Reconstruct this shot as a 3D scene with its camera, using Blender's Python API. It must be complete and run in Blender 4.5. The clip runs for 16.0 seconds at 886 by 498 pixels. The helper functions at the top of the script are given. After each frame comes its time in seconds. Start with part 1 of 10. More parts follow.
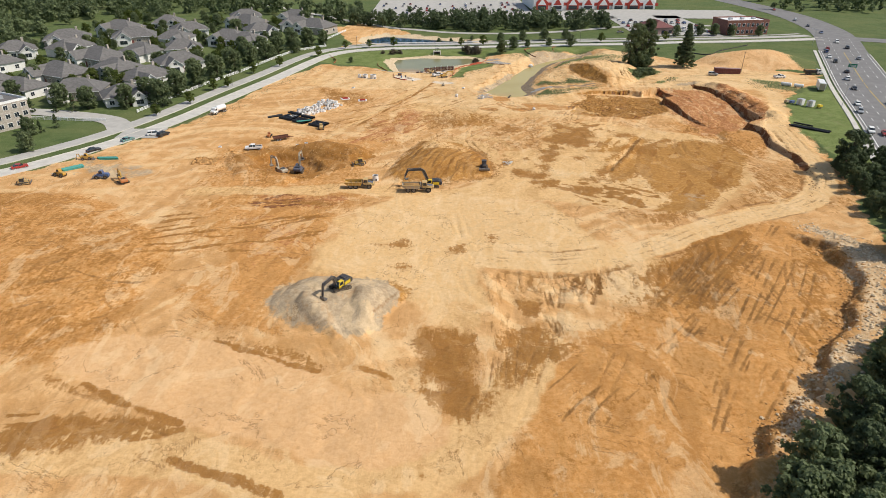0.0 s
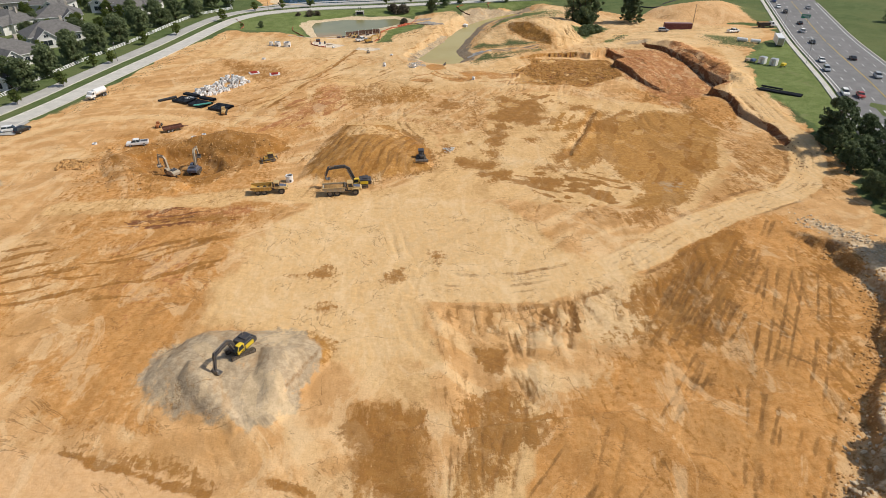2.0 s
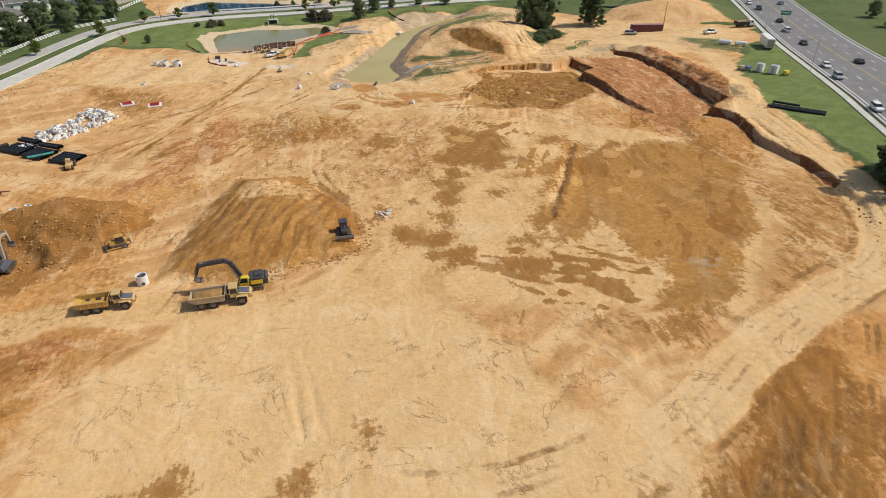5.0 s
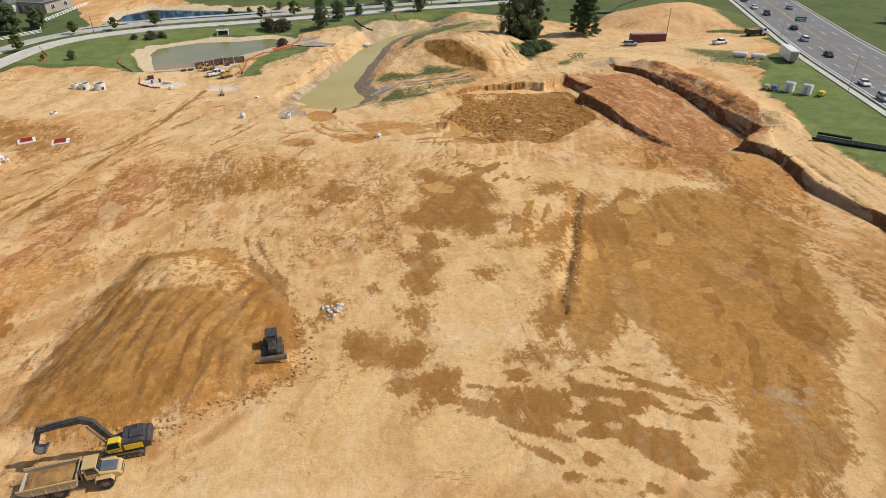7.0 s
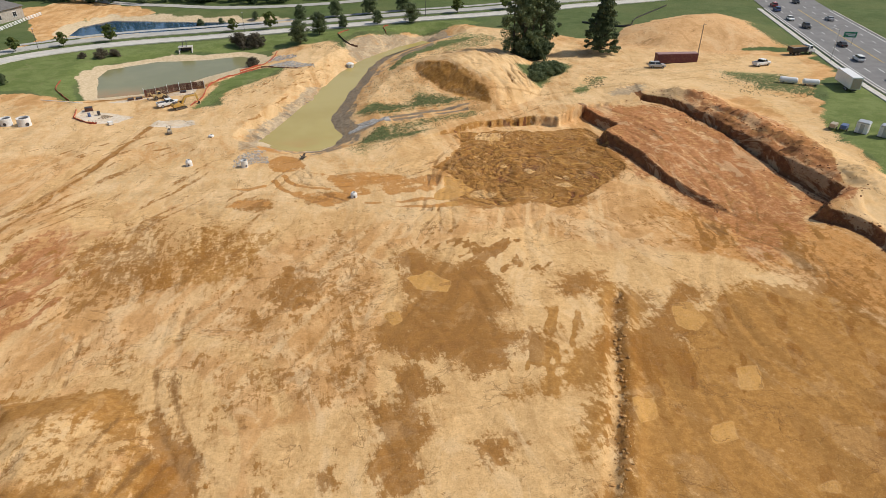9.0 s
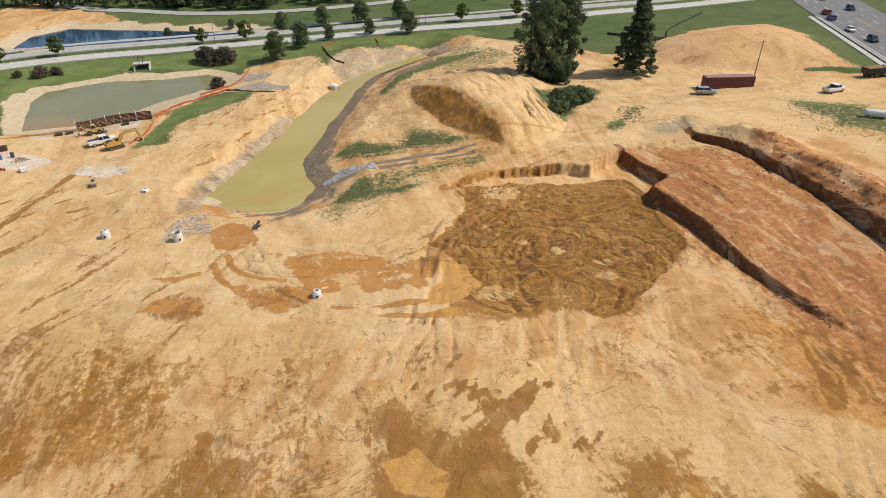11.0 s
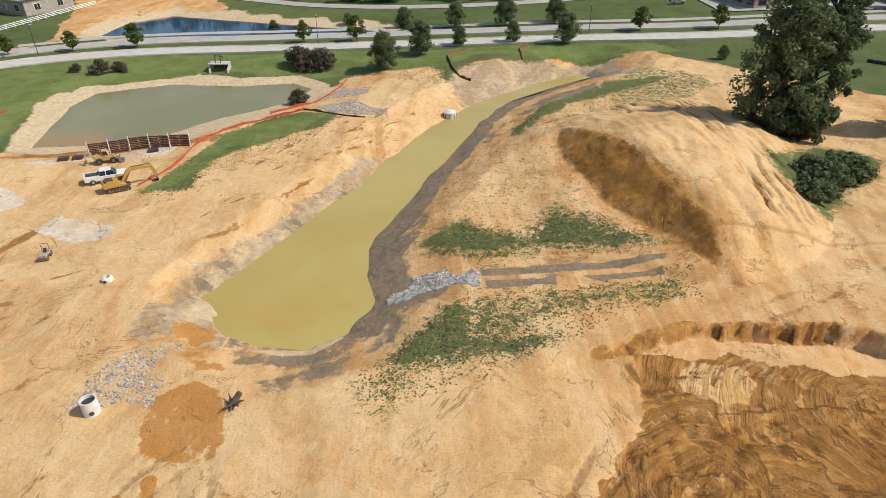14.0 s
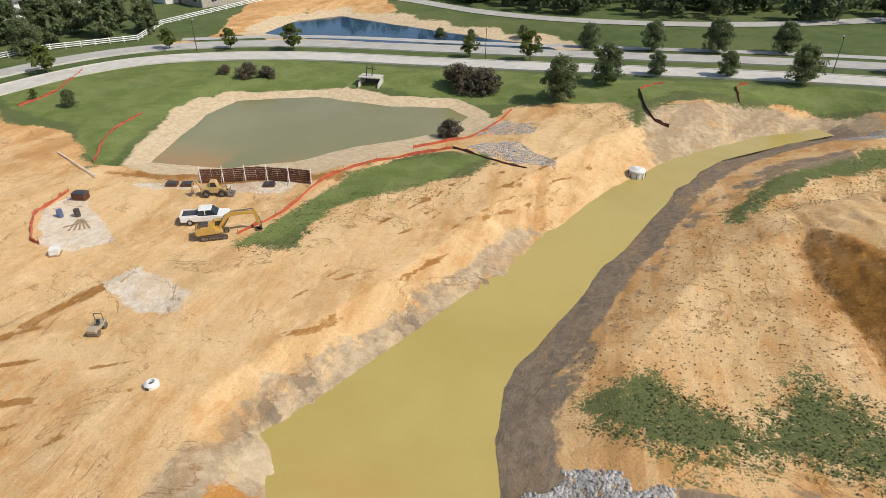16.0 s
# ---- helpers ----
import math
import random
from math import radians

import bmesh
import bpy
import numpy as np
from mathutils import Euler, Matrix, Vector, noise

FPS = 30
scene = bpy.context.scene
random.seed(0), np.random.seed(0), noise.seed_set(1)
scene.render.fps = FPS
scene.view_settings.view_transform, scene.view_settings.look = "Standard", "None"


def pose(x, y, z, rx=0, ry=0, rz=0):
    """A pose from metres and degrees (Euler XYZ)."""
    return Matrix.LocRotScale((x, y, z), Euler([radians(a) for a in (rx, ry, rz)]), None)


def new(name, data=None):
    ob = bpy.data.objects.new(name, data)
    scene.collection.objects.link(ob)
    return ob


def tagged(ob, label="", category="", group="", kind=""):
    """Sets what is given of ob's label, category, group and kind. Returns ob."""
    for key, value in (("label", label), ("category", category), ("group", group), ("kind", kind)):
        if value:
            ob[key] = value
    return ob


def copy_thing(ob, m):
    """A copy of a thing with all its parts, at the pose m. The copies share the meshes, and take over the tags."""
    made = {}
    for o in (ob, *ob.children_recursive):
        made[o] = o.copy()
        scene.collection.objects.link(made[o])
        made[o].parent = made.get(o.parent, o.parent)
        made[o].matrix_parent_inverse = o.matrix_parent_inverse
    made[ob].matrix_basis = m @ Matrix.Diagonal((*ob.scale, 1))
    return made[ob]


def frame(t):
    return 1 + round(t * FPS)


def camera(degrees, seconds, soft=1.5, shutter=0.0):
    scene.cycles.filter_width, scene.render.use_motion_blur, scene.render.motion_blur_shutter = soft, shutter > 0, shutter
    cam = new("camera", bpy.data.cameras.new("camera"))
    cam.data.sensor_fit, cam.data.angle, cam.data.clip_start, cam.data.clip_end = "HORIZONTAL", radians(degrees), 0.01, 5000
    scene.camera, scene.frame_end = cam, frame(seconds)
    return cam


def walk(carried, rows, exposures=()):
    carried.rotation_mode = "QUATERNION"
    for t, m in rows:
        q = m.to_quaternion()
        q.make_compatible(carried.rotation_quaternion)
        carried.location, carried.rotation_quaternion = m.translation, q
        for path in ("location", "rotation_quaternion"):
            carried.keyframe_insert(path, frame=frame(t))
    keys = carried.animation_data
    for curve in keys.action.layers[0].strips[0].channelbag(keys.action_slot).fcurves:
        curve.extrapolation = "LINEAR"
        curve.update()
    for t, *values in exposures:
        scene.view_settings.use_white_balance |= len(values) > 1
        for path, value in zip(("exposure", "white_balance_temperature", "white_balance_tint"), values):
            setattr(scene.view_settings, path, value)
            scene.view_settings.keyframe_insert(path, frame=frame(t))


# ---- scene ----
cam = camera(70.7, 16.0, soft=0.75)
METRES, EYE, TILT, LEAN, TURN = 275.0, 70.0, -28.0, -0.5, 0.0
ROWS = [
    (0.0, 0.0, 0.0, 0.0, 0.0, 0.0, -0.0),
    (0.5, 0.0002, 0.0269, 0.0105, -1.12, -0.04, 0.67),
    (1.0, 0.0016, 0.0545, 0.0214, -3.3, -0.43, 1.9),
    (1.5, 0.004, 0.0827, 0.0336, -4.83, -4.01, 2.76),
    (2.0, 0.0069, 0.1116, 0.0454, -5.53, -3.94, 3.18),
    (2.5, 0.0104, 0.1406, 0.0569, -6.13, -3.9, 3.56),
    (3.0, 0.0143, 0.1708, 0.0664, -6.86, -3.87, 4.0),
    (3.5, 0.0188, 0.2007, 0.0752, -7.69, -3.87, 4.5),
    (6.0, 0.0521, 0.3478, 0.1244, -11.8, -4.23, 6.67),
    (6.5, 0.0606, 0.3764, 0.1367, -12.06, -4.23, 6.8),
    (7.0, 0.0691, 0.405, 0.1476, -12.29, -4.24, 6.92),
    (7.5, 0.0776, 0.4336, 0.1575, -12.38, -4.24, 6.98),
    (8.0, 0.0861, 0.4616, 0.1698, -12.41, -4.24, 6.99),
    (8.5, 0.095, 0.4887, 0.1843, -12.41, -4.26, 7.0),
    (9.0, 0.1035, 0.5159, 0.1993, -12.44, -4.36, 7.04),
    (11.5, 0.1472, 0.6646, 0.2585, -11.69, -4.6, 6.7),
    (12.0, 0.1551, 0.6972, 0.2668, -10.73, -4.47, 6.2),
    (12.5, 0.162, 0.7306, 0.2741, -9.17, -4.26, 5.48),
    (13.0, 0.1677, 0.7637, 0.2823, -6.84, -3.98, 4.3),
    (13.5, 0.1711, 0.7947, 0.2935, -3.41, -3.74, 2.47),
    (14.0, 0.1726, 0.8233, 0.3047, 0.01, -3.62, 0.63),
    (14.5, 0.1714, 0.8494, 0.3156, 3.84, -3.67, -1.48),
    (15.0, 0.1682, 0.8726, 0.3257, 7.03, -3.79, -3.19),
    (15.5, 0.164, 0.8942, 0.3351, 10.16, -3.97, -4.89),
    (16.0, 0.1586, 0.9146, 0.3432, 13.59, -4.25, -6.75),
]
walk(cam, [(t, pose(0, 0, EYE, TILT, LEAN, TURN) @ pose(METRES * x, METRES * y, METRES * z, 90 + pitch, roll, yaw)) for t, x, y, z, yaw, pitch, roll in ROWS],
     [(0.0, -0.06), (1.5, -0.16), (3.0, -0.21), (9.0, -0.23), (12.0, -0.17), (14.0, -0.15), (16.0, -0.14)])

# ---- light ----
SUN_TO = Vector((0.66, -0.10, 0.745)).normalized()
world = bpy.data.worlds.new("sky")
scene.world = world
world.use_nodes = True
sky = world.node_tree.nodes.new("ShaderNodeTexSky")
sky.sky_type, sky.sun_disc = "NISHITA", False
sky.sun_elevation = math.asin(SUN_TO.z)
sky.sun_rotation = math.atan2(SUN_TO.x, SUN_TO.y)
sky.air_density, sky.dust_density = 1.0, 1.5
world.node_tree.links.new(sky.outputs[0], world.node_tree.nodes["Background"].inputs[0])
world.node_tree.nodes["Background"].inputs[1].default_value = 0.125
sun = new("sun", bpy.data.lights.new("sun", "SUN"))
sun.data.energy, sun.data.angle, sun.data.color = 4.05, radians(0.55), (1.0, 0.95, 0.86)
sun.matrix_world = Matrix.Translation((150, 0, 200)) @ SUN_TO.to_track_quat("Z", "Y").to_matrix().to_4x4()

# ---- materials ----
class Nodes:
    """A short way to write node trees."""

    def __init__(self, name):
        self.mat = bpy.data.materials.new(name)
        self.mat.use_nodes = True
        self.tree = self.mat.node_tree
        self.bsdf = self.tree.nodes["Principled BSDF"]
        self.pos = None

    def add(self, kind, **inputs):
        n = self.tree.nodes.new("ShaderNode" + kind)
        for key, value in inputs.items():
            self.plug(n.inputs[key.replace("_", " ")], value)
        return n

    def plug(self, socket, value):
        if isinstance(value, bpy.types.NodeSocket):
            self.tree.links.new(value, socket)
        else:
            socket.default_value = value

    def place(self):
        if self.pos is None:
            self.pos = self.add("NewGeometry").outputs["Position"]
        return self.pos

    def own(self):
        return self.add("TexCoord").outputs["Object"]

    def noise(self, scale, detail=4.0, rough=0.55, at=None, distortion=0.0):
        return self.add("TexNoise", Vector=at or self.place(), Scale=scale, Detail=detail, Roughness=rough, Distortion=distortion).outputs[0]

    def stretched(self, scale, sx, sy, turn=0.0, detail=3.0):
        m = self.add("Mapping", Vector=self.place())
        m.inputs["Rotation"].default_value = (0, 0, radians(turn))
        m.inputs["Scale"].default_value = (sx, sy, 1)
        return self.noise(scale, detail, 0.6, m.outputs[0])

    def math(self, op, a, b=0.0, clamp=False):
        n = self.add("Math")
        n.operation, n.use_clamp = op, clamp
        self.plug(n.inputs[0], a)
        self.plug(n.inputs[1], b)
        return n.outputs[0]

    def ramp(self, value, a, b, c=0.0, d=1.0):
        n = self.add("MapRange", Value=value)
        n.interpolation_type = "SMOOTHSTEP"
        for i, v in enumerate((a, b, c, d)):
            n.inputs[i + 1].default_value = v
        return n.outputs[0]

    def mix(self, fac, a, b):
        n = self.add("Mix")
        n.data_type = "RGBA"
        self.plug(n.inputs[0], fac)
        for i, v in ((6, a), (7, b)):
            self.plug(n.inputs[i], (*v, 1) if isinstance(v, tuple) and len(v) == 3 else v)
        return n.outputs[2]

    def attribute(self, name):
        n = self.add("Attribute")
        n.attribute_name = name
        return n.outputs["Color"]

    def bump(self, height, strength, distance):
        n = self.add("Bump", Height=height, Strength=strength, Distance=distance)
        self.plug(self.bsdf.inputs["Normal"], n.outputs[0])

    def done(self, colour, rough=0.8, metal=0.0, spec=0.3):
        self.plug(self.bsdf.inputs["Base Color"], (*colour, 1) if isinstance(colour, tuple) else colour)
        self.plug(self.bsdf.inputs["Roughness"], rough)
        self.plug(self.bsdf.inputs["Metallic"], metal)
        self.plug(self.bsdf.inputs["Specular IOR Level"], spec)
        return self.mat


def paint(name, colour, rough=0.45, metal=0.0, dust=0.25, spec=0.4, dust_colour=(0.46, 0.30, 0.15)):
    """Machine or car paint with a dusty, worn film."""
    n = Nodes(name)
    f = n.ramp(n.noise(1.7, 5, 0.65), 0.42, 0.75, 0.0, dust * 1.6)
    g = n.ramp(n.noise(9.0, 3), 0.45, 0.8, 0.0, dust * 0.8)
    c = n.mix(f, colour, dust_colour)
    c = n.mix(g, c, tuple(v * 0.6 for v in colour))
    return n.done(c, n.math("ADD", n.math("MULTIPLY", f, 0.5), rough, True), metal, spec)


def plain(name, colour, vary=0.25, scale=1.0, rough=0.8, metal=0.0, bump=0.0, spec=0.3):
    """A weathered surface: tone varied at two scales."""
    n = Nodes(name)
    a = n.ramp(n.noise(scale, 5, 0.6), 0.3, 0.7)
    b = n.ramp(n.noise(scale * 9, 3, 0.6), 0.35, 0.65)
    lo, hi = tuple(v * (1 - vary) for v in colour), tuple(min(1.0, v * (1 + vary)) for v in colour)
    c = n.mix(a, lo, hi)
    c = n.mix(n.math("MULTIPLY", b, 0.4), c, tuple(v * (1 - vary * 0.8) for v in colour))
    if bump:
        n.bump(n.noise(scale * 9, 4), 0.5, bump)
    return n.done(c, rough, metal, spec)


def leafy(name, dark, light, vary=0.5):
    n = Nodes(name)
    rnd = n.add("NewGeometry").outputs["Random Per Island"]
    per = n.add("ObjectInfo").outputs["Random"]
    c = n.mix(rnd, dark, light)
    c = n.mix(n.math("MULTIPLY", per, vary), c, tuple(v * 0.75 for v in dark))
    c = n.mix(n.ramp(n.noise(0.35, 3), 0.4, 0.7, 0.0, 0.5), c, light)
    n.done(c, 0.6, 0.0, 0.2)
    glow = n.add("BsdfTranslucent", Color=c)
    both = n.add("MixShader", Fac=0.45)
    n.tree.links.new(n.bsdf.outputs[0], both.inputs[1])
    n.tree.links.new(glow.outputs[0], both.inputs[2])
    n.tree.links.new(both.outputs[0], n.tree.nodes["Material Output"].inputs["Surface"])
    return n.mat


# soil: earth tints laid out by ground point attributes; cut also paints wall shade
def ground_material():
    n = Nodes("soil")

    def sharp(v, k):
        return n.math("ADD", n.math("MULTIPLY", n.math("SUBTRACT", v, 0.5), k), 0.5)

    def moved(dx, dy, turn=0.0, sx=1.0, sy=1.0):
        m = n.add("Mapping", Vector=n.place())
        m.inputs["Location"].default_value = (dx, dy, 0)
        m.inputs["Rotation"].default_value = (0, 0, radians(turn))
        m.inputs["Scale"].default_value = (sx, sy, 1)
        return m.outputs[0]

    big = n.noise(0.035, 6, 0.6)
    mid = n.noise(0.20, 8, 0.66, None, 0.4)
    fine = n.noise(1.1, 7, 0.68)
    grit = n.noise(5.0, 5, 0.72)
    other = n.noise(0.14, 9, 0.70, moved(31, 77), 0.9)
    streak = n.noise(0.45, 3, 0.66, moved(3, 9, 24, 1.0, 0.14), 0.5)
    cross = n.noise(0.50, 3, 0.66, moved(13, 5, -58, 1.0, 0.12), 0.6)
    ragged = sharp(n.math("ADD", n.math("MULTIPLY", mid, 0.55), n.math("ADD", n.math("MULTIPLY", fine, 0.28), n.math("MULTIPLY", streak, 0.17))), 3.4)
    torn = sharp(n.math("ADD", n.math("MULTIPLY", other, 0.55), n.math("ADD", n.math("MULTIPLY", fine, 0.25), n.math("MULTIPLY", cross, 0.20))), 3.4)
    drag = n.noise(0.9, 4, 0.7, moved(40, 2, -28, 1.0, 0.22), 0.8)
    frayed = sharp(n.math("ADD", n.math("MULTIPLY", mid, 0.34), n.math("ADD", n.math("MULTIPLY", fine, 0.40), n.math("MULTIPLY", drag, 0.26))), 3.6)
    dragged = sharp(n.math("ADD", n.math("MULTIPLY", other, 0.34), n.math("ADD", n.math("MULTIPLY", drag, 0.46), n.math("MULTIPLY", fine, 0.20))), 3.2)
    chans = {}
    for att, names in (("tone_a", ("moist", "orange", "pale")), ("tone_b", ("white", "red", "peach")),
                       ("tone_c", ("grey", "dark", "grass")), ("tone_d", ("wet", "sand", "rock")), ("tone_e", ("site", "rut", "lush")), ("tone_f", ("cut", "puddle", "swath")), ("tone_g", ("tan", "smooth", "cream")), ("tone_h", ("turn_r", "turn_a", "churn"))):
        sep = n.add("SeparateColor", Color=n.attribute(att))
        for k, name in enumerate(names):
            chans[name] = sep.outputs[k]

    def layer(name, rag=0.9, tex=None, edge=0.11):
        v = n.math("ADD", chans[name], n.math("MULTIPLY", n.math("SUBTRACT", tex or ragged, 0.5), rag))
        return n.math("MULTIPLY", n.ramp(v, 0.5 - edge, 0.5 + edge), n.ramp(chans[name], 0.03, 0.2))

    calm = n.math("SUBTRACT", 1.0, n.math("MULTIPLY", n.ramp(n.math("ADD", chans["smooth"], n.math("MULTIPLY", n.math("SUBTRACT", mid, 0.5), 0.6)), 0.3, 0.7), 0.78))

    def eased(v):
        return n.math("MULTIPLY", v, calm)

    meadow = n.mix(n.ramp(mid, 0.3, 0.7), (0.088, 0.122, 0.040), (0.145, 0.175, 0.066))
    meadow = n.mix(n.ramp(big, 0.42, 0.66, 0, 0.7), meadow, (0.17, 0.18, 0.07))
    meadow = n.mix(n.ramp(grit, 0.35, 0.7, 0, 0.55), meadow, (0.040, 0.068, 0.016))
    dirt = n.mix(n.ramp(mid, 0.36, 0.64), (0.580, 0.312, 0.116), (0.725, 0.436, 0.196))
    dirt = n.mix(n.ramp(big, 0.42, 0.60, 0, 0.5), dirt, (0.63, 0.355, 0.150))
    dirt = n.mix(eased(n.ramp(torn, 0.62, 1.05, 0, 0.42)), dirt, (0.47, 0.235, 0.075))
    swath = n.math("ADD", chans["swath"], n.math("MULTIPLY", n.math("SUBTRACT", fine, 0.5), 0.5))
    dirt = n.mix(eased(n.ramp(streak, 0.55, 0.66, 0, 0.28)), dirt, (0.43, 0.225, 0.080))
    dirt = n.mix(eased(n.ramp(swath, 0.55, 0.80, 0, 0.48)), dirt, (0.475, 0.250, 0.090))
    dirt = n.mix(n.ramp(swath, 0.45, 0.22, 0, 0.60), dirt, (0.75, 0.510, 0.258))
    tones = {
        "peach": ((0.70, 0.425, 0.205), (0.65, 0.375, 0.165)),
        "orange": ((0.60, 0.300, 0.098), (0.50, 0.225, 0.058)),
        "red": ((0.49, 0.215, 0.085), (0.37, 0.140, 0.050)),
        "pale": ((0.73, 0.465, 0.210), (0.64, 0.388, 0.164)),
        "cream": ((0.755, 0.525, 0.280), (0.68, 0.445, 0.212)),
        "tan": ((0.445, 0.215, 0.049), (0.345, 0.155, 0.032)),
        "moist": ((0.262, 0.108, 0.020), (0.340, 0.150, 0.031)),
        "white": ((0.76, 0.66, 0.53), (0.66, 0.53, 0.38)),
        "grey": ((0.53, 0.405, 0.260), (0.40, 0.295, 0.180)),
        "rock": ((0.70, 0.53, 0.33), (0.52, 0.34, 0.18)),
        "wet": ((0.49, 0.222, 0.055), (0.53, 0.252, 0.070)),
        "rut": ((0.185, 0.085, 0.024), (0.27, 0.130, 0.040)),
        # dark red of soil streaks; on the cut walls it stands in for shade
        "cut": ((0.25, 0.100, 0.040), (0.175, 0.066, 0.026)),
        "puddle": ((0.61, 0.325, 0.092), (0.57, 0.300, 0.080)),
    }
    col = dirt
    facs = {}
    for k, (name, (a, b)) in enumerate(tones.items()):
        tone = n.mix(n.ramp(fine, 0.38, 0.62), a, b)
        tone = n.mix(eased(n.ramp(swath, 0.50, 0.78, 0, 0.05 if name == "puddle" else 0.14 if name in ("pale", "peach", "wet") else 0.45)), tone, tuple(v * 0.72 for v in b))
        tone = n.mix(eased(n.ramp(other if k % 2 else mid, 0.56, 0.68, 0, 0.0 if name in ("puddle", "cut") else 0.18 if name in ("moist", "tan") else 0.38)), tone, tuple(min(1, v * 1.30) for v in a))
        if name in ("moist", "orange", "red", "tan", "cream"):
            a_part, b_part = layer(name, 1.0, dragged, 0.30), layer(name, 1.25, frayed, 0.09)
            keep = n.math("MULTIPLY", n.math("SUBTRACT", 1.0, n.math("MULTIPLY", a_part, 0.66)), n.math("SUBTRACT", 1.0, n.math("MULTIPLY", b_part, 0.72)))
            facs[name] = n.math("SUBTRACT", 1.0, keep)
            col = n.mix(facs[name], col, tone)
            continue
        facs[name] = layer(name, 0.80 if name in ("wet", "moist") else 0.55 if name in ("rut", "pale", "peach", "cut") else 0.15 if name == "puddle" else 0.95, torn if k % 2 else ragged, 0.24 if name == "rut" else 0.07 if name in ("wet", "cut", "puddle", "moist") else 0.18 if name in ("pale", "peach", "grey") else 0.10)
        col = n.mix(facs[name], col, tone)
    # crisp damp blots and dried, light islands where the floor is damp
    blot = n.noise(0.26, 6, 0.62, moved(-19, 43), 0.6)
    damp = n.math("MULTIPLY", n.ramp(chans["moist"], 0.12, 0.42), n.ramp(chans["swath"], 0.9, 0.5, 0.4, 1.0))
    col = n.mix(n.math("MULTIPLY", n.ramp(blot, 0.575, 0.605), n.math("MULTIPLY", eased(damp), 0.55)), col, (0.27, 0.122, 0.034))
    col = n.mix(n.math("MULTIPLY", n.ramp(blot, 0.435, 0.39), n.math("MULTIPLY", damp, 0.22)), col, (0.66, 0.405, 0.180))
    # broad smears of moister and of bleached soil
    smear = n.noise(0.13, 7, 0.66, moved(71, -33, -24, 1.0, 0.55), 1.3)
    col = n.mix(eased(n.ramp(smear, 0.53, 0.60, 0, 0.30)), col, (0.42, 0.215, 0.066))
    damp_part = n.math("MAXIMUM", n.math("MAXIMUM", facs["moist"], facs["tan"]), n.math("MAXIMUM", facs["wet"], n.math("MAXIMUM", facs["puddle"], chans["churn"])))
    bleached = n.math("MULTIPLY", n.ramp(smear, 0.465, 0.405, 0, 0.34), n.math("SUBTRACT", 1.0, n.math("MULTIPLY", damp_part, 0.8)))
    col = n.mix(bleached, col, (0.80, 0.575, 0.320))
    # tracks that turn on the spot
    at_turn = n.add("CombineXYZ", X=chans["turn_r"], Y=n.math("MULTIPLY", chans["turn_a"], 1.3)).outputs[0]
    coil = n.math("ADD", n.math("MULTIPLY", n.noise(1.05, 4, 0.66, at_turn, 1.1), 0.62), n.math("MULTIPLY", fine, 0.38))
    churned = n.ramp(n.math("ADD", chans["churn"], n.math("MULTIPLY", n.math("SUBTRACT", frayed, 0.5), 0.5)), 0.35, 0.65)
    churned = n.math("MULTIPLY", churned, n.math("SUBTRACT", 1.0, facs["puddle"]))
    broken = n.ramp(n.noise(0.16, 4, 0.6, moved(5, 61)), 0.40, 0.60)
    col = n.mix(n.math("MULTIPLY", churned, n.ramp(coil, 0.50, 0.42, 0, 0.55)), col, (0.55, 0.295, 0.078))
    col = n.mix(n.math("MULTIPLY", churned, n.math("MULTIPLY", n.ramp(coil, 0.54, 0.585, 0, 0.92), n.math("ADD", n.math("MULTIPLY", broken, 0.75), 0.25))), col, (0.155, 0.066, 0.020))
    # thin rills and cracks
    vein = n.math("ABSOLUTE", n.math("SUBTRACT", n.noise(0.075, 7, 0.62, moved(7, 3), 0.7), 0.5))
    vein = n.math("MULTIPLY", n.ramp(vein, 0.0, 0.0085, 0.62, 0.0), n.ramp(other, 0.44, 0.56))
    col = n.mix(vein, col, (0.24, 0.115, 0.036))
    col = n.mix(eased(n.ramp(grit, 0.52, 0.66, 0, 0.32)), col, (0.24, 0.125, 0.045))
    col = n.mix(n.ramp(grit, 0.46, 0.32, 0, 0.18), col, (0.74, 0.53, 0.30))
    dark = n.mix(n.ramp(fine, 0.38, 0.62), (0.205, 0.155, 0.105), (0.285, 0.220, 0.150))
    dark = n.mix(n.ramp(cross, 0.48, 0.62, 0, 0.35), dark, (0.36, 0.235, 0.120))
    col = n.mix(layer("dark", 0.8, torn), col, dark)
    turf = n.mix(n.ramp(grit, 0.35, 0.65), (0.085, 0.100, 0.034), (0.150, 0.165, 0.065))
    turf = n.mix(n.ramp(big, 0.45, 0.62, 0, 0.5), turf, (0.14, 0.165, 0.055))
    tufts = sharp(n.math("ADD", n.math("MULTIPLY", grit, 0.55), n.math("MULTIPLY", fine, 0.45)), 3.0)
    col = n.mix(layer("grass", 1.15, tufts, 0.10), col, turf)
    off_site = n.math("ADD", chans["site"], n.math("MULTIPLY", n.math("SUBTRACT", ragged, 0.5), 0.5))
    col = n.mix(n.ramp(off_site, 0.40, 0.60, 1.0, 0.0), col, meadow)
    lush = n.mix(n.ramp(mid, 0.36, 0.64), (0.142, 0.178, 0.050), (0.205, 0.240, 0.080))
    lush = n.mix(n.ramp(grit, 0.42, 0.7, 0, 0.5), lush, (0.052, 0.085, 0.022))
    lush = n.mix(n.ramp(other, 0.55, 0.68, 0, 0.5), lush, (0.24, 0.22, 0.105))
    col = n.mix(layer("lush", 0.85, tufts, 0.16), col, lush)
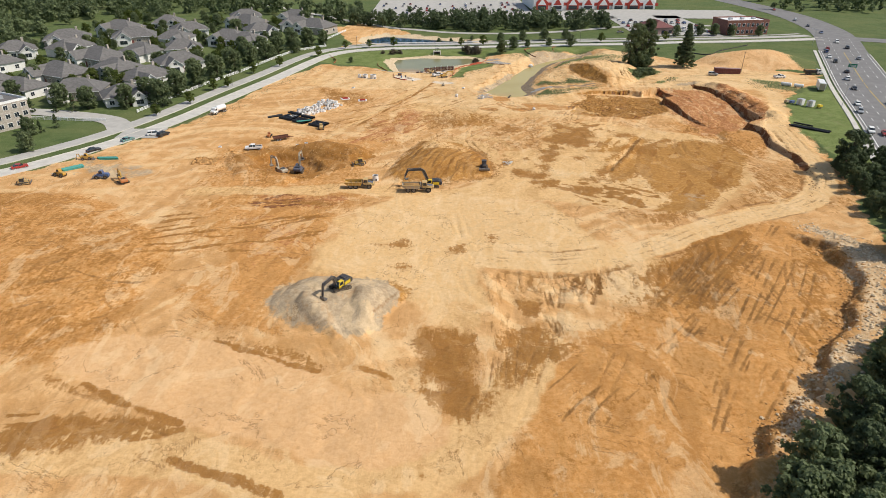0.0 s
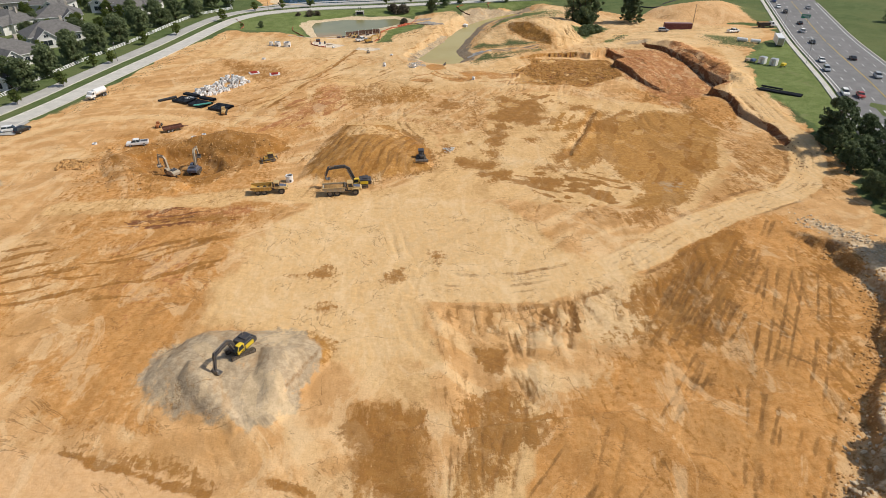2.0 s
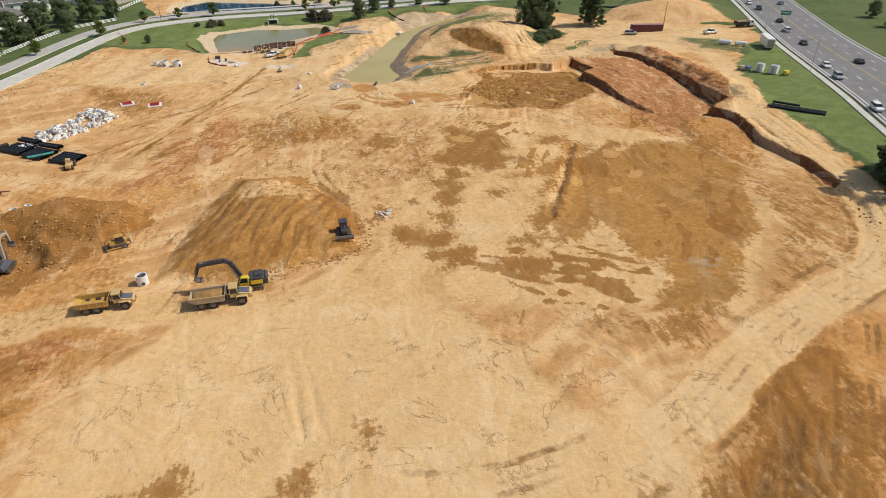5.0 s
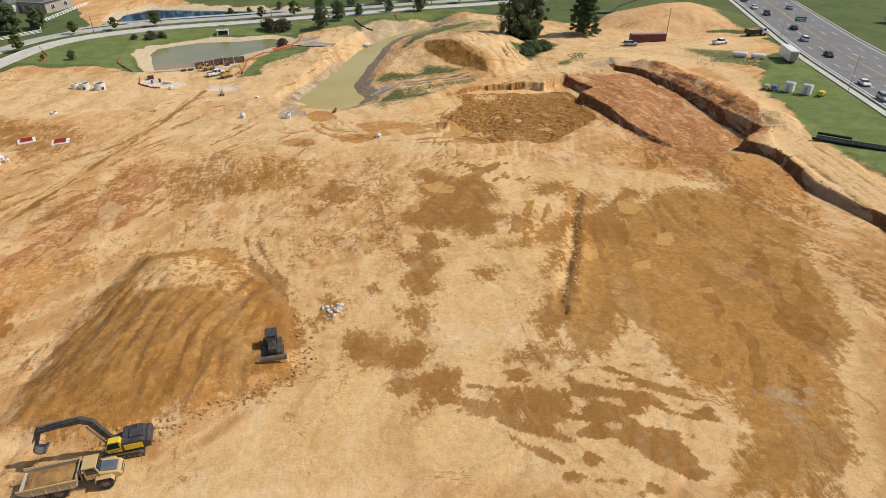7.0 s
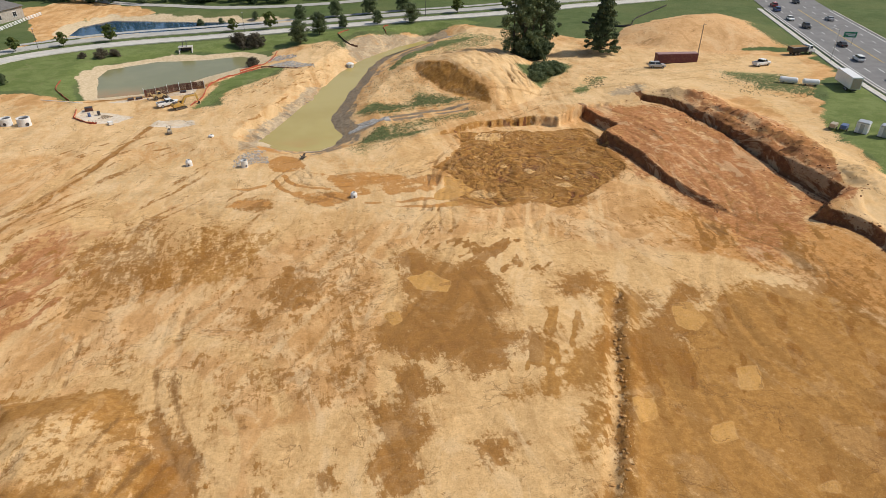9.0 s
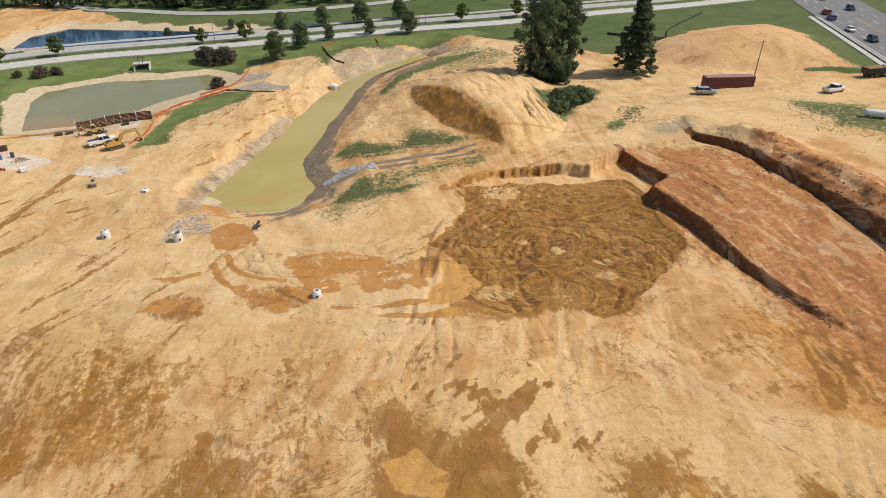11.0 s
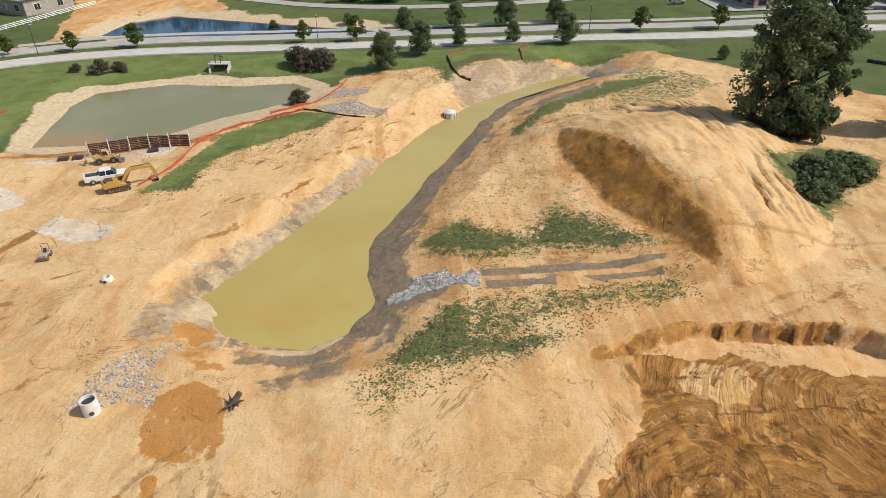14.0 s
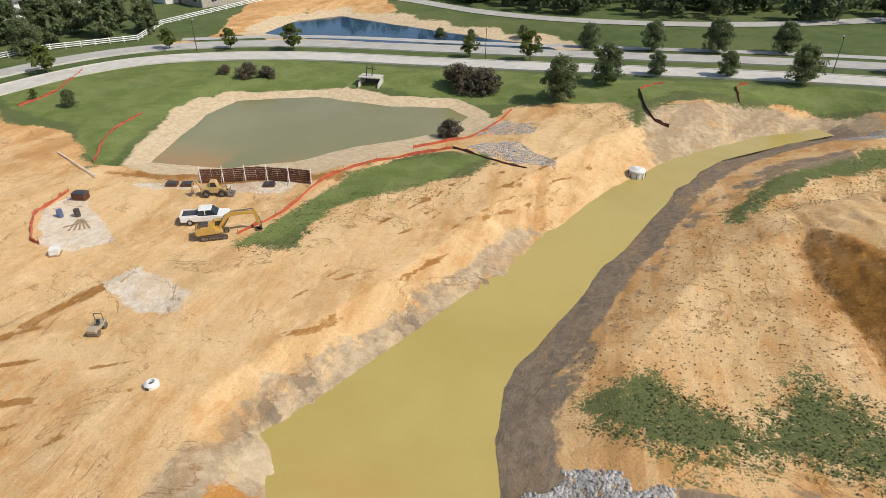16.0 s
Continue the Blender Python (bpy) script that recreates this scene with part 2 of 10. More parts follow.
    sand = n.mix(n.ramp(fine, 0.38, 0.62), (0.66, 0.52, 0.335), (0.54, 0.405, 0.245))
    col = n.mix(layer("sand", 0.5, torn), col, sand)
    clod = n.add("TexVoronoi", Vector=n.place(), Scale=1.6)
    height = n.math("ADD", n.math("MULTIPLY", fine, 0.8), n.math("MULTIPLY", grit, 0.30))
    height = n.math("ADD", height, n.math("MULTIPLY", clod.outputs["Distance"], 0.10))
    height = n.math("ADD", height, n.math("MULTIPLY", calm, n.math("ADD", n.math("MULTIPLY", streak, 0.12), n.math("MULTIPLY", cross, 0.05))))
    height = n.math("SUBTRACT", height, n.math("MULTIPLY", vein, 0.3))
    height = n.math("SUBTRACT", height, n.math("MULTIPLY", churned, n.math("MULTIPLY", n.ramp(coil, 0.40, 0.60), 0.9)))
    n.bump(height, 0.75, 0.28)
    rough = n.math("SUBTRACT", 0.95, n.math("MULTIPLY", n.math("MAXIMUM", facs["wet"], n.math("MULTIPLY", facs["puddle"], 1.7)), 0.42))
    return n.done(col, rough, 0.0, 0.12)


def water_material(name, a, b, rough=0.12, edge=None, spec=0.4):
    n = Nodes(name)
    c = n.mix(n.ramp(n.noise(0.06, 4), 0.35, 0.65), a, b)
    if edge:
        f = n.math("MULTIPLY", n.ramp(n.add("SeparateXYZ", Vector=n.place()).outputs["Y"], edge[1], edge[2], 1.0, 0.0), n.ramp(n.noise(0.13, 4), 0.38, 0.62))
        c = n.mix(f, c, edge[0])
    n.bump(n.noise(3.0, 3), 0.08, 0.05)
    return n.done(c, rough, 0.0, spec)


M_SOIL = ground_material()
M_LAGOON = water_material("silty_water", (0.44, 0.335, 0.098), (0.48, 0.375, 0.120), 0.22, ((0.50, 0.28, 0.09), 286.0, 299.0))
M_POND = water_material("pond_water", (0.275, 0.255, 0.125), (0.235, 0.222, 0.108), 0.16, ((0.42, 0.235, 0.095), 338.0, 353.0), 0.2)
M_BLUE = water_material("clear_water", (0.020, 0.055, 0.105), (0.03, 0.075, 0.13), 0.08, None, 0.5)
M_ASPHALT = plain("asphalt", (0.205, 0.195, 0.185), 0.14, 0.25, 0.9, 0, 0.01)
M_CONCRETE = plain("concrete", (0.56, 0.525, 0.46), 0.12, 0.4, 0.85, 0, 0.01)
M_PAVE = plain("pale_pavement", (0.44, 0.415, 0.37), 0.12, 0.3, 0.88, 0, 0.01)
M_LINE = plain("road_paint", (0.72, 0.71, 0.66), 0.15, 2.0, 0.7)
M_YLINE = plain("yellow_road_paint", (0.62, 0.42, 0.06), 0.15, 2.0, 0.7)

# ---- ground: one sheet to the horizon ----
def steps(a, b, fine, wide, dense):
    """Grid lines: even between a and b, closer in the dense stretch, then growing outwards."""
    c, d, close = dense
    mid = np.concatenate([np.arange(a, c - fine / 2, fine), np.arange(c, d, close), np.arange(d, b + fine / 2, fine)])
    out, d, v = [], fine, 0.0
    while v < wide:
        d = min(d * 1.10, 400)
        v += d
        out.append(v)
    out = np.array(out)
    return np.concatenate([a - out[::-1], mid, b + out])


XS, YS = steps(-72, 130, 0.37, 3200, (50, 102, 0.27)), steps(55, 396, 0.37, 3600, (236, 300, 0.27))
GX, GY = np.meshgrid(XS, YS)
TABLE = np.random.RandomState(7).rand(64, 256, 256)


def value_noise(x, y, size, seed):
    t = TABLE[seed % 64]
    u, v = x / size + seed * 17.3, y / size + seed * 5.7
    i, j = np.floor(u).astype(int), np.floor(v).astype(int)
    fu, fv = u - i, v - j
    fu, fv = fu * fu * (3 - 2 * fu), fv * fv * (3 - 2 * fv)
    i0, j0, i1, j1 = i & 255, j & 255, (i + 1) & 255, (j + 1) & 255
    return (t[i0, j0] * (1 - fu) + t[i1, j0] * fu) * (1 - fv) + (t[i0, j1] * (1 - fu) + t[i1, j1] * fu) * fv - 0.5


def fbm(x, y, size, seed, octaves=4):
    return sum(value_noise(x, y, size / 2 ** k, seed + k) / 1.8 ** k for k in range(octaves))


def smooth(v, a, b):
    u = np.clip((v - a) / (b - a), 0, 1)
    return u * u * (3 - 2 * u)


def plane_z(x, y):
    """The graded level of the land."""
    x, y = np.asarray(x, float), np.asarray(y, float)
    return 0.8 - np.clip((y - 140) / 140, 0, 1) * 2.8 + (0.042 - 0.010 * np.clip((y - 220) / 80, 0, 1)) * np.clip(x, 0, 150)


def inside(x, y, pts):
    """Distance to a polygon's edge, positive inside."""
    d2, odd = np.full(x.shape, 1e12), np.zeros(x.shape, bool)
    for (ax, ay), (bx, by) in zip(pts, pts[1:] + pts[:1]):
        ex, ey = bx - ax, by - ay
        t = np.clip(((x - ax) * ex + (y - ay) * ey) / max(ex * ex + ey * ey, 1e-9), 0, 1)
        d2 = np.minimum(d2, (x - ax - t * ex) ** 2 + (y - ay - t * ey) ** 2)
        if ay != by:
            odd ^= ((ay > y) != (by > y)) & (x < ex * (y - ay) / (by - ay) + ax)
    return np.sqrt(d2) * np.where(odd, 1, -1)


def along(x, y, pts):
    """Distance to a polyline, signed: positive on its right side."""
    best, side = np.full(x.shape, 1e12), np.zeros(x.shape)
    for (ax, ay), (bx, by) in zip(pts, pts[1:]):
        ex, ey = bx - ax, by - ay
        t = np.clip(((x - ax) * ex + (y - ay) * ey) / (ex * ex + ey * ey), 0, 1)
        d2 = (x - ax - t * ex) ** 2 + (y - ay - t * ey) ** 2
        s = np.sign((x - ax) * ey - (y - ay) * ex)
        side = np.where(d2 < best, s, side)
        best = np.minimum(best, d2)
    return np.sqrt(best) * side


def window(pts, pad):
    xs, ys = [p[0] for p in pts], [p[1] for p in pts]
    i = slice(max(np.searchsorted(YS, min(ys) - pad) - 1, 0), np.searchsorted(YS, max(ys) + pad) + 1)
    j = slice(max(np.searchsorted(XS, min(xs) - pad) - 1, 0), np.searchsorted(XS, max(xs) + pad) + 1)
    return i, j


H = plane_z(GX, GY)
CH = {k: np.zeros(GX.shape) for k in "moist orange pale white red peach grey dark grass wet sand rock site rut lush cut puddle swath tan smooth cream turn_r turn_a churn".split()}


def patch(kind, amount, pts, soft=1.0, rough=1.0):
    """Lay a tint of soil over a polygon with a ragged edge."""
    w = window(pts, soft * 3 + 5)
    x, y = GX[w], GY[w]
    d = inside(x, y, pts) + fbm(x, y, 9, len(pts), 5) * (2.2 + soft) * rough
    wide = 0.6 + soft * 1.5
    CH[kind][w] = np.maximum(CH[kind][w], amount * smooth(d, -wide, wide))


def strip(kind, amount, pts, half, soft=0.6):
    w = window(pts, half + soft + 3)
    x, y = GX[w], GY[w]
    d = half - np.abs(along(x, y, pts)) + fbm(x, y, 6, 3, 3) * (0.6 + soft)
    CH[kind][w] = np.maximum(CH[kind][w], amount * smooth(d, -soft, soft))


def stain(kind, amount, pts, rag=1.0):
    """A crisp blot of damp or dried soil with a frayed rim."""
    w = window(pts, 5)
    x, y = GX[w], GY[w]
    d = inside(x, y, pts) + fbm(x, y, 5, 2 + len(pts), 5) * 2.6 * rag
    wide = 0.3 + 1.9 * rag
    CH[kind][w] = np.maximum(CH[kind][w], amount * np.clip((d + wide) / (2 * wide), 0, 1))


def wipe(kinds, keep, pts):
    """Take tints of soil off a polygon."""
    w = window(pts, 8)
    x, y = GX[w], GY[w]
    m = smooth(inside(x, y, pts) + fbm(x, y, 9, 4, 4) * 3, -2, 2) * (1 - keep)
    for kind in kinds.split():
        CH[kind][w] *= 1 - m


def curve(pts, n=8):
    """A smooth line through the points."""
    p = [np.array(q, float) for q in pts]
    p = [2 * p[0] - p[1]] + p + [2 * p[-1] - p[-2]]
    out = []
    for a, b, c, d in zip(p, p[1:], p[2:], p[3:]):
        for k in range(n):
            t = k / n
            out.append(tuple(0.5 * (2 * b + (c - a) * t + (2 * a - 5 * b + 4 * c - d) * t * t + (3 * b - a - 3 * c + d) * t ** 3)))
    return out + [tuple(p[-2])]


def rut(pts, gauge=2.0, half=0.33, depth=0.10, amount=0.7):
    """A pair of wheel or track ruts pressed into the soil, darker along the grooves."""
    line = curve(pts, 6)
    w = window(line, gauge + 2)
    x, y = GX[w], GY[w]
    d = np.abs(np.abs(along(x, y, line)) - gauge / 2) + value_noise(x, y, 1.5, 9) * 0.25
    m = smooth(d, half + 0.35, half - 0.1) * smooth(value_noise(x, y, 6, 21), -0.42, 0.05)
    for (ex, ey) in (line[0], line[-1]):
        m = m * smooth(np.hypot(x - ex, y - ey), gauge * 0.7, gauge * 0.7 + 1.5)
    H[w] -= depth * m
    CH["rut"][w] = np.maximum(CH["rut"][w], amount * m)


def raise_by(pts, height, slope, soft=0.0, wobble=0.8, seed=3):
    """A heap over a polygon, with flanks of that slope."""
    w = window(pts, 2)
    x, y = GX[w], GY[w]
    d = inside(x, y, pts) + fbm(x, y, 8, seed, 4) * wobble
    rise = np.clip(d * slope, 0, None)
    H[w] += height * (1 - np.exp(-rise / height * 1.25)) if soft else np.minimum(rise, height)


def basin(pts, level, bank, floor=1.4):
    w = window(pts, 16)
    x, y = GX[w], GY[w]
    d = inside(x, y, pts) + fbm(x, y, 7, 11, 2) * 0.7
    H[w] = np.minimum(H[w], level + np.where(d < 0, -d * bank, np.maximum(-d * 0.4, -floor)))


LAGOON = [(21, 297), (25, 304), (30, 314), (36, 326), (38, 333), (42, 342), (50, 356), (58, 367), (70, 378), (80, 384), (82, 381),
          (73, 374), (62, 364), (55, 351), (51, 341), (46, 328), (42, 317), (39, 308), (39.5, 301), (41, 296), (38, 290), (34, 287.5), (29, 288), (25, 290)]
POND = [(-23, 341), (-27, 362), (-26, 371), (-12, 377), (4, 376), (15, 378), (20, 374), (17, 365), (6, 356), (-2, 347), (-10, 342)]
BLUE_POND = [(-50, 425), (-49, 441), (-39, 452), (-7, 441), (27, 431), (32, 427), (-11, 423), (-33, 422)]
SITE = [(-170, 0), (-160, 150), (-140, 172), (-120, 190), (-106, 219), (-98, 235), (-92, 262), (-80, 315), (-66, 350), (-56, 347), (-42, 347), (-28, 336),
        (-4, 345), (10, 352), (28, 378), (40, 384), (55, 392), (95, 388), (110, 372), (128, 352), (160, 328), (186, 312), (178, 292), (160, 283), (146, 262),
        (136, 236), (126, 200), (119, 178), (116, 160), (109, 148), (101, 128), (94, 106), (52, 62), (20, 10)]
patch("site", 1.0, SITE, 1.0)
patch("site", 1.0, [(-64, 398), (-58, 412), (-66, 440), (-80, 480), (-60, 500), (-30, 470), (-20, 452), (-50, 450), (-52, 425), (-50, 415)], 1.0)

# right-hand cuts: the floor is dug out to the left of two walls, the outer one under the haul road
LINE_B = [(119, 300), (117, 291), (121.3, 282), (121.3, 260), (119.8, 241), (119.3, 229), (112, 224.5), (113.3, 219), (113.3, 213), (110.5, 203), (112, 187), (107, 167), (100, 156)]
LINE_A = [(99.4, 291), (100, 283), (101.6, 276), (97, 273.2), (97.6, 266), (97.9, 257), (98.1, 247), (98.8, 239), (100.5, 233)]
RIM = [(62, 283), (67, 285), (72, 286.5), (79, 286), (85, 286.3), (91, 284.2), (95, 286), (99.5, 289), (117, 290), (128, 292)]
w = window([(50, 150), (135, 300)], 2)
x, y = GX[w], GY[w]
rough_edge = fbm(x, y, 6, 31, 4) * 1.0
right = -along(x, y, LINE_B) + rough_edge
right = np.where((y > 158) & (y < 300), right, 10)
rim_d = along(x, y, RIM) + fbm(x, y, 5, 27, 4) * 1.3 + np.abs(value_noise(x + fbm(x, y, 4, 5) * 2, y * 0.2, 1.1, 6)) * 0.35
dug = smooth(x, 50, 76) * smooth(y, 150, 190) * smooth(rim_d + 0.5 * value_noise(x, y * 0.3, 0.8, 45), -0.05, 0.45)
H[w] -= dug * smooth(-right, -0.5, 0.5) * (1.3 + 1.7 * smooth(x, 70, 104) * smooth(y, 215, 235))
bench_d = -along(x, y, LINE_A) + rough_edge * 0.8
bench = smooth(bench_d, -0.5, 0.5) * smooth(y, 226, 240) * (y < 291) * smooth(-right, 0, 0.8)
H[w] += dug * bench * (0.9 + 1.4 * smooth(y, 236, 262))
berm = smooth(right, 14, 5) * smooth(y, 221, 227) * smooth(y, 294, 286)
H[w] += (0.4 * smooth(right, -0.3, 0.7) + 1.5 * smooth(right, 0, 5.5)) * berm * (1 + fbm(x, y, 5, 4, 5) * 0.8)
H[w] += 0.35 * smooth(right, 0, 0.8) * smooth(y, 160, 170) * smooth(right, 18, 7)
# red-brown clay on the cut faces, made darker in colour for their shade
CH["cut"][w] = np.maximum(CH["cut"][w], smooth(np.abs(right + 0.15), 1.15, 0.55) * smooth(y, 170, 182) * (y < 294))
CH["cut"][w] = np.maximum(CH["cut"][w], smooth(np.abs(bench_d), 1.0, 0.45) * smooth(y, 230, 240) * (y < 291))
grain_across = value_noise(-right + fbm(x, y, 9, 12) * 1.5, y * 0.07, 1.3, 18) + 0.5 * value_noise(-right, y * 0.1, 0.6, 19)
on_bench = bench * smooth(dug, 0.3, 0.8)
CH["red"][w] = np.maximum(CH["red"][w], on_bench * np.clip(0.70 + grain_across * 0.8, 0, 1))
CH["cream"][w] = np.maximum(CH["cream"][w], 0.45 * smooth(-grain_across, 0.18, 0.42) * np.maximum(on_bench * 0.7, berm * (right > 0)))
slant = value_noise(x * 0.35 + y * 0.9 + fbm(x, y, 6, 13) * 2, x * 0.05, 1.1, 23)
CH["red"][w] = np.maximum(CH["red"][w], berm * smooth(right, 0, 0.6) * smooth(right, 10, 6) * np.clip(0.8 + slant * 1.2, 0, 1))
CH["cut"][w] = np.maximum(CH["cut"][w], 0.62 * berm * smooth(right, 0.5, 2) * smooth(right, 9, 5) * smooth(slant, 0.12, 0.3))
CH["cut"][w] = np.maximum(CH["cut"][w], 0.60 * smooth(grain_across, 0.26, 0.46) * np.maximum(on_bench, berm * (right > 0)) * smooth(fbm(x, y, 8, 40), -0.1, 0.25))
CH["rut"][w] = np.maximum(CH["rut"][w], 0.6 * smooth(grain_across, 0.2, 0.42) * smooth(-right, 1, 4) * smooth(x, 82, 96) * smooth(y, 190, 205) * smooth(y, 245, 225))
H[w] += 0.25 * grain_across * np.maximum(on_bench, berm * (right > 0) * 2.0)

# south-east cut: rough wall along the woods
CUT = [(66, 146), (73, 143), (81, 134), (87, 125), (86, 112), (80, 102), (70, 90), (55, 74), (46, 65), (34, 50), (20, 30)]
w = window(CUT, 30)
x, y = GX[w], GY[w]
side = -along(x, y, CUT) + fbm(x, y, 5, 14, 4) * 2.6
H[w] += 1.7 * smooth(side, -0.6, 1.8) * smooth(x + y, 40, 100) * smooth(side, 40, 14) * smooth(y, 137, 124) - 0.4 * smooth(side, -11, -0.5) * smooth(side, 1.2, -0.4) * smooth(y, 137, 124)
# a band of the dark rut tone along the wall face
CH["rut"][w] = np.maximum(CH["rut"][w], 0.48 * smooth(np.abs(side - 0.4), 1.3, 0.4) * smooth(y, 137, 126))

patch("pale", 0.75, [(100, 292), (118, 296), (140, 290), (150, 276), (160, 284), (176, 296), (180, 310), (160, 316), (134, 318), (112, 312), (98, 300)], 2.0)
patch("peach", 0.35, [(12, 296), (24, 312), (34, 334), (46, 362), (56, 380), (44, 382), (30, 360), (16, 340), (4, 312)], 3.0)
patch("pale", 0.50, [(-8, 290), (14, 288), (20, 300), (30, 322), (44, 352), (54, 372), (50, 384), (30, 366), (8, 350), (-20, 334), (-60, 336), (-76, 300), (-40, 292)], 4.0)
patch("pale", 0.50, [(40, 268), (60, 284), (80, 290), (96, 300), (104, 330), (96, 352), (80, 358), (66, 346), (54, 330), (48, 312), (74, 298), (60, 290), (42, 276)], 3.0)
patch("pale", 0.60, [(-12, 240), (30, 240), (58, 238), (56, 262), (64, 284), (44, 284), (34, 282), (10, 288), (-14, 290)], 3.0)
patch("moist", 0.9, [(62, 158), (74, 158), (75, 150), (66, 144), (56, 146)], 2.5)
patch("site", 1.0, [(135, 343), (150, 329), (166, 322), (184, 318), (194, 330), (200, 350), (192, 368), (172, 370), (148, 360)], 1.0)
strip("sand", 0.95, [(29, 287.2), (32, 286.6), (35, 287.0), (37.5, 289.2)], 0.25, 0.25)
patch("wet", 0.55, [(21.5, 290), (23.5, 291), (25.5, 288.5), (28, 286), (29, 282), (25, 280), (22.5, 284)], 0.4, 0.8)
patch("peach", 0.85, [(132, 346), (138, 330), (154, 320), (181, 318), (200, 352), (204, 376), (186, 384), (160, 372)], 2.0)
strip("pale", 0.95, [(-4.4, 213.7), (3, 219), (10.4, 220.8), (17, 218), (21.5, 212.1), (24, 203), (24.4, 194.7), (20.9, 180.1)], 0.9, 0.5)
strip("pale", 0.95, [(-2, 209), (8, 215), (14.5, 210), (18.6, 202), (19, 192), (17, 182)], 1.0, 0.5)
patch("orange", 0.62, [(-75, 215), (-72, 172), (-64, 150), (-62, 128), (-34, 134), (-28, 150), (-20, 162), (-22, 178), (-18, 200), (-12, 216), (-40, 222)], 4.0)
patch("orange", 0.75, [(-131, 159), (-104, 164), (-81, 148), (-60, 127), (-58, 119), (-66, 114), (-59, 101), (-67, 87), (-83, 87), (-110, 100)], 2.0)
# heaps
raise_by([(-18, 175), (-14, 196), (-8, 214), (4, 213), (12, 201), (16, 191), (15.5, 178), (3, 173), (-6, 172)], 4.6, 0.38, 1)
raise_by([(-36, 106), (-34, 112), (-27, 117), (-11, 115), (-7, 110), (-10, 100), (-14, 94), (-23, 96), (-33, 102)], 2.6, 0.5, 1, 1.6, 8)
raise_by([(-28, 108), (-25, 106.5), (-21.5, 100), (-17.5, 95), (-19.5, 94), (-24, 98), (-29, 104)], 1.6, 0.75, 1, 1.0, 10)
raise_by([(-17.5, 109.5), (-11, 110), (-9.5, 106), (-13, 98), (-16, 99), (-18, 104)], 1.9, 0.75, 1, 1.0, 11)
raise_by([(-140, 168), (-104, 164), (-81, 150), (-60, 128), (-58, 119), (-68, 96), (-100, 80), (-150, 80)], 3.2, 0.13, 1)
raise_by([(-52, 206), (-40, 213), (-27, 207), (-22, 196), (-30, 191), (-42, 196)], 3.6, 0.55, 1, 1.8, 5)
raise_by([(-72, 204), (-70, 190), (-62, 176), (-46, 171), (-42, 175), (-55, 184), (-62, 196)], 1.8, 0.4, 1, 1.8, 6)
raise_by([(135, 343), (150, 329), (166, 322), (184, 318), (194, 330), (200, 350), (192, 368), (172, 370), (148, 360)], 9.0, 0.33, 1, 1.5, 9)
w = window([(40, 288), (112, 374)], 2)
x, y = GX[w], GY[w]
hump = inside(x, y, [(79.5, 291.5), (90, 297), (98, 312), (102, 330), (101, 344), (92, 353), (78, 350), (63, 340), (53, 326), (48, 312), (62, 300)]) + fbm(x, y, 9, 6, 3) * 1.5
heap = (6.6 - 3.0 * smooth(y, 322, 346)) * (1 - np.exp(-np.clip(hump, 0, None) * 0.52 / 7.2 * 1.25))
gully = value_noise(x + fbm(x, y, 14, 8) * 3.0 + 0.06 * (y - 320), y * 0.05, 2.3, 10) + 0.5 * value_noise(x + fbm(x, y, 8, 9) * 1.5, y * 0.07, 1.0, 11)
foot = [(74, 362), (70, 346), (66.4, 334), (66.2, 325), (69.1, 311.7), (73, 303.5), (77.1, 296.4), (80, 292)]
off = -along(x, y, foot) + fbm(x, y, 5, 7, 4) * 0.9
face = np.maximum(off, 0) * 0.80 + 0.9 * smooth(off, -14, 0) + 9 * smooth(y, 330, 342)
lower = np.minimum(heap, face)
on_face = smooth(off, -0.3, 0.5) * smooth(heap - face, -0.15, 0.35) * smooth(y, 340, 332)
on_top = smooth(hump, 1, 4) * smooth(face - heap, 0.1, 0.9)
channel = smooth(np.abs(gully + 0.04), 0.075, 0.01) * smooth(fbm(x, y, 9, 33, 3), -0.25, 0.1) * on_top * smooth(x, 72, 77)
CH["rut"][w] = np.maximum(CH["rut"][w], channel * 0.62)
H[w] += lower - 0.5 * channel + on_top * gully * 0.7 + on_face * (fbm(x, y, 2.4, 12, 3) * 0.30)
CH["orange"][w] = np.maximum(CH["orange"][w], on_face * 1.2)
CH["pale"][w] *= 1 - on_face
CH["tan"][w] = np.maximum(CH["tan"][w], on_face * (0.50 + 0.3 * value_noise(x, y, 1.2, 14)))
CH["rut"][w] = np.maximum(CH["rut"][w], on_top * smooth(gully, -0.14, -0.32) * 0.62 * smooth(x, 74, 78) + on_face * 0.22 * smooth(value_noise(x, y, 1.1, 30), 0.1, 0.4))

# haul-road shoulder with washed-out rills on its south flank
w = window([(10, 96), (60, 128)], 4)
x, y = GX[w], GY[w]
shoulder = 121.0 + 0.0022 * (x - 20) ** 2
drop = smooth(shoulder - y, 0, 5) * smooth(x, 10, 15) * smooth(x, 62, 48)
rills = np.abs(value_noise(x + fbm(x, y, 6, 2) * 2.0 + (y - 110) * 0.06, y * 0.09, 1.15, 4)) * 2
H[w] -= drop * 1.1 - smooth(drop, 0.05, 0.5) * smooth(shoulder - y, 16, 6) * (rills - 0.5) * 0.16
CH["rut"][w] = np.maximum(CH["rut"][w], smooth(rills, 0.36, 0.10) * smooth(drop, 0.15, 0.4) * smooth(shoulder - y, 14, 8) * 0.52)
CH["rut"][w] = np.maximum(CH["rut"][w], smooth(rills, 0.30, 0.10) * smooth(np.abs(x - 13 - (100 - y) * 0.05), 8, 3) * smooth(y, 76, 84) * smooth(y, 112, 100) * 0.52)

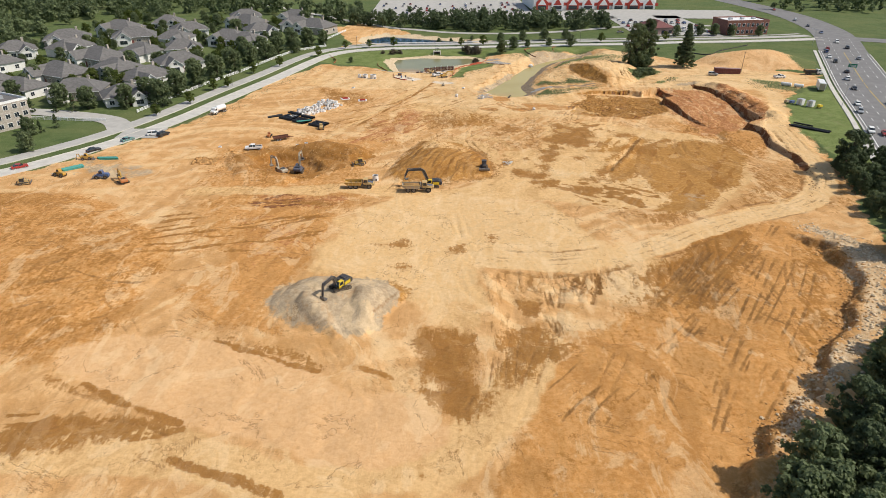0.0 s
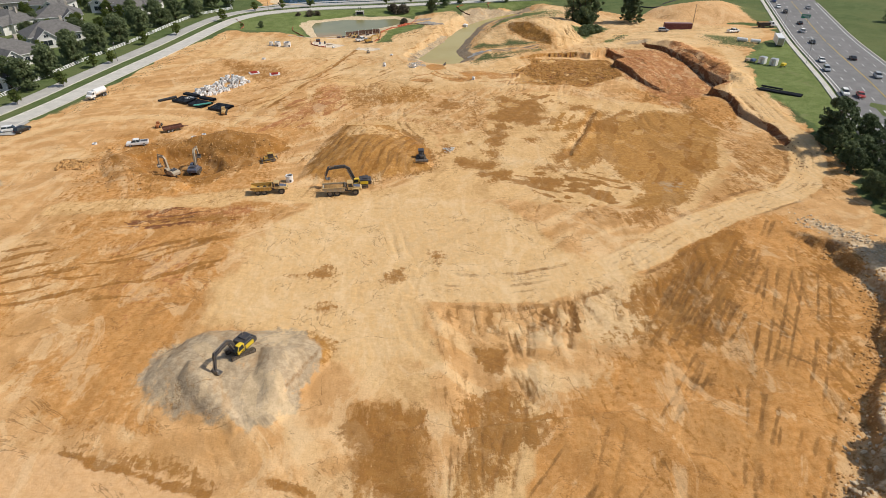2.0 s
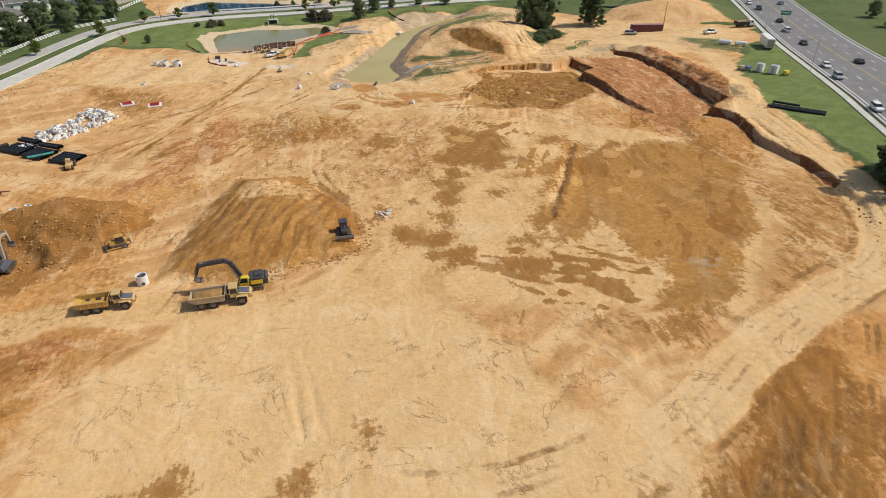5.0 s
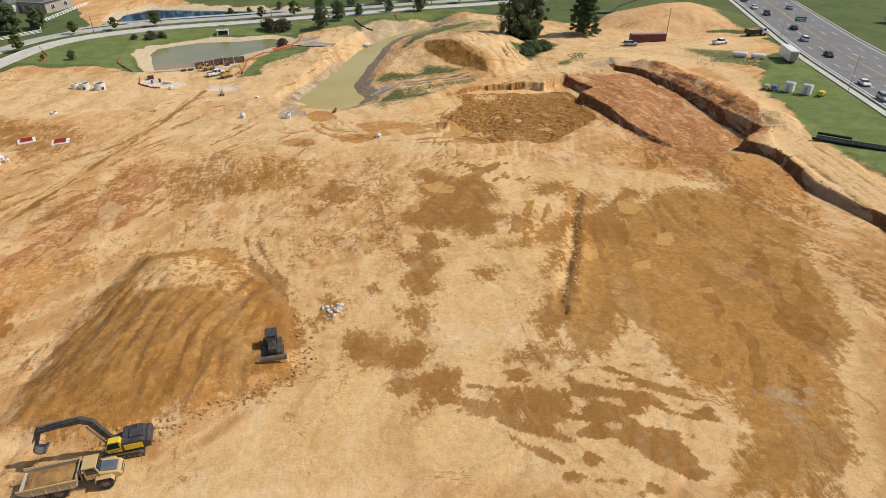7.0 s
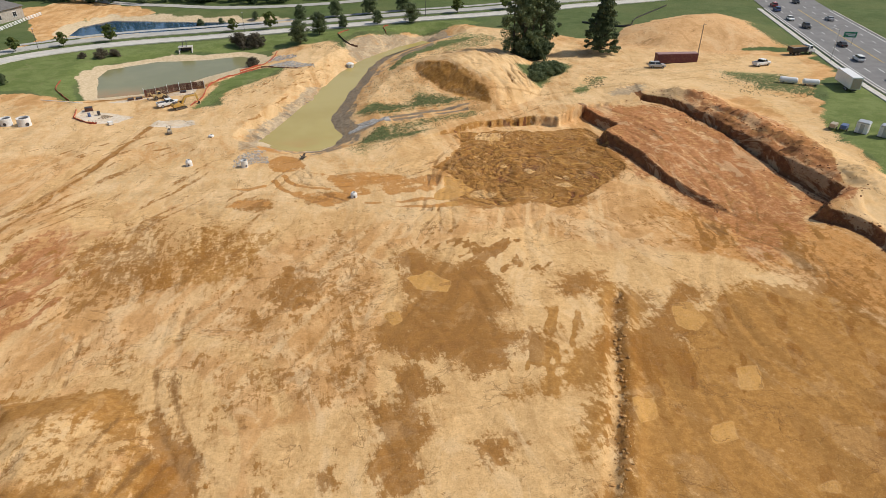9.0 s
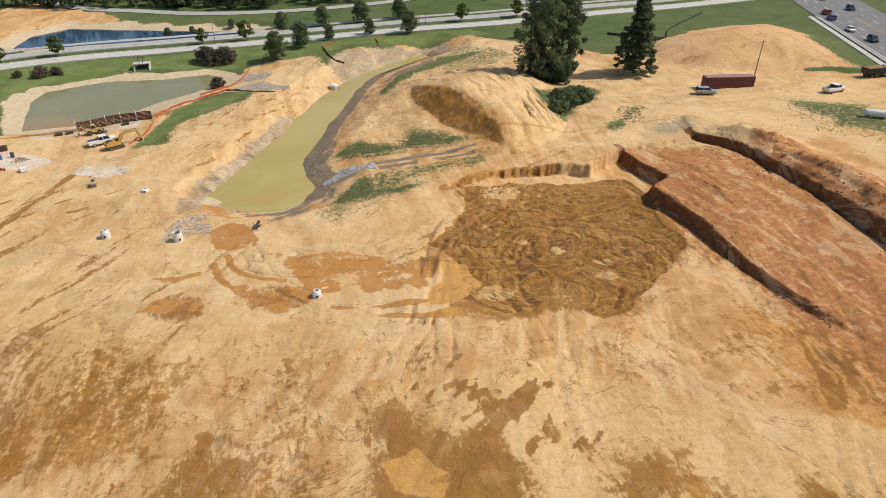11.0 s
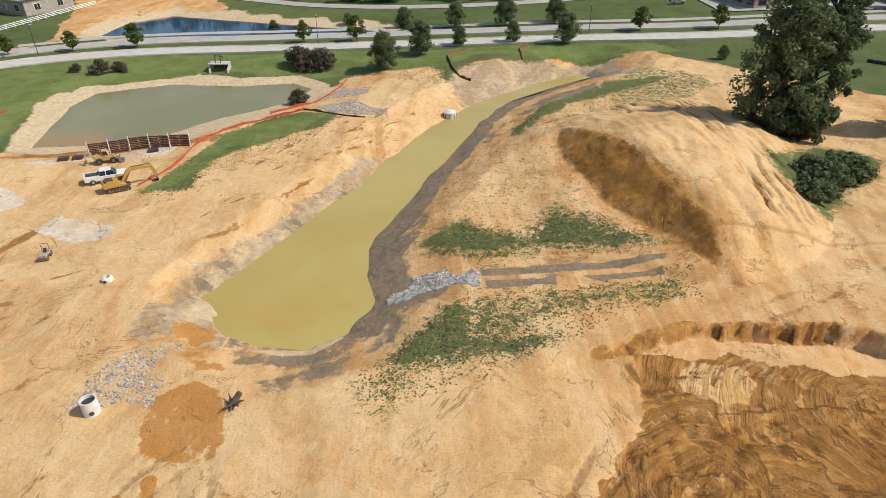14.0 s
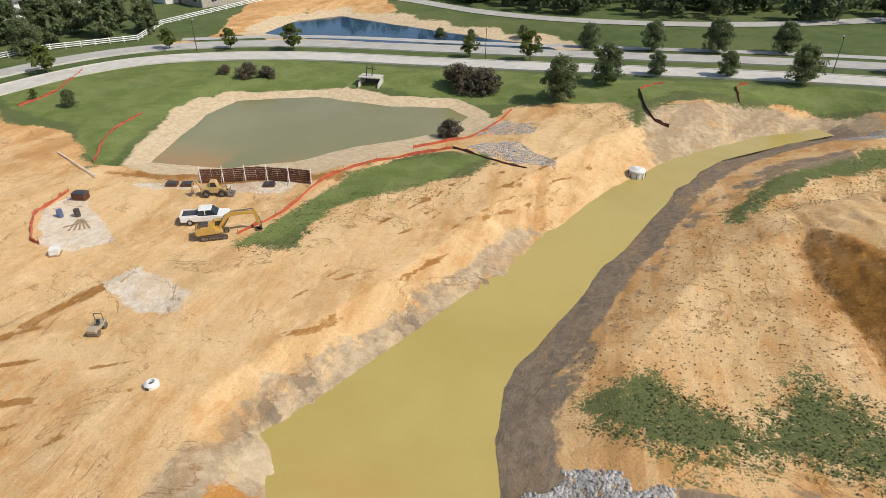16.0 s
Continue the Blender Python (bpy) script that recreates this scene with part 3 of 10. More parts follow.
# windrow with a ditch, pit floor
w = window([(50, 175), (74, 216)], 3)
x, y = GX[w], GY[w]
d = along(x, y, [(69.7, 212.5), (65, 203), (60.9, 194.5), (56, 186), (52.9, 180.5)])
H[w] += 0.3 * smooth(np.abs(d + 0.6 + fbm(x, y, 2, 3) * 0.8), 1.5, 0.1) - 0.35 * smooth(np.abs(d - 1.3), 1.2, 0.2)
CH["rut"][w] = np.maximum(CH["rut"][w], 0.62 * smooth(np.abs(d - 0.8 + fbm(x, y, 3, 5) * 1.2), 1.2, 0.3))
w = window([(-66, 176), (-30, 206)], 8)
x, y = GX[w], GY[w]
pit = inside(x, y, [(-64, 196), (-56, 202), (-46, 200), (-38, 192), (-36, 184), (-44, 178), (-56, 182)])
H[w] -= 2.5 * smooth(pit + fbm(x, y, 5, 8) * 1.5, -0.4, 3.6)
patch("moist", 0.72, [(-68, 200), (-58, 208), (-44, 208), (-30, 208), (-21, 197), (-28, 187), (-40, 175), (-56, 178), (-68, 188)], 1.2)

basin(LAGOON, -3.5, 0.33)
basin(POND, -3.6, 0.17)
basin(BLUE_POND, -3.8, 0.25)
patch("moist", 0.34, [(-131, 159), (-104, 164), (-81, 148), (-60, 127), (-58, 119), (-66, 114), (-59, 101), (-67, 87), (-83, 87)], 2.0)
patch("orange", 0.85, [(-48, 122), (-30, 133), (-36, 112), (-35, 102), (-42, 98), (-57, 111)], 2.5)
patch("pale", 0.62, [(-31, 130), (-26, 146), (-13, 161), (11, 163), (26, 141), (46, 133), (46, 128), (11, 122), (9, 106), (7, 96), (-4, 98), (-7, 110), (-11, 115), (-27, 118)], 2.5)
patch("moist", 0.90, [(-4, 94), (7, 96), (7, 80), (5, 74), (1, 79), (-3, 83)], 1.5)
patch("orange", 0.90, [(14, 81), (22, 90), (30, 97), (42, 106), (59, 130), (70, 139), (83, 137), (88, 122), (81, 102), (55, 74), (39, 56), (7, 57), (10, 69)], 2.0)
patch("cream", 0.55, [(36, 120), (44, 122), (45, 107), (37, 106), (34, 113)], 1.0)
patch("cream", 0.50, [(20, 104), (28, 104), (25, 97), (21, 98)], 1.0)
patch("red", 0.60, [(-53, 163), (-42, 163), (-26, 160), (-33, 153), (-47, 154)], 2.0)
patch("moist", 0.80, [(-66, 70), (-59, 73), (-42, 74), (-40, 73), (-50, 69), (-64, 66)], 1.0)
patch("moist", 0.70, [(-66, 83), (-61, 81), (-53, 77), (-58, 79)], 0.8)
patch("moist", 0.80, [(11, 98), (20, 100), (25, 93), (22, 87), (10, 80), (6, 74)], 1.5)
patch("moist", 0.70, [(-46, 96), (-31, 92), (-21, 86), (-28, 88), (-38, 91)], 0.8)
strip("pale", 0.90, [(-67.8, 67.4), (-56.2, 67.5), (-38.4, 66.5), (-26.0, 62.9), (-13.8, 61.5), (-1.4, 65.2), (6.4, 72.4), (13.6, 82.8), (18.9, 93.7)], 4.5, 2.0)
patch("peach", 0.40, [(-59, 101), (-34, 96), (-8, 86), (-4, 80), (2, 71), (-14, 64), (-37, 67), (-47, 76), (-68, 90)], 2.0)
patch("rock", 0.80, [(89, 138), (92, 125), (96, 117), (86, 102), (77, 91), (51, 67), (47, 63), (47, 65), (60, 78), (77, 93), (85, 106), (88, 122)], 1.0)
strip("pale", 0.95, [(8.2, 125.7), (16.8, 123.4), (24.7, 122.4), (37.7, 124.0), (49.3, 128.3), (64.5, 137.5), (80.9, 145.2), (95.1, 150.7), (103.6, 158.8), (110.7, 171.7), (117.7, 196.0), (122.6, 218.9), (139.1, 254.9), (145.3, 280.2), (129.6, 299.7), (112.1, 309.6)], 3.2, 1.0)
strip("pale", 0.80, [(-68.7, 164.5), (-59.7, 165.4), (-45.3, 165.8), (-31.7, 167.9), (-17.9, 166.8), (5.9, 164.8)], 4.0, 2.0)
strip("pale", 0.90, [(17.3, 159.4), (14.2, 172.2), (16.6, 185.7), (15.7, 199.4), (10.3, 210.2), (4.3, 214.4)], 4.0, 2.0)
strip("pale", 0.50, [(-4.4, 213.7), (10.4, 220.8), (21.5, 212.1), (24.4, 194.7), (20.9, 180.1)], 2.0, 1.0)
patch("pale", 0.35, [(33, 176), (51, 177), (54, 154), (31, 147), (12, 163), (16, 177)], 5.0)
patch("moist", 0.80, [(-50, 158), (-43, 160), (-30, 159), (-26, 157), (-32, 154), (-46, 155)], 1.5)
patch("red", 0.35, [(-53, 148), (-42, 150), (-29, 142), (-30, 129), (-42, 123)], 4.0)
patch("tan", 0.95, [(-16, 176), (-7, 214), (4, 212), (12, 200), (15, 191), (15, 178), (3, 174), (-6, 172)], 1.5)
patch("moist", 0.66, [(34, 204), (42, 221), (56, 222), (50, 205), (38, 194), (32, 189), (32, 194)], 3.0)
patch("moist", 0.62, [(55, 183), (71, 208), (86, 203), (95, 183), (81, 161), (72, 155), (62, 158), (64, 167), (56, 175)], 4.0)
patch("moist", 0.90, [(21, 183), (32, 181), (30, 173), (22, 175)], 1.2)
patch("moist", 0.90, [(38, 165), (45, 163), (42, 161), (38, 163)], 0.8)
patch("moist", 0.56, [(38, 153), (56, 154), (74, 154), (68, 145), (58, 139), (45, 147)], 4.0)
patch("moist", 0.80, [(23, 222), (24, 236), (27, 235), (28, 223)], 1.0)
patch("moist", 0.70, [(35, 173), (42, 174), (48, 169), (42, 167), (37, 170)], 1.5)
patch("moist", 0.80, [(63, 220), (73, 220), (69, 211), (66, 214)], 1.0)
patch("moist", 0.55, [(67, 208), (79, 207), (75, 191), (65, 182), (59, 187)], 3.0)
patch("moist", 0.60, [(83, 214), (98, 198), (81, 181), (74, 186), (80, 197)], 4.0)
patch("red", 0.55, [(-20, 254), (-11, 259), (1, 264), (2, 260), (-8, 254), (-13, 246), (-16, 239)], 1.5)
patch("red", 0.52, [(-29, 214), (-21, 238), (-2, 264), (0, 252), (-11, 232), (-22, 216)], 3.0)
patch("moist", 0.50, [(-11, 244), (3, 258), (15, 239), (7, 230), (-6, 231)], 4.0)
patch("moist", 0.60, [(-59, 300), (-30, 286), (-29, 271), (-38, 263), (-52, 269)], 4.0)
strip("pale", 0.60, [(-6.1, 315.4), (-15.9, 285.2), (-25.3, 260.0), (-34.9, 234.4), (-41.1, 218.7)], 2.2, 0.8)
strip("moist", 0.80, [(-3.4, 311.6), (-13.5, 282.3), (-23.1, 257.6), (-32.7, 232.1)], 0.6, 0.4)
patch("moist", 0.95, [(65, 280), (69, 281), (72, 275), (86, 273), (96, 272), (94, 261), (89, 250), (84, 246), (76, 242), (61, 244), (56, 248), (60, 252), (57, 257), (62, 265), (68, 271)], 1.5)
patch("red", 0.66, [(96, 275), (116, 287), (117, 252), (113, 225), (90, 212), (96, 235), (94, 250)], 2.0)
patch("red", 0.66, [(121, 292), (129, 282), (133, 265), (131, 248), (122, 227), (114, 225), (114, 236), (116, 269)], 1.5)
patch("orange", 0.60, [(90, 250), (94, 233), (85, 211), (89, 183), (107, 201), (112, 224), (90, 212)], 3.0)
patch("moist", 0.80, [(16, 259), (18, 261), (23, 259), (22, 257), (19, 257)], 1.0)
patch("moist", 0.70, [(29, 257), (34, 259), (39, 256), (35, 253), (30, 255)], 1.5)
patch("moist", 0.60, [(17, 266), (22, 266), (21, 265), (18, 265)], 0.7)
patch("wet", 0.70, [(55, 244), (59, 244), (59, 241), (55, 242)], 0.7)
patch("grey", 0.90, [(17, 290), (17, 295), (20, 303), (26, 307), (31, 315), (32, 314), (27, 304), (22, 294), (21, 288), (17, 287)], 1.0)
patch("dark", 0.55, [(27, 283), (34, 284), (40, 287), (42, 292), (40, 300), (41, 304), (46, 314), (52, 333), (57, 345), (70, 361), (82, 367), (86, 364), (69, 352), (59, 344), (52, 325), (45, 309), (44, 304), (45, 296), (52, 297), (52, 294), (47, 292), (44, 286), (39, 281), (32, 278), (28, 280)], 0.8)
patch("grass", 0.55, [(45, 303), (47, 305), (51, 309), (57, 305), (60, 307), (63, 312), (67, 308), (73, 301), (56, 300), (48, 300)], 1.2)
patch("grass", 0.54, [(39, 279), (44, 284), (46, 289), (50, 292), (61, 294), (75, 295), (74, 293), (62, 289), (55, 284), (50, 281), (43, 277)], 1.5)
patch("dark", 0.30, [(53, 297), (63, 298), (73, 299), (73, 298), (63, 296), (53, 296)], 0.5)
patch("dark", 0.30, [(53, 295), (64, 296), (72, 297), (72, 296), (62, 294), (53, 293)], 0.5)
patch("grass", 0.48, [(78.9, 360.3), (90, 376), (103, 368), (104, 358), (90, 350), (80, 346)], 1.0)
patch("grass", 0.90, [(69, 353), (82, 364), (89, 367), (98, 367), (81, 357), (71, 352), (61, 339), (59, 342)], 1.0)
patch("grass", 0.95, [(-74, 363), (-66, 374), (-51, 385), (-27, 393), (12, 392), (29, 389), (48, 392), (67, 395), (92, 394), (90, 387), (76, 389), (56, 383), (49, 369), (45, 381), (36, 379), (27, 376), (19, 378), (-4, 382), (-27, 374), (-32, 359), (-27, 342), (-28, 335), (-42, 346), (-56, 346)], 1.0)
patch("grass", 0.90, [(5, 320), (6, 329), (10, 342), (18, 350), (28, 352), (30, 349), (20, 338), (13, 331), (10, 322)], 0.8)
patch("grey", 0.80, [(49, 378), (66, 386), (90, 387), (88, 378), (74, 371), (60, 363), (54, 355), (51, 365)], 1.0)
patch("white", 1.0, [(-4, 311), (-3, 313), (5, 309), (3, 307), (-2, 309)], 0.3, 0.5)
patch("white", 1.0, [(-21, 318), (-24, 325), (-21, 326), (-10, 317), (-14, 314)], 0.3, 0.5)
patch("white", 1.0, [(-22, 331), (-10, 334), (4, 337), (3, 334), (-8, 331), (-17, 330)], 0.3, 0.5)
patch("sand", 0.90, [(-26, 336), (-33, 360), (-28, 375), (-5, 383), (16, 378), (26, 369), (19, 356), (5, 342), (-15, 335)], 1.0)
patch("moist", 0.80, [(-24, 334), (5, 342), (10, 343), (7, 337), (-15, 334)], 0.8)
patch("sand", 0.90, [(-50, 415), (-48, 439), (-40, 454), (-19, 456), (-4, 440), (22, 427), (22, 418), (-8, 413), (-35, 408)], 1.0)
patch("grass", 0.95, [(142, 254), (167, 268), (172, 264), (136, 229), (131, 228), (136, 239)], 1.0)
patch("grass", 0.95, [(146, 257), (167, 271), (134, 183), (124, 171), (122, 181), (123, 199), (127, 223)], 1.5)
patch("grass", 0.70, [(147, 305), (164, 296), (158, 275), (146, 285)], 1.5)
patch("grass", 0.95, [(144, 366), (233, 406), (190, 316), (181, 313), (191, 385)], 1.0)
patch("grass", 0.90, [(-104, 234), (-92, 281), (-73, 372), (-64, 357), (-85, 303), (-94, 256), (-97, 233)], 1.0)
patch("grass", 0.90, [(94, 322), (105, 329), (112, 323), (104, 313), (95, 307), (92, 314)], 1.0)
patch("grey", 0.60, [(-113, 177), (-113, 191), (-100, 191), (-86, 183), (-86, 173), (-100, 172)], 2.0)
patch("grey", 0.80, [(-36, 106), (-34, 112), (-27, 117), (-11, 115), (-7, 110), (-10, 100), (-14, 94), (-23, 96), (-33, 102)], 1.0)
patch("puddle", 0.85, [(43, 225), (45, 226), (46, 224), (45, 222), (43, 223)], 0.2, 0.55)
patch("puddle", 0.85, [(37, 218), (38, 219), (39, 218), (39, 216), (37, 217)], 0.2, 0.55)
patch("puddle", 0.85, [(74, 206), (76, 207), (76, 205), (75, 204), (73, 205)], 0.2, 0.55)
patch("puddle", 0.85, [(74, 194), (76, 194), (76, 193), (75, 192), (73, 193)], 0.2, 0.55)
patch("puddle", 0.85, [(67, 187), (69, 188), (69, 187), (68, 186), (66, 186)], 0.2, 0.55)
patch("puddle", 0.85, [(71, 179), (73, 179), (73, 178), (72, 178), (71, 178)], 0.2, 0.55)
patch("puddle", 0.85, [(59, 192), (60, 192), (60, 192), (60, 191), (59, 191)], 0.2, 0.55)
patch("puddle", 0.85, [(75, 249), (77, 250), (77, 249), (76, 248), (75, 248)], 0.2, 0.55)
rut([(10.5, 97.3), (9.4, 87.9), (8.1, 80.0)], 0.0, 0.22, 0.08, 0.60)
rut([(11.9, 97.1), (10.7, 90.0), (9.6, 82.7)], 0.0, 0.18, 0.08, 0.60)
rut([(13.1, 95.6), (11.8, 87.6), (10.9, 80.6)], 0.0, 0.22, 0.08, 0.60)
rut([(14.7, 95.4), (13.5, 87.4), (12.5, 80.4)], 0.0, 0.20, 0.08, 0.60)
rut([(7.0, 80.1), (5.1, 75.9), (3.6, 73.5)], 1.4, 0.25, 0.10, 0.60)
rut([(12.3, 118.6), (8.4, 109.0), (9.0, 100.2)], 0.0, 0.18, 0.06, 0.55)
rut([(22.5, 113.6), (22.5, 103.9), (23.2, 94.3)], 1.0, 0.22, 0.10, 0.60)
rut([(20.2, 105.0), (21.5, 99.1), (22.8, 94.1)], 0.0, 0.25, 0.10, 0.60)
rut([(26.5, 115.6), (24.6, 106.7), (23.1, 101.0)], 0.8, 0.25, 0.10, 0.60)
rut([(35.8, 120.8), (32.7, 112.0), (30.7, 105.8)], 0.0, 0.40, 0.20, 0.60)
rut([(32.2, 119.4), (29.7, 112.5), (28.0, 107.0)], 0.0, 0.35, 0.20, 0.60)
rut([(29.2, 117.9), (27.1, 111.2)], 0.0, 0.35, 0.20, 0.60)
rut([(2.7, 143.9), (5.3, 133.9), (8.6, 124.9), (12.3, 118.6)], 1.2, 0.20, 0.06, 0.50)
patch("moist", 0.90, [(15.5, 108.8), (20.9, 107.7), (19.7, 101.4), (16.8, 101.8), (15.7, 105.7)], 0.3, 0.5)
patch("moist", 0.85, [(15.2, 99.3), (19.8, 99.3), (18.5, 91.2), (16.3, 85.4), (13.7, 85.7), (13.1, 90.8)], 0.5, 0.5)
patch("moist", 0.80, [(-4.0, 99.1), (3.0, 98.3), (6.9, 91.6), (5.4, 84.2), (0.7, 80.9), (-2.3, 83.1), (-3.1, 89.4), (-5.6, 93.1)], 1.0, 0.5)
patch("moist", 0.85, [(-3.8, 82.3), (0.7, 80.9), (6.7, 81.1), (5.3, 73.2), (0.4, 73.8), (-3.0, 77.7)], 1.0, 0.5)
patch("cream", 0.60, [(37.4, 120.5), (42.6, 119.7), (42.5, 107.3), (38.9, 105.4), (33.7, 107.7), (31.1, 105.7)], 0.5, 0.5)
patch("cream", 0.60, [(20.1, 101.4), (24.6, 106.7), (27.7, 101.7), (28.2, 98.2), (23.0, 95.6)], 0.5, 0.5)
patch("pale", 0.90, [(11.3, 81.5), (15.6, 83.9), (15.1, 79.1), (12.1, 72.4), (6.7, 73.1)], 0.6, 0.5)
patch("moist", 0.62, [(41.5, 107.4), (54.8, 128.3), (72.3, 130.1), (72.3, 123.3), (53.4, 102.5), (46.9, 103.5), (44.2, 103.9)], 1.5, 0.5)
patch("moist", 0.55, [(81.1, 128.7), (87.8, 127.6), (83.2, 111.6), (72.4, 94.0), (63.2, 82.9), (57.6, 84.8), (68.8, 100.3)], 3.0, 0.5)
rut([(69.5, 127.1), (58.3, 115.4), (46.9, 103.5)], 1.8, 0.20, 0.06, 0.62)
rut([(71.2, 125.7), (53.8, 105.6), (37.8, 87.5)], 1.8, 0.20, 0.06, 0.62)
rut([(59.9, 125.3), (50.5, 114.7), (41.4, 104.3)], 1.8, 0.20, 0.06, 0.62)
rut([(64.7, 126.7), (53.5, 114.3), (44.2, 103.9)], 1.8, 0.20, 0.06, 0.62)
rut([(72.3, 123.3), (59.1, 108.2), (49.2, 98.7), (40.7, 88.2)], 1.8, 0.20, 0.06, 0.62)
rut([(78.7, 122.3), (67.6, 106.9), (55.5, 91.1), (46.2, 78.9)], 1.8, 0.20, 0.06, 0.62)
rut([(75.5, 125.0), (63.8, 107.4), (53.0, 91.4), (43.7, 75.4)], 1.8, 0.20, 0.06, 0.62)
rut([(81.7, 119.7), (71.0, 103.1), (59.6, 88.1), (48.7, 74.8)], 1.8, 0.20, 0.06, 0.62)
rut([(60.6, 101.5), (62.7, 98.2), (65.5, 95.0)], 0.0, 0.20, 0.06, 0.60)
rut([(58.9, 97.3), (61.3, 94.2), (61.6, 91.5)], 0.0, 0.20, 0.06, 0.60)
rut([(44.3, 92.6), (47.4, 89.7), (49.0, 86.0)], 0.0, 0.20, 0.06, 0.60)
rut([(45.9, 96.4), (49.9, 95.1), (50.0, 90.6), (46.9, 85.1)], 0.0, 0.20, 0.06, 0.60)
rut([(48.8, 98.8), (52.1, 96.9), (51.2, 90.4)], 0.0, 0.20, 0.06, 0.60)
rut([(38.9, 84.0), (42.9, 81.9), (43.9, 78.2)], 0.0, 0.20, 0.06, 0.60)
rut([(35.6, 83.9), (36.9, 77.2), (37.2, 71.0)], 0.0, 0.20, 0.06, 0.60)
rut([(36.6, 82.2), (35.8, 76.4), (34.1, 71.4)], 0.0, 0.20, 0.06, 0.60)
rut([(25.4, 88.0), (21.0, 83.2), (17.0, 78.9)], 0.0, 0.20, 0.06, 0.60)
rut([(33.6, 80.5), (27.8, 74.8), (25.0, 70.8)], 0.0, 0.20, 0.06, 0.60)
rut([(30.6, 80.9), (24.9, 75.1), (22.3, 71.1)], 0.0, 0.20, 0.06, 0.60)
rut([(27.6, 81.3), (21.4, 75.6), (18.3, 71.6)], 0.0, 0.20, 0.06, 0.60)
rut([(49.8, 85.9), (44.1, 75.4), (40.4, 68.9)], 0.0, 0.20, 0.06, 0.60)
rut([(53.9, 86.5), (45.8, 75.2), (41.7, 68.7)], 0.0, 0.20, 0.06, 0.60)
rut([(65.0, 89.8), (56.2, 79.6), (48.0, 69.7)], 0.0, 0.20, 0.06, 0.60)
rut([(-5.2, 77.0), (-3.0, 74.2)], 0.0, 0.20, 0.06, 0.60)
rut([(-34.7, 90.2), (-39.0, 91.6), (-45.4, 94.4)], 0.0, 0.20, 0.06, 0.60)
rut([(-30.3, 88.2), (-23.9, 86.6)], 0.0, 0.20, 0.06, 0.60)
rut([(-10.3, 200.7), (-15.6, 193.3), (-19.6, 183.2)], 0.0, 0.25, 0.10, 0.55)
rut([(-8.7, 202.5), (-13.5, 192.7), (-17.2, 182.6)], 0.0, 0.25, 0.10, 0.55)
rut([(-6.9, 204.4), (-11.4, 192.2), (-14.9, 182.0)], 0.0, 0.25, 0.10, 0.55)
rut([(-5.1, 206.4), (-9.2, 191.6), (-12.5, 181.4)], 0.0, 0.25, 0.10, 0.55)
rut([(-2.9, 205.8), (-7.1, 191.1), (-10.1, 180.8)], 0.0, 0.25, 0.10, 0.55)
rut([(-0.7, 205.3), (-5.0, 190.6), (-7.8, 180.2)], 0.0, 0.25, 0.10, 0.55)
rut([(1.6, 204.6), (-2.8, 190.0), (-5.4, 179.6)], 0.0, 0.25, 0.10, 0.55)
rut([(3.8, 203.9), (-0.7, 189.5), (-3.1, 179.0)], 0.0, 0.25, 0.10, 0.55)
rut([(6.0, 203.2), (1.4, 188.8), (-0.7, 178.4)], 0.0, 0.25, 0.10, 0.55)
rut([(8.2, 202.4), (3.6, 188.2), (1.7, 177.8)], 0.0, 0.25, 0.10, 0.55)
rut([(10.5, 201.7), (5.8, 187.5), (4.0, 177.0)], 0.0, 0.25, 0.10, 0.55)
rut([(12.7, 201.0), (7.9, 186.8), (6.4, 176.3)], 0.0, 0.25, 0.10, 0.55)
rut([(14.8, 200.3), (10.0, 186.2), (8.8, 175.6)], 0.0, 0.25, 0.10, 0.55)
patch("puddle", 0.85, [(40.8, 228.2), (42.3, 224.9), (40.7, 220.2), (38.9, 222.1)], 0.2, 0.55)
patch("puddle", 0.85, [(72.8, 204.2), (75.0, 202.4), (72.6, 198.9), (71.3, 200.4)], 0.2, 0.55)
patch("puddle", 0.85, [(72.8, 192.8), (74.7, 190.3), (72.5, 187.5), (71.0, 188.8)], 0.2, 0.55)
patch("puddle", 0.85, [(65.7, 186.3), (68.5, 186.2), (66.2, 183.8)], 0.2, 0.55)
patch("puddle", 0.85, [(70.6, 177.8), (72.8, 177.1), (70.5, 174.4), (69.5, 175.4)], 0.2, 0.55)
patch("puddle", 0.85, [(60.5, 190.5), (62.0, 190.9), (60.2, 188.1)], 0.2, 0.55)
patch("moist", 0.75, [(42.4, 230.6), (54.7, 220.5), (48.0, 206.1), (37.1, 205.7), (34.9, 215.0)], 1.5, 1.0)
patch("moist", 0.70, [(69.8, 220.6), (75.4, 208.1), (77.0, 192.4), (64.9, 174.2), (52.2, 178.2), (61.8, 195.5)], 2.0, 1.0)
patch("moist", 0.70, [(23.1, 183.4), (28.8, 181.6), (30.2, 175.3), (28.6, 172.7), (23.5, 175.2)], 0.4, 0.5)
patch("moist", 0.85, [(37.8, 166.0), (41.0, 165.5), (44.4, 162.2), (42.4, 160.6), (38.7, 163.0)], 0.4, 0.5)
patch("moist", 0.75, [(39.2, 174.8), (42.5, 171.6), (47.3, 172.4), (47.1, 170.2), (40.4, 169.6)], 0.4, 0.5)
patch("grey", 0.36, [(66.4, 160.2), (71.9, 160.6), (76.6, 157.2), (70.3, 150.4), (64.4, 151.4), (62.6, 154.3)], 2.0, 0.5)

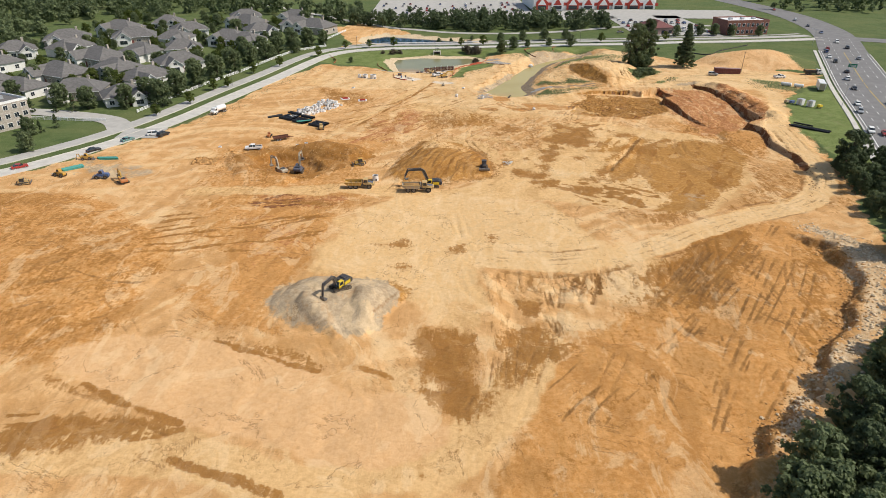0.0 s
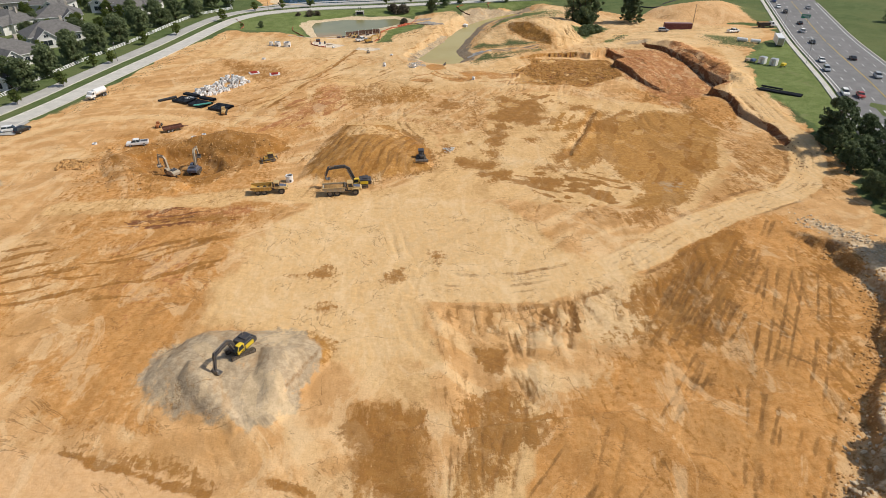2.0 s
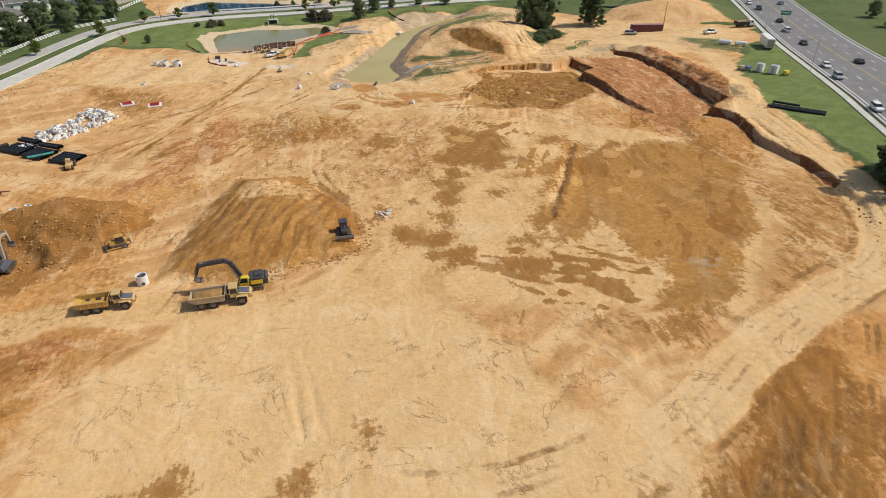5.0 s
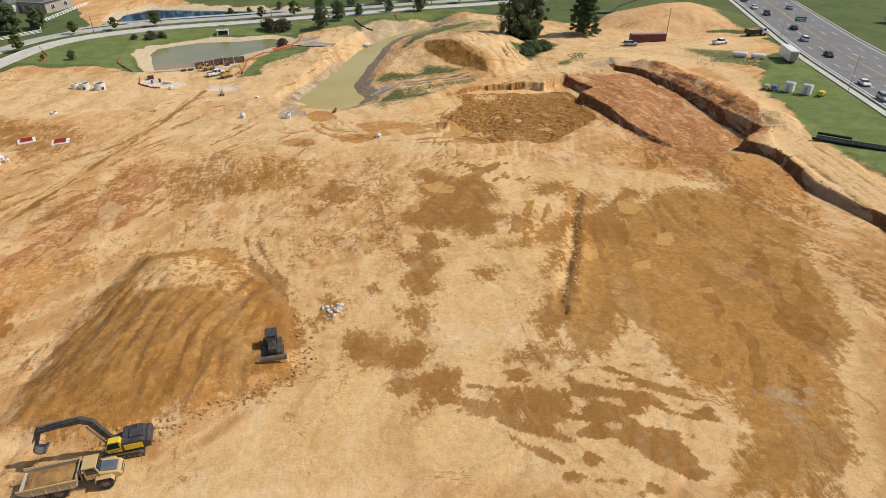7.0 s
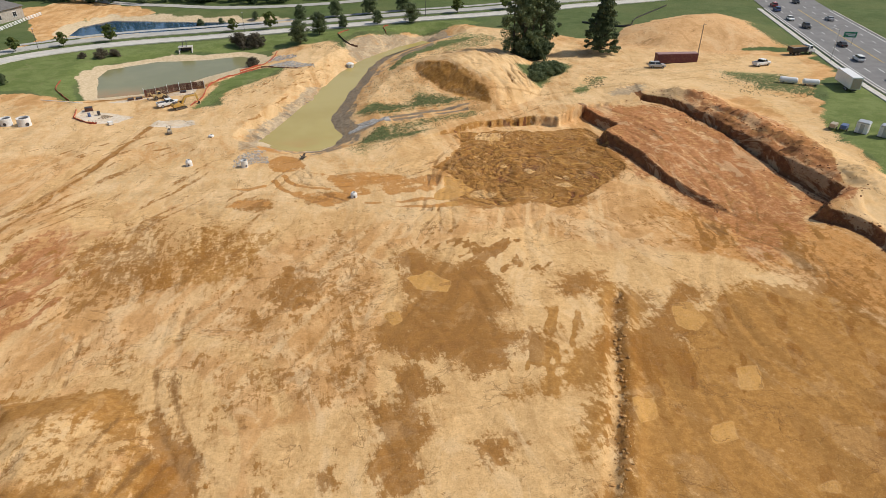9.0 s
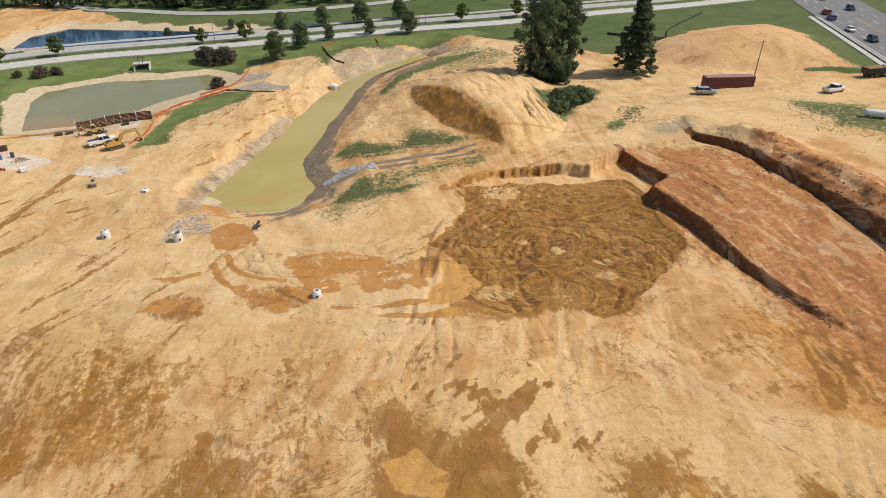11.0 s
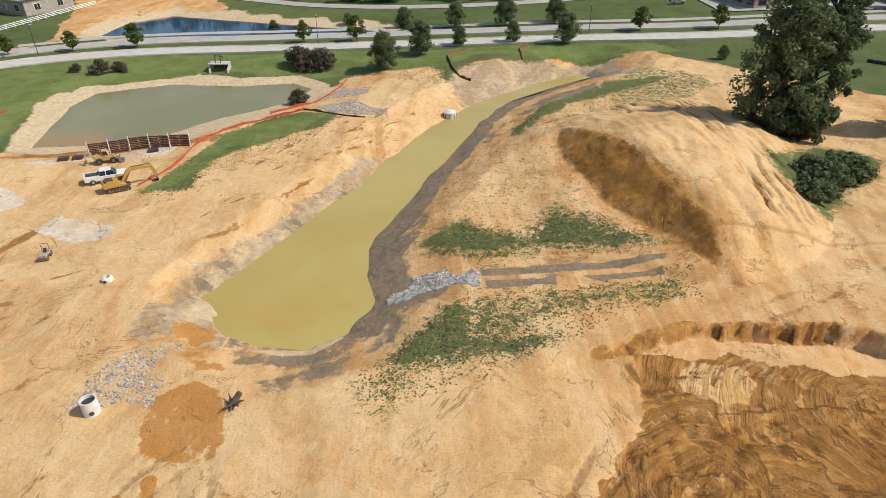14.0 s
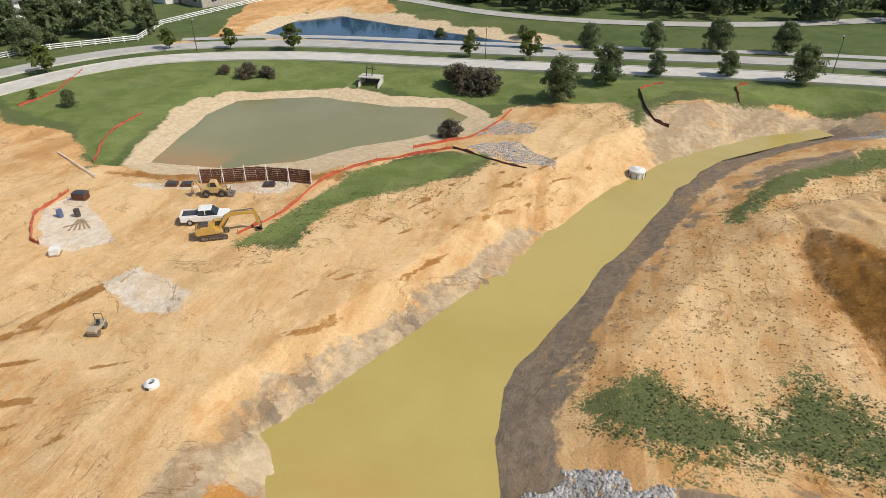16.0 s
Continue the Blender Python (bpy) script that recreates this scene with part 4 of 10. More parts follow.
# lush verges and the land beyond the site
for pts in ([(-60, 352), (-74, 363), (-66, 375), (-51, 387), (-27, 396), (12, 397), (48, 396), (100, 396), (104, 386), (75, 389), (56, 388), (48, 380), (30, 379), (19, 379), (-4, 384), (-27, 376), (-33, 359), (-28, 336), (-42, 347)],
            [(128, 226), (136, 240), (145, 262), (166, 283), (178, 280), (138, 188), (124, 168), (122, 181)],
            [(5, 320), (6, 329), (10, 342), (18, 349), (27, 351), (24, 342), (13, 331), (9, 322)]):
    patch("lush", 1.0, pts, 0.8, 0.7)

def streaks_over(kind, amount, pts, turn, size, length, floor=0.10, seed=3):
    """Smeared streaks of a soil over a polygon, along one heading."""
    w = window(pts, 6)
    x, y = GX[w], GY[w]
    c, s = math.cos(radians(turn)), math.sin(radians(turn))
    u, v = x * c + y * s, -x * s + y * c + fbm(x, y, 16, seed) * 2.5
    n = value_noise(v, u / length, size, seed) + 0.6 * value_noise(v, u / length * 1.7, size * 0.45, seed + 5)
    m = smooth(inside(x, y, pts) + fbm(x, y, 7, seed + 2, 4) * 4, -0.5, 2.5)
    CH[kind][w] = np.maximum(CH[kind][w], amount * m * smooth(n, floor, floor + 0.22))


# churned, swirling tracks in the wet corner
w = window([(46, 236), (101, 290)], 2)
x, y = GX[w], GY[w]
churn = inside(x, y, [(65, 284), (76, 284), (96, 280.5), (97.3, 273.7), (95.5, 263.4), (92.4, 255.6), (87, 248.3), (83.5, 246.8), (78.6, 243.9), (73.4, 241.4),
                      (67, 246), (59.5, 245.7), (56.4, 249), (59.1, 254.8), (56.5, 260.5), (55, 264.7), (61.5, 270.7), (64.5, 273.7)]) + fbm(x, y, 8, 7, 4) * 2.6
edge = smooth(churn, -0.3, 0.8)
bent_x, bent_y = x + fbm(x, y, 9, 51, 2) * 3.0, y + fbm(x, y, 9, 53, 2) * 3.0
swirl = np.zeros(x.shape)
nearest = np.full(x.shape, 1e9)
for k, (cx, cy, reach, squash) in enumerate([(73, 260, 1.0, 1.25), (65.9, 251.7, 0.7, 1.0), (82, 254, 0.8, 0.8), (87.6, 276, 0.8, 1.5), (68, 268, 0.6, 0.9), (92, 266, 0.7, 0.7)]):
    r, a = np.hypot((bent_x - cx) / squash, bent_y - cy), np.arctan2(bent_y - cy, (bent_x - cx) / squash)
    turn_noise = value_noise(r * 1.0 + 0.5 * np.sin(2 * a + k), np.cos(a + k) * 1.1 + 7 * k, 0.85, 33 + k) + 0.8 * value_noise(r, np.sin(a) * 1.3 + 3 * k, 0.42, 43 + k)
    near = r / reach + fbm(x, y, 6, 24 + k, 3) * 5
    swirl = np.where(near < nearest, turn_noise, swirl)
    CH["turn_r"][w] = np.where(near < nearest, r + 9 * k, CH["turn_r"][w])
    CH["turn_a"][w] = np.where(near < nearest, a, CH["turn_a"][w])
    nearest = np.minimum(near, nearest)
rnd = random.Random(5)
press = np.zeros(x.shape)
for k in range(40):
    cx, cy, r = 75 + rnd.gauss(0, 8), 260 + rnd.gauss(0, 8), rnd.uniform(3.5, 15)
    a0, da = rnd.uniform(0, 6.28), rnd.uniform(1.0, 2.8)
    ang = np.mod(np.arctan2(y - cy, (x - cx) / 1.3) - a0, 6.2832)
    ring = np.abs(np.abs(np.hypot((x - cx) / 1.3, y - cy) - r + fbm(x, y, 6, k % 20) * 1.2) - 1.05)
    press = np.maximum(press, smooth(ring, 0.50, 0.15) * smooth(ang, 0, 0.25) * smooth(ang, da, da - 0.25) * smooth(value_noise(x, y, 3, k), -0.3, 0.05))
lines = np.maximum(smooth(np.abs(swirl - 0.10), 0.13, 0.03), 0.8 * smooth(swirl, 0.3, 0.5)) * smooth(fbm(x, y, 7, 35, 3), -0.32, 0.0)
CH["churn"][w] = edge
H[w] += edge * (-0.30 * press + 0.16 * swirl + fbm(x, y, 1.2, 19, 3) * 0.18 - 0.15)
CH["rut"][w] = np.maximum(CH["rut"][w], edge * np.maximum(0.56 * press, 0.40 * lines))
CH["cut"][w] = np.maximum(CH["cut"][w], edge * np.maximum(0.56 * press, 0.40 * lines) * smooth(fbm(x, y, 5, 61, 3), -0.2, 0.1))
CH["moist"][w] = np.where(edge > 0.3, np.clip(0.92 + 0.5 * fbm(x, y, 6, 37, 4) - 0.25 * smooth(swirl, -0.14, -0.32), 0, 1), CH["moist"][w])
for cx, cy, size in ((79, 254.2, 1.6), (78, 250.3, 1.7), (61.4, 249.6, 2.6), (72.5, 280, 3.6), (74, 259, 1.2), (70, 262.5, 1.0)):
    light = smooth(np.hypot(x - cx, (y - cy) * 1.3) + fbm(x, y, 2, 5) * 1.4, size, size - 0.7)
    CH["pale"][w] = np.maximum(CH["pale"][w], light * 0.9)
    CH["moist"][w], CH["rut"][w] = CH["moist"][w] * (1 - light), CH["rut"][w] * (1 - light)
for pts in ([(56.7, 259.3), (59.8, 257.6), (59.2, 254.5), (60.1, 252.8), (57.6, 249.8), (55.8, 248.8), (52.3, 249), (53, 252.2), (55.1, 254.7)], [(53.5, 247.6), (56, 247.4), (55.5, 245.8), (53.6, 246)]):
    d = inside(x, y, pts) + fbm(x, y, 3, 3, 3) * 0.9
    CH["puddle"][w] = np.maximum(CH["puddle"][w], smooth(d, -0.25, 0.25))
    H[w] -= 0.12 * smooth(d, -0.4, 0.8)
for line in ([(55, 262.2), (52.8, 254.2), (50.7, 247.9), (49, 243.6)], [(59.9, 267.1), (55.9, 258.3), (53.3, 251.2), (51.4, 246.5), (49.9, 243.4)]):
    rut(line, 1.6, 0.22, 0.14, 0.8)
rut([(65.2, 284), (66, 280), (68, 275), (71, 270)], 1.8, 0.25, 0.15, 0.9)
# wet runs over the pale floor, with light islands
patch("wet", 0.74, [(22.2, 279), (25.5, 281), (29.3, 279), (31, 274), (31.2, 270.4), (23.7, 272.2)], 0.25, 0.6)
patch("wet", 0.58, [(30.8, 270), (36.3, 267.5), (44.5, 265), (52.3, 261.5), (59.4, 265.1), (59.1, 259.3), (53.1, 252.6), (45, 253.5), (41, 255.1), (35, 253.3), (33, 253.8), (29.3, 256.4), (27, 260.6), (28.5, 261.4),
                    (32.5, 258.9), (36.1, 258.8), (34.3, 262.6), (31.7, 266.3)], 0.25, 0.8)
patch("wet", 0.78, [(15.6, 258.4), (17.1, 261.3), (22.5, 260.1), (23.8, 258), (23, 256.1), (19.6, 256.5)], 0.2, 0.5)
for line in ([(26, 270), (27, 266), (30, 262.5), (34, 260.5)], [(24, 268), (26, 262), (30, 258), (33, 254)], [(36, 262), (42, 261), (48, 259.6)], [(31, 256), (36, 256.5), (41, 256)],
             [(40, 252), (46, 250.5), (52, 250), (60, 248)], [(44, 249), (50, 247), (56, 246.5)], [(16, 266.5), (19, 265.6), (22, 266)]):
    strip("wet", 1.0, curve(line, 5), 0.3, 0.3)
# cut face at the head of the wet corner
w = window(RIM[:5], 3)
x, y = GX[w], GY[w]
face = smooth(np.abs(along(x, y, RIM[:5]) - 0.2 + fbm(x, y, 4, 22) * 0.8), 0.95, 0.35)
# notches are dark marks in colour only, over the tan face
notch = value_noise(x + fbm(x, y, 3, 4) * 1.2, y * 0.25, 0.55, 6) + 0.5 * value_noise(x, y * 0.3, 1.6, 7)
CH["tan"][w] = np.maximum(CH["tan"][w], face * 0.75)
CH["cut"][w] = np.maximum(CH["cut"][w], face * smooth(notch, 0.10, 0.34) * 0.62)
# dark bank right of the settling basin, eroded grey bank left of it
w = window([(10, 276), (92, 392)], 2)
x, y = GX[w], GY[w]
mid_line = [(26, 280), (31, 293), (36, 312), (43, 332), (48, 345), (58, 362), (72, 377), (84, 385)]
out_d, right_side = -inside(x, y, LAGOON) + fbm(x, y, 6, 9) * 0.6, along(x, y, mid_line)
south = (y < 292 - 0.35 * (x - 30)) & (x > 26)
CH["dark"][w] = np.maximum(CH["dark"][w], 0.85 * smooth(out_d, 5.4, 2.6) * ((right_side > 0) | south) * (1 - 0.35 * south) * smooth(out_d, -1.5, -0.5))
run = 0.45 * x + 0.89 * y
streaks = value_noise(run * 1.0 + fbm(x, y, 5, 3) * 1.0, out_d * 0.12, 0.75, 25)
left = (right_side < 0) * ~south * smooth(out_d + streaks * 2.2, 5.2, 2.4) * smooth(out_d, -1.5, -0.5) * smooth(y, 345, 325)
CH["grey"][w] = np.maximum(CH["grey"][w], left * np.clip(0.80 + streaks * 0.7, 0, 1))
CH["dark"][w] = np.maximum(CH["dark"][w], left * smooth(streaks, 0.06, 0.3) * 0.62 * smooth(out_d, 4.0, 1.5))
H[w] += left * streaks * 0.5
# pale beaches of the ponds
for pts, wide in ((POND, 3.6), (BLUE_POND, 5.0)):
    w = window(pts, 12)
    x, y = GX[w], GY[w]
    d = -inside(x, y, pts) + fbm(x, y, 9, 5, 2) * 1.6
    CH["sand"][w] = np.maximum(CH["sand"][w], 0.95 * smooth(d, wide + 1.2, wide - 1.2) * smooth(d, -1.5, -0.5) * (1 - 0.9 * smooth(x + (345 - y) * 0.5, -4, 2) * (y < 350)))
# blotchy damp over the graded floor
w = window([(-70, 50), (125, 300)], 2)
x, y = GX[w], GY[w]
floor_zone = smooth(x, 10, 45) * smooth(x, 122, 100) * smooth(y, 132, 160) * smooth(y, 264, 222)
CH["moist"][w] = np.maximum(CH["moist"][w], 0.30 * floor_zone + 0.22 * smooth(fbm(x, y, 40, 33, 3), -0.1, 0.35))
# graded passes on the heap and on the south-east slope
w = window([(-18, 172), (16, 214)], 1)
x, y = GX[w], GY[w]
heap = inside(x, y, [(-18, 175), (-14, 196), (-8, 214), (4, 213), (12, 201), (16, 191), (15.5, 178), (3, 173), (-6, 172)])
passes = value_noise((x - 0.42 * y) + fbm(x, y, 14, 2) * 0.8, y * 0.05, 1.5, 13) + value_noise(x - 0.30 * y, y * 0.1, 0.8, 29) * 0.5
H[w] += smooth(heap, 0, 3) * passes * 0.22
CH["rut"][w] = np.maximum(CH["rut"][w], smooth(heap, 0, 2) * smooth(passes, 0.10, 0.36) * 0.55)
w = window([(8, 56), (90, 142)], 1)
x, y = GX[w], GY[w]
lobe = inside(x, y, [(14, 81), (22, 90), (30, 97), (42, 106), (59, 130), (70, 139), (83, 134), (86, 122), (79, 102), (53, 74), (30, 46), (7, 50), (10, 69)])
passes = value_noise((x - 0.55 * y) * 0.9 + fbm(x, y, 12, 2) * 1.2, y * 0.05, 1.7, 15)
H[w] += smooth(lobe, 0, 3) * passes * 0.07
CH["rut"][w] = np.maximum(CH["rut"][w], smooth(lobe, 0, 3) * smooth(passes, 0.16, 0.40) * 0.25)
# tread marks of the machines
for line in ([(5, 146), (6, 138), (8.4, 127.4), (10.9, 114), (11.5, 100)], [(24.7, 113.5), (18.4, 90.4), (10.6, 71), (6.5, 60.5)],
             [(21, 112), (22, 103), (24, 95)], [(-2, 160), (4, 158), (7, 161)], [(52, 132), (44, 112), (36, 96), (24, 74)], [(66, 140), (60, 120), (50, 100), (40, 84)],
             [(40, 112), (46, 104), (44, 94), (38, 90)], [(60, 116), (66, 104), (58, 94)], [(30, 206), (45, 225), (52, 240), (56, 262), (62, 274)],
             [(36, 186), (34, 210), (42, 232), (52, 247)], [(78, 190), (84, 214), (98, 228), (106, 250), (108, 280)], [(-40, 216), (-34, 233), (-24, 258), (-13, 286), (-4, 312)],
             [(-60, 88), (-40, 80), (-20, 78)], [(-62, 72), (-50, 74), (-38, 70)], [(-84, 134), (-70, 122), (-58, 118), (-50, 122)],
             [(118, 300), (132, 300), (146, 290), (150, 276)], [(112, 320), (124, 312), (140, 304), (160, 298)], [(22, 262), (28, 272), (32, 262), (40, 252)],
             [(27, 268), (36, 262), (48, 262), (60, 268)], [(74, 286), (88, 292), (100, 300), (110, 306)]):
    rut(line, 2.3, 0.26, 0.08, 0.47)
# many faint wheel tracks over the working floor
rnd = random.Random(17)
for k in range(80):
    x, y = rnd.uniform(-60, 100), rnd.uniform(62, 272)
    a = rnd.choice((1.3, 1.7, 0.4, 0.9, 2.2)) + rnd.gauss(0, 0.3)
    line = [(x, y)]
    bend = rnd.gauss(0, 0.16)
    for i in range(rnd.randint(3, 6)):
        x, y, a = x + 7 * math.cos(a), y + 7 * math.sin(a), a + bend
        line.append((x, y))
    if all(-72 < px < 104 and 56 < py < 280 for px, py in line) and float(inside(np.array([x]), np.array([y]), SITE)[0]) > 4:
        rut(line, rnd.uniform(1.9, 2.5), rnd.uniform(0.18, 0.32), 0.06, rnd.uniform(0.26, 0.48))
streaks_over("cut", 0.62, [(-54, 158), (-42, 164), (-24, 161), (-28, 154), (-46, 152)], 4, 0.9, 10, -0.05, 6)
streaks_over("red", 1.0, [(-34, 212), (-24, 240), (0, 268), (12, 272), (6, 254), (-8, 232), (-20, 214)], 58, 1.5, 14, 0.0, 7)
streaks_over("cut", 0.55, [(-30, 214), (-20, 238), (0, 262), (4, 256), (-10, 232), (-20, 214)], 58, 0.9, 12, 0.14, 8)
streaks_over("moist", 0.52, [(-60, 240), (-40, 262), (-20, 292), (10, 292), (24, 262), (20, 236), (-4, 226), (-40, 222)], 50, 1.3, 14, 0.16, 9)
streaks_over("moist", 0.75, [(-72, 120), (-50, 124), (-30, 134), (-26, 150), (-50, 152), (-74, 150)], 20, 1.4, 12, 0.05, 10)
streaks_over("rut", 0.50, [(-140, 160), (-104, 164), (-81, 148), (-60, 127), (-66, 100), (-90, 84), (-140, 100)], 30, 1.0, 14, 0.16, 13)
# stains and dried ground of the graded floor
wipe("moist orange rut pale puddle cut", 0.12, [(19.9, 201.8), (32.8, 203.1), (40.8, 234), (63.7, 236.3), (72.7, 226.7), (89.1, 219.4), (96.2, 205.8), (97.5, 186.1), (88.8, 167.3), (82.2, 157.6), (68.6, 143.9), (4.3, 162.1), (10.1, 173.2), (16.1, 178.6), (19, 188.7)])
patch("smooth", 0.8, [(9.8, 160.5), (16.9, 179.5), (20.7, 200), (18.2, 202.5), (14.2, 179.1), (7.1, 161.3)], 1.2, 0.8)
patch("pale", 0.75, [(19.9, 201.8), (32.8, 203.1), (40.8, 234), (63.7, 236.3), (72.7, 226.7), (89.1, 219.4), (96.2, 205.8), (97.5, 186.1), (88.8, 167.3), (82.2, 157.6), (68.6, 143.9), (4.3, 162.1), (10.1, 173.2), (16.1, 178.6), (19, 188.7)], 1.2, 0.8)
patch("tan", 0.92, [(72.3, 217.7), (73.5, 213.3), (67.2, 202.2), (71.9, 201), (86.7, 211.3), (94.7, 208.8), (97.2, 205.4), (98.5, 192.2), (95.1, 183.3), (89.9, 173.1), (85.3, 163.7), (80.2, 160.8), (72.8, 154.7), (69.2, 149.2), (62.2, 145.6), (54, 147.7), (59.5, 153.6), (63.5, 160.2), (58.8, 160.9), (60, 165), (60.4, 170.8), (58.8, 176.5), (53.9, 170.3), (48.4, 169.7), (51.8, 178.3), (60.8, 195.2)], 1.2, 0.8)
patch("moist", 0.8, [(79.3, 213.9), (81.4, 210.9), (71.4, 201.3), (64.8, 194.8), (60.3, 193.5), (65, 202.6)], 1.2, 0.8)
patch("moist", 0.75, [(61.1, 204), (64.7, 205.5), (51.7, 178.3), (47.5, 175.7), (48.5, 179.2), (54.8, 189.1)], 1.2, 0.8)
patch("moist", 0.75, [(62.9, 220.7), (70.8, 222.5), (71.5, 218), (66.8, 213.4), (61.9, 215.2)], 1.2, 0.8)
patch("moist", 0.7, [(53.5, 208.9), (60.6, 209.3), (58.4, 205.2), (52.5, 204.5)], 1.2, 0.8)
patch("tan", 0.8, [(68.7, 217.4), (72, 216.7), (63.2, 201.6), (54.9, 188.4), (52.1, 189), (56.7, 196.2), (47.7, 196.8), (46.5, 199.1), (56.6, 202), (62, 205.5)], 1.2, 0.8)
stain("pale", 0.95, [(84.1, 221.4), (87.8, 218.3), (84.2, 204.5), (80.5, 192.5), (76.8, 186.4), (76.1, 188.2), (77.8, 196), (75.5, 198), (71.4, 193.3), (70.1, 194.5), (75.9, 202.1), (80.3, 211.3)])
stain("moist", 0.95, [(41.8, 232.4), (47.2, 232.6), (49.3, 226.7), (53.9, 227.3), (56.3, 220), (53.7, 213.9), (50.9, 212.8), (52.2, 208.6), (49.2, 204), (46.4, 203.1), (44.2, 204.9), (43.5, 207.7), (38.5, 207.4), (35.3, 211.1), (37.2, 216.1), (39.3, 219.2), (41.9, 224.2)])
stain("moist", 0.9, [(37.3, 206.5), (40.4, 206.7), (40, 201.7), (38.1, 197.9), (38.4, 195.1), (36.8, 193.4), (34.8, 194.8), (34.5, 196.5), (32.4, 194.7), (31.5, 196.6), (33.1, 199.3), (34.9, 198.6), (36.1, 202.1)])
stain("moist", 0.85, [(34.6, 193.7), (37.6, 191.7), (37.3, 189.1), (33.7, 188.8), (32.7, 191.4)])
stain("moist", 0.85, [(43, 192.3), (46.1, 192.2), (45.1, 190.3), (43.1, 190.4)])
stain("moist", 0.8, [(25.8, 194.3), (27.8, 194.2), (28.1, 192), (26.2, 191.8)])
stain("moist", 0.8, [(20.5, 195.8), (22.4, 195.6), (22, 193.1), (20.7, 193.6)])
stain("moist", 0.8, [(20.8, 229.4), (24.4, 229.9), (24.7, 223.7), (21.6, 224.3)])
stain("moist", 0.8, [(26.9, 230.4), (30.6, 229.8), (29.7, 223.8), (27.5, 225.7)])
stain("moist", 0.8, [(18.5, 225), (22, 224.9), (22.3, 219.9), (19.8, 219.6)])
stain("moist", 0.85, [(29.1, 210), (30.6, 208.9), (29.7, 206.8), (28.7, 207.8)])
stain("tan", 0.55, [(2.6, 240.1), (13.6, 251.6), (24.9, 247.2), (23, 240.8), (19.6, 231.7), (10.9, 231.2), (4.2, 234.7)])
stain("moist", 0.98, [(22.9, 183.5), (26.1, 183.1), (28.7, 181), (31.5, 178.2), (31.6, 176.2), (30, 173.2), (26.7, 173.6), (23.6, 176), (21.8, 178.1), (22.1, 182.6)])
stain("moist", 0.9, [(30.3, 172.8), (33.3, 171.8), (33.1, 168.4), (30.9, 167.7), (28.9, 166.4), (28.6, 167.8), (29.7, 170.5), (26.9, 171.2), (25.9, 172.8)])
stain("moist", 0.9, [(32.6, 202.2), (38.8, 200.7), (38, 195.5), (36.6, 191.5), (36.3, 188.6), (33.5, 187.3), (33.6, 189.4), (31.4, 193), (32.8, 195.9)])
stain("moist", 0.85, [(17.9, 190.2), (20.2, 193.7), (21.9, 194.7), (22.4, 191.6), (24.3, 190.4), (23.1, 187.3), (19.9, 185.6), (18.5, 187.4)])
stain("moist", 0.85, [(31, 186.7), (33.4, 186.6), (33.1, 182.6), (31.7, 180.5), (30.5, 182.2)])
stain("moist", 0.9, [(39, 174), (43.1, 173.1), (48.6, 173.6), (49.2, 171.2), (47.2, 169.5), (44.5, 169.1), (43, 170.9), (41.5, 171.8), (38.7, 172.8)])
stain("moist", 0.98, [(37.7, 166.9), (41.6, 165.4), (44.7, 164.5), (44.9, 163.1), (43.1, 161.5), (41.5, 160.9), (39.5, 163.3), (38.9, 164.5)])
stain("cream", 0.55, [(33.5, 181.9), (40.5, 181.6), (46.5, 176), (46.3, 173.7), (40, 175), (33, 173.5), (31.5, 176.2), (32, 179.4)])
stain("cream", 0.6, [(58, 170.7), (62.5, 169.6), (59.3, 162.2), (59.5, 157.6), (60.7, 154.4), (57, 154.9), (57.2, 160.5), (56.3, 165)])
stain("cream", 0.55, [(37.9, 161.6), (40.9, 160), (40.6, 155.5), (38.2, 153.3), (36.7, 155.8)])
stain("moist", 0.7, [(96.7, 205.6), (101.3, 202.9), (95.8, 197.3), (92.1, 200)])
streaks_over("moist", 1.0, [(47.7, 169.9), (60, 167.5), (58.8, 161.3), (59.9, 154.2), (55.5, 148.9), (47.6, 149.8), (39.5, 153.6), (36.6, 158.8), (36.3, 165.7), (44.8, 163.1)], -35, 1.5, 4, -0.10, 24)
streaks_over("moist", 0.9, [(32.6, 174.8), (47.7, 169.9), (44.8, 163.1), (37.6, 161.7), (29.8, 165.7)], -20, 1.3, 4, 0.0, 25)
streaks_over("moist", 0.8, [(32.9, 231.9), (42.7, 237.6), (50.7, 239.3), (60.4, 233), (65.2, 221.3), (55.9, 220), (50.1, 229.9), (41.2, 229.4)], 40, 1.2, 3, 0.06, 26)
streaks_over("moist", 0.85, [(68.2, 202.1), (86.2, 210.4), (96.2, 205.8), (94.3, 183.5), (84.7, 163.9), (70.2, 151.9), (64.7, 160.9), (60.4, 170.8), (53.5, 172.6)], 62, 2.0, 5, 0.06, 27)
streaks_over("tan", 0.9, [(55.2, 217), (64.2, 210), (56.7, 196.2), (45.9, 197.3), (50.1, 203.7)], 60, 1.6, 5, 0.06, 28)
streaks_over("pale", 0.9, [(68.2, 202.1), (86.2, 210.4), (96.2, 205.8), (94.3, 183.5), (84.7, 163.9), (74.1, 156.1), (67.2, 164.3), (61.8, 173)], 62, 1.4, 6, 0.06, 29)
stain("puddle", 0.9, [(42.1, 225.4), (45.7, 226.3), (48.1, 222.4), (46.7, 220.2), (43.1, 222.1)], 0.35)
stain("puddle", 0.9, [(37.5, 217.8), (39.9, 218.3), (40.2, 215), (37.7, 214.4)], 0.35)
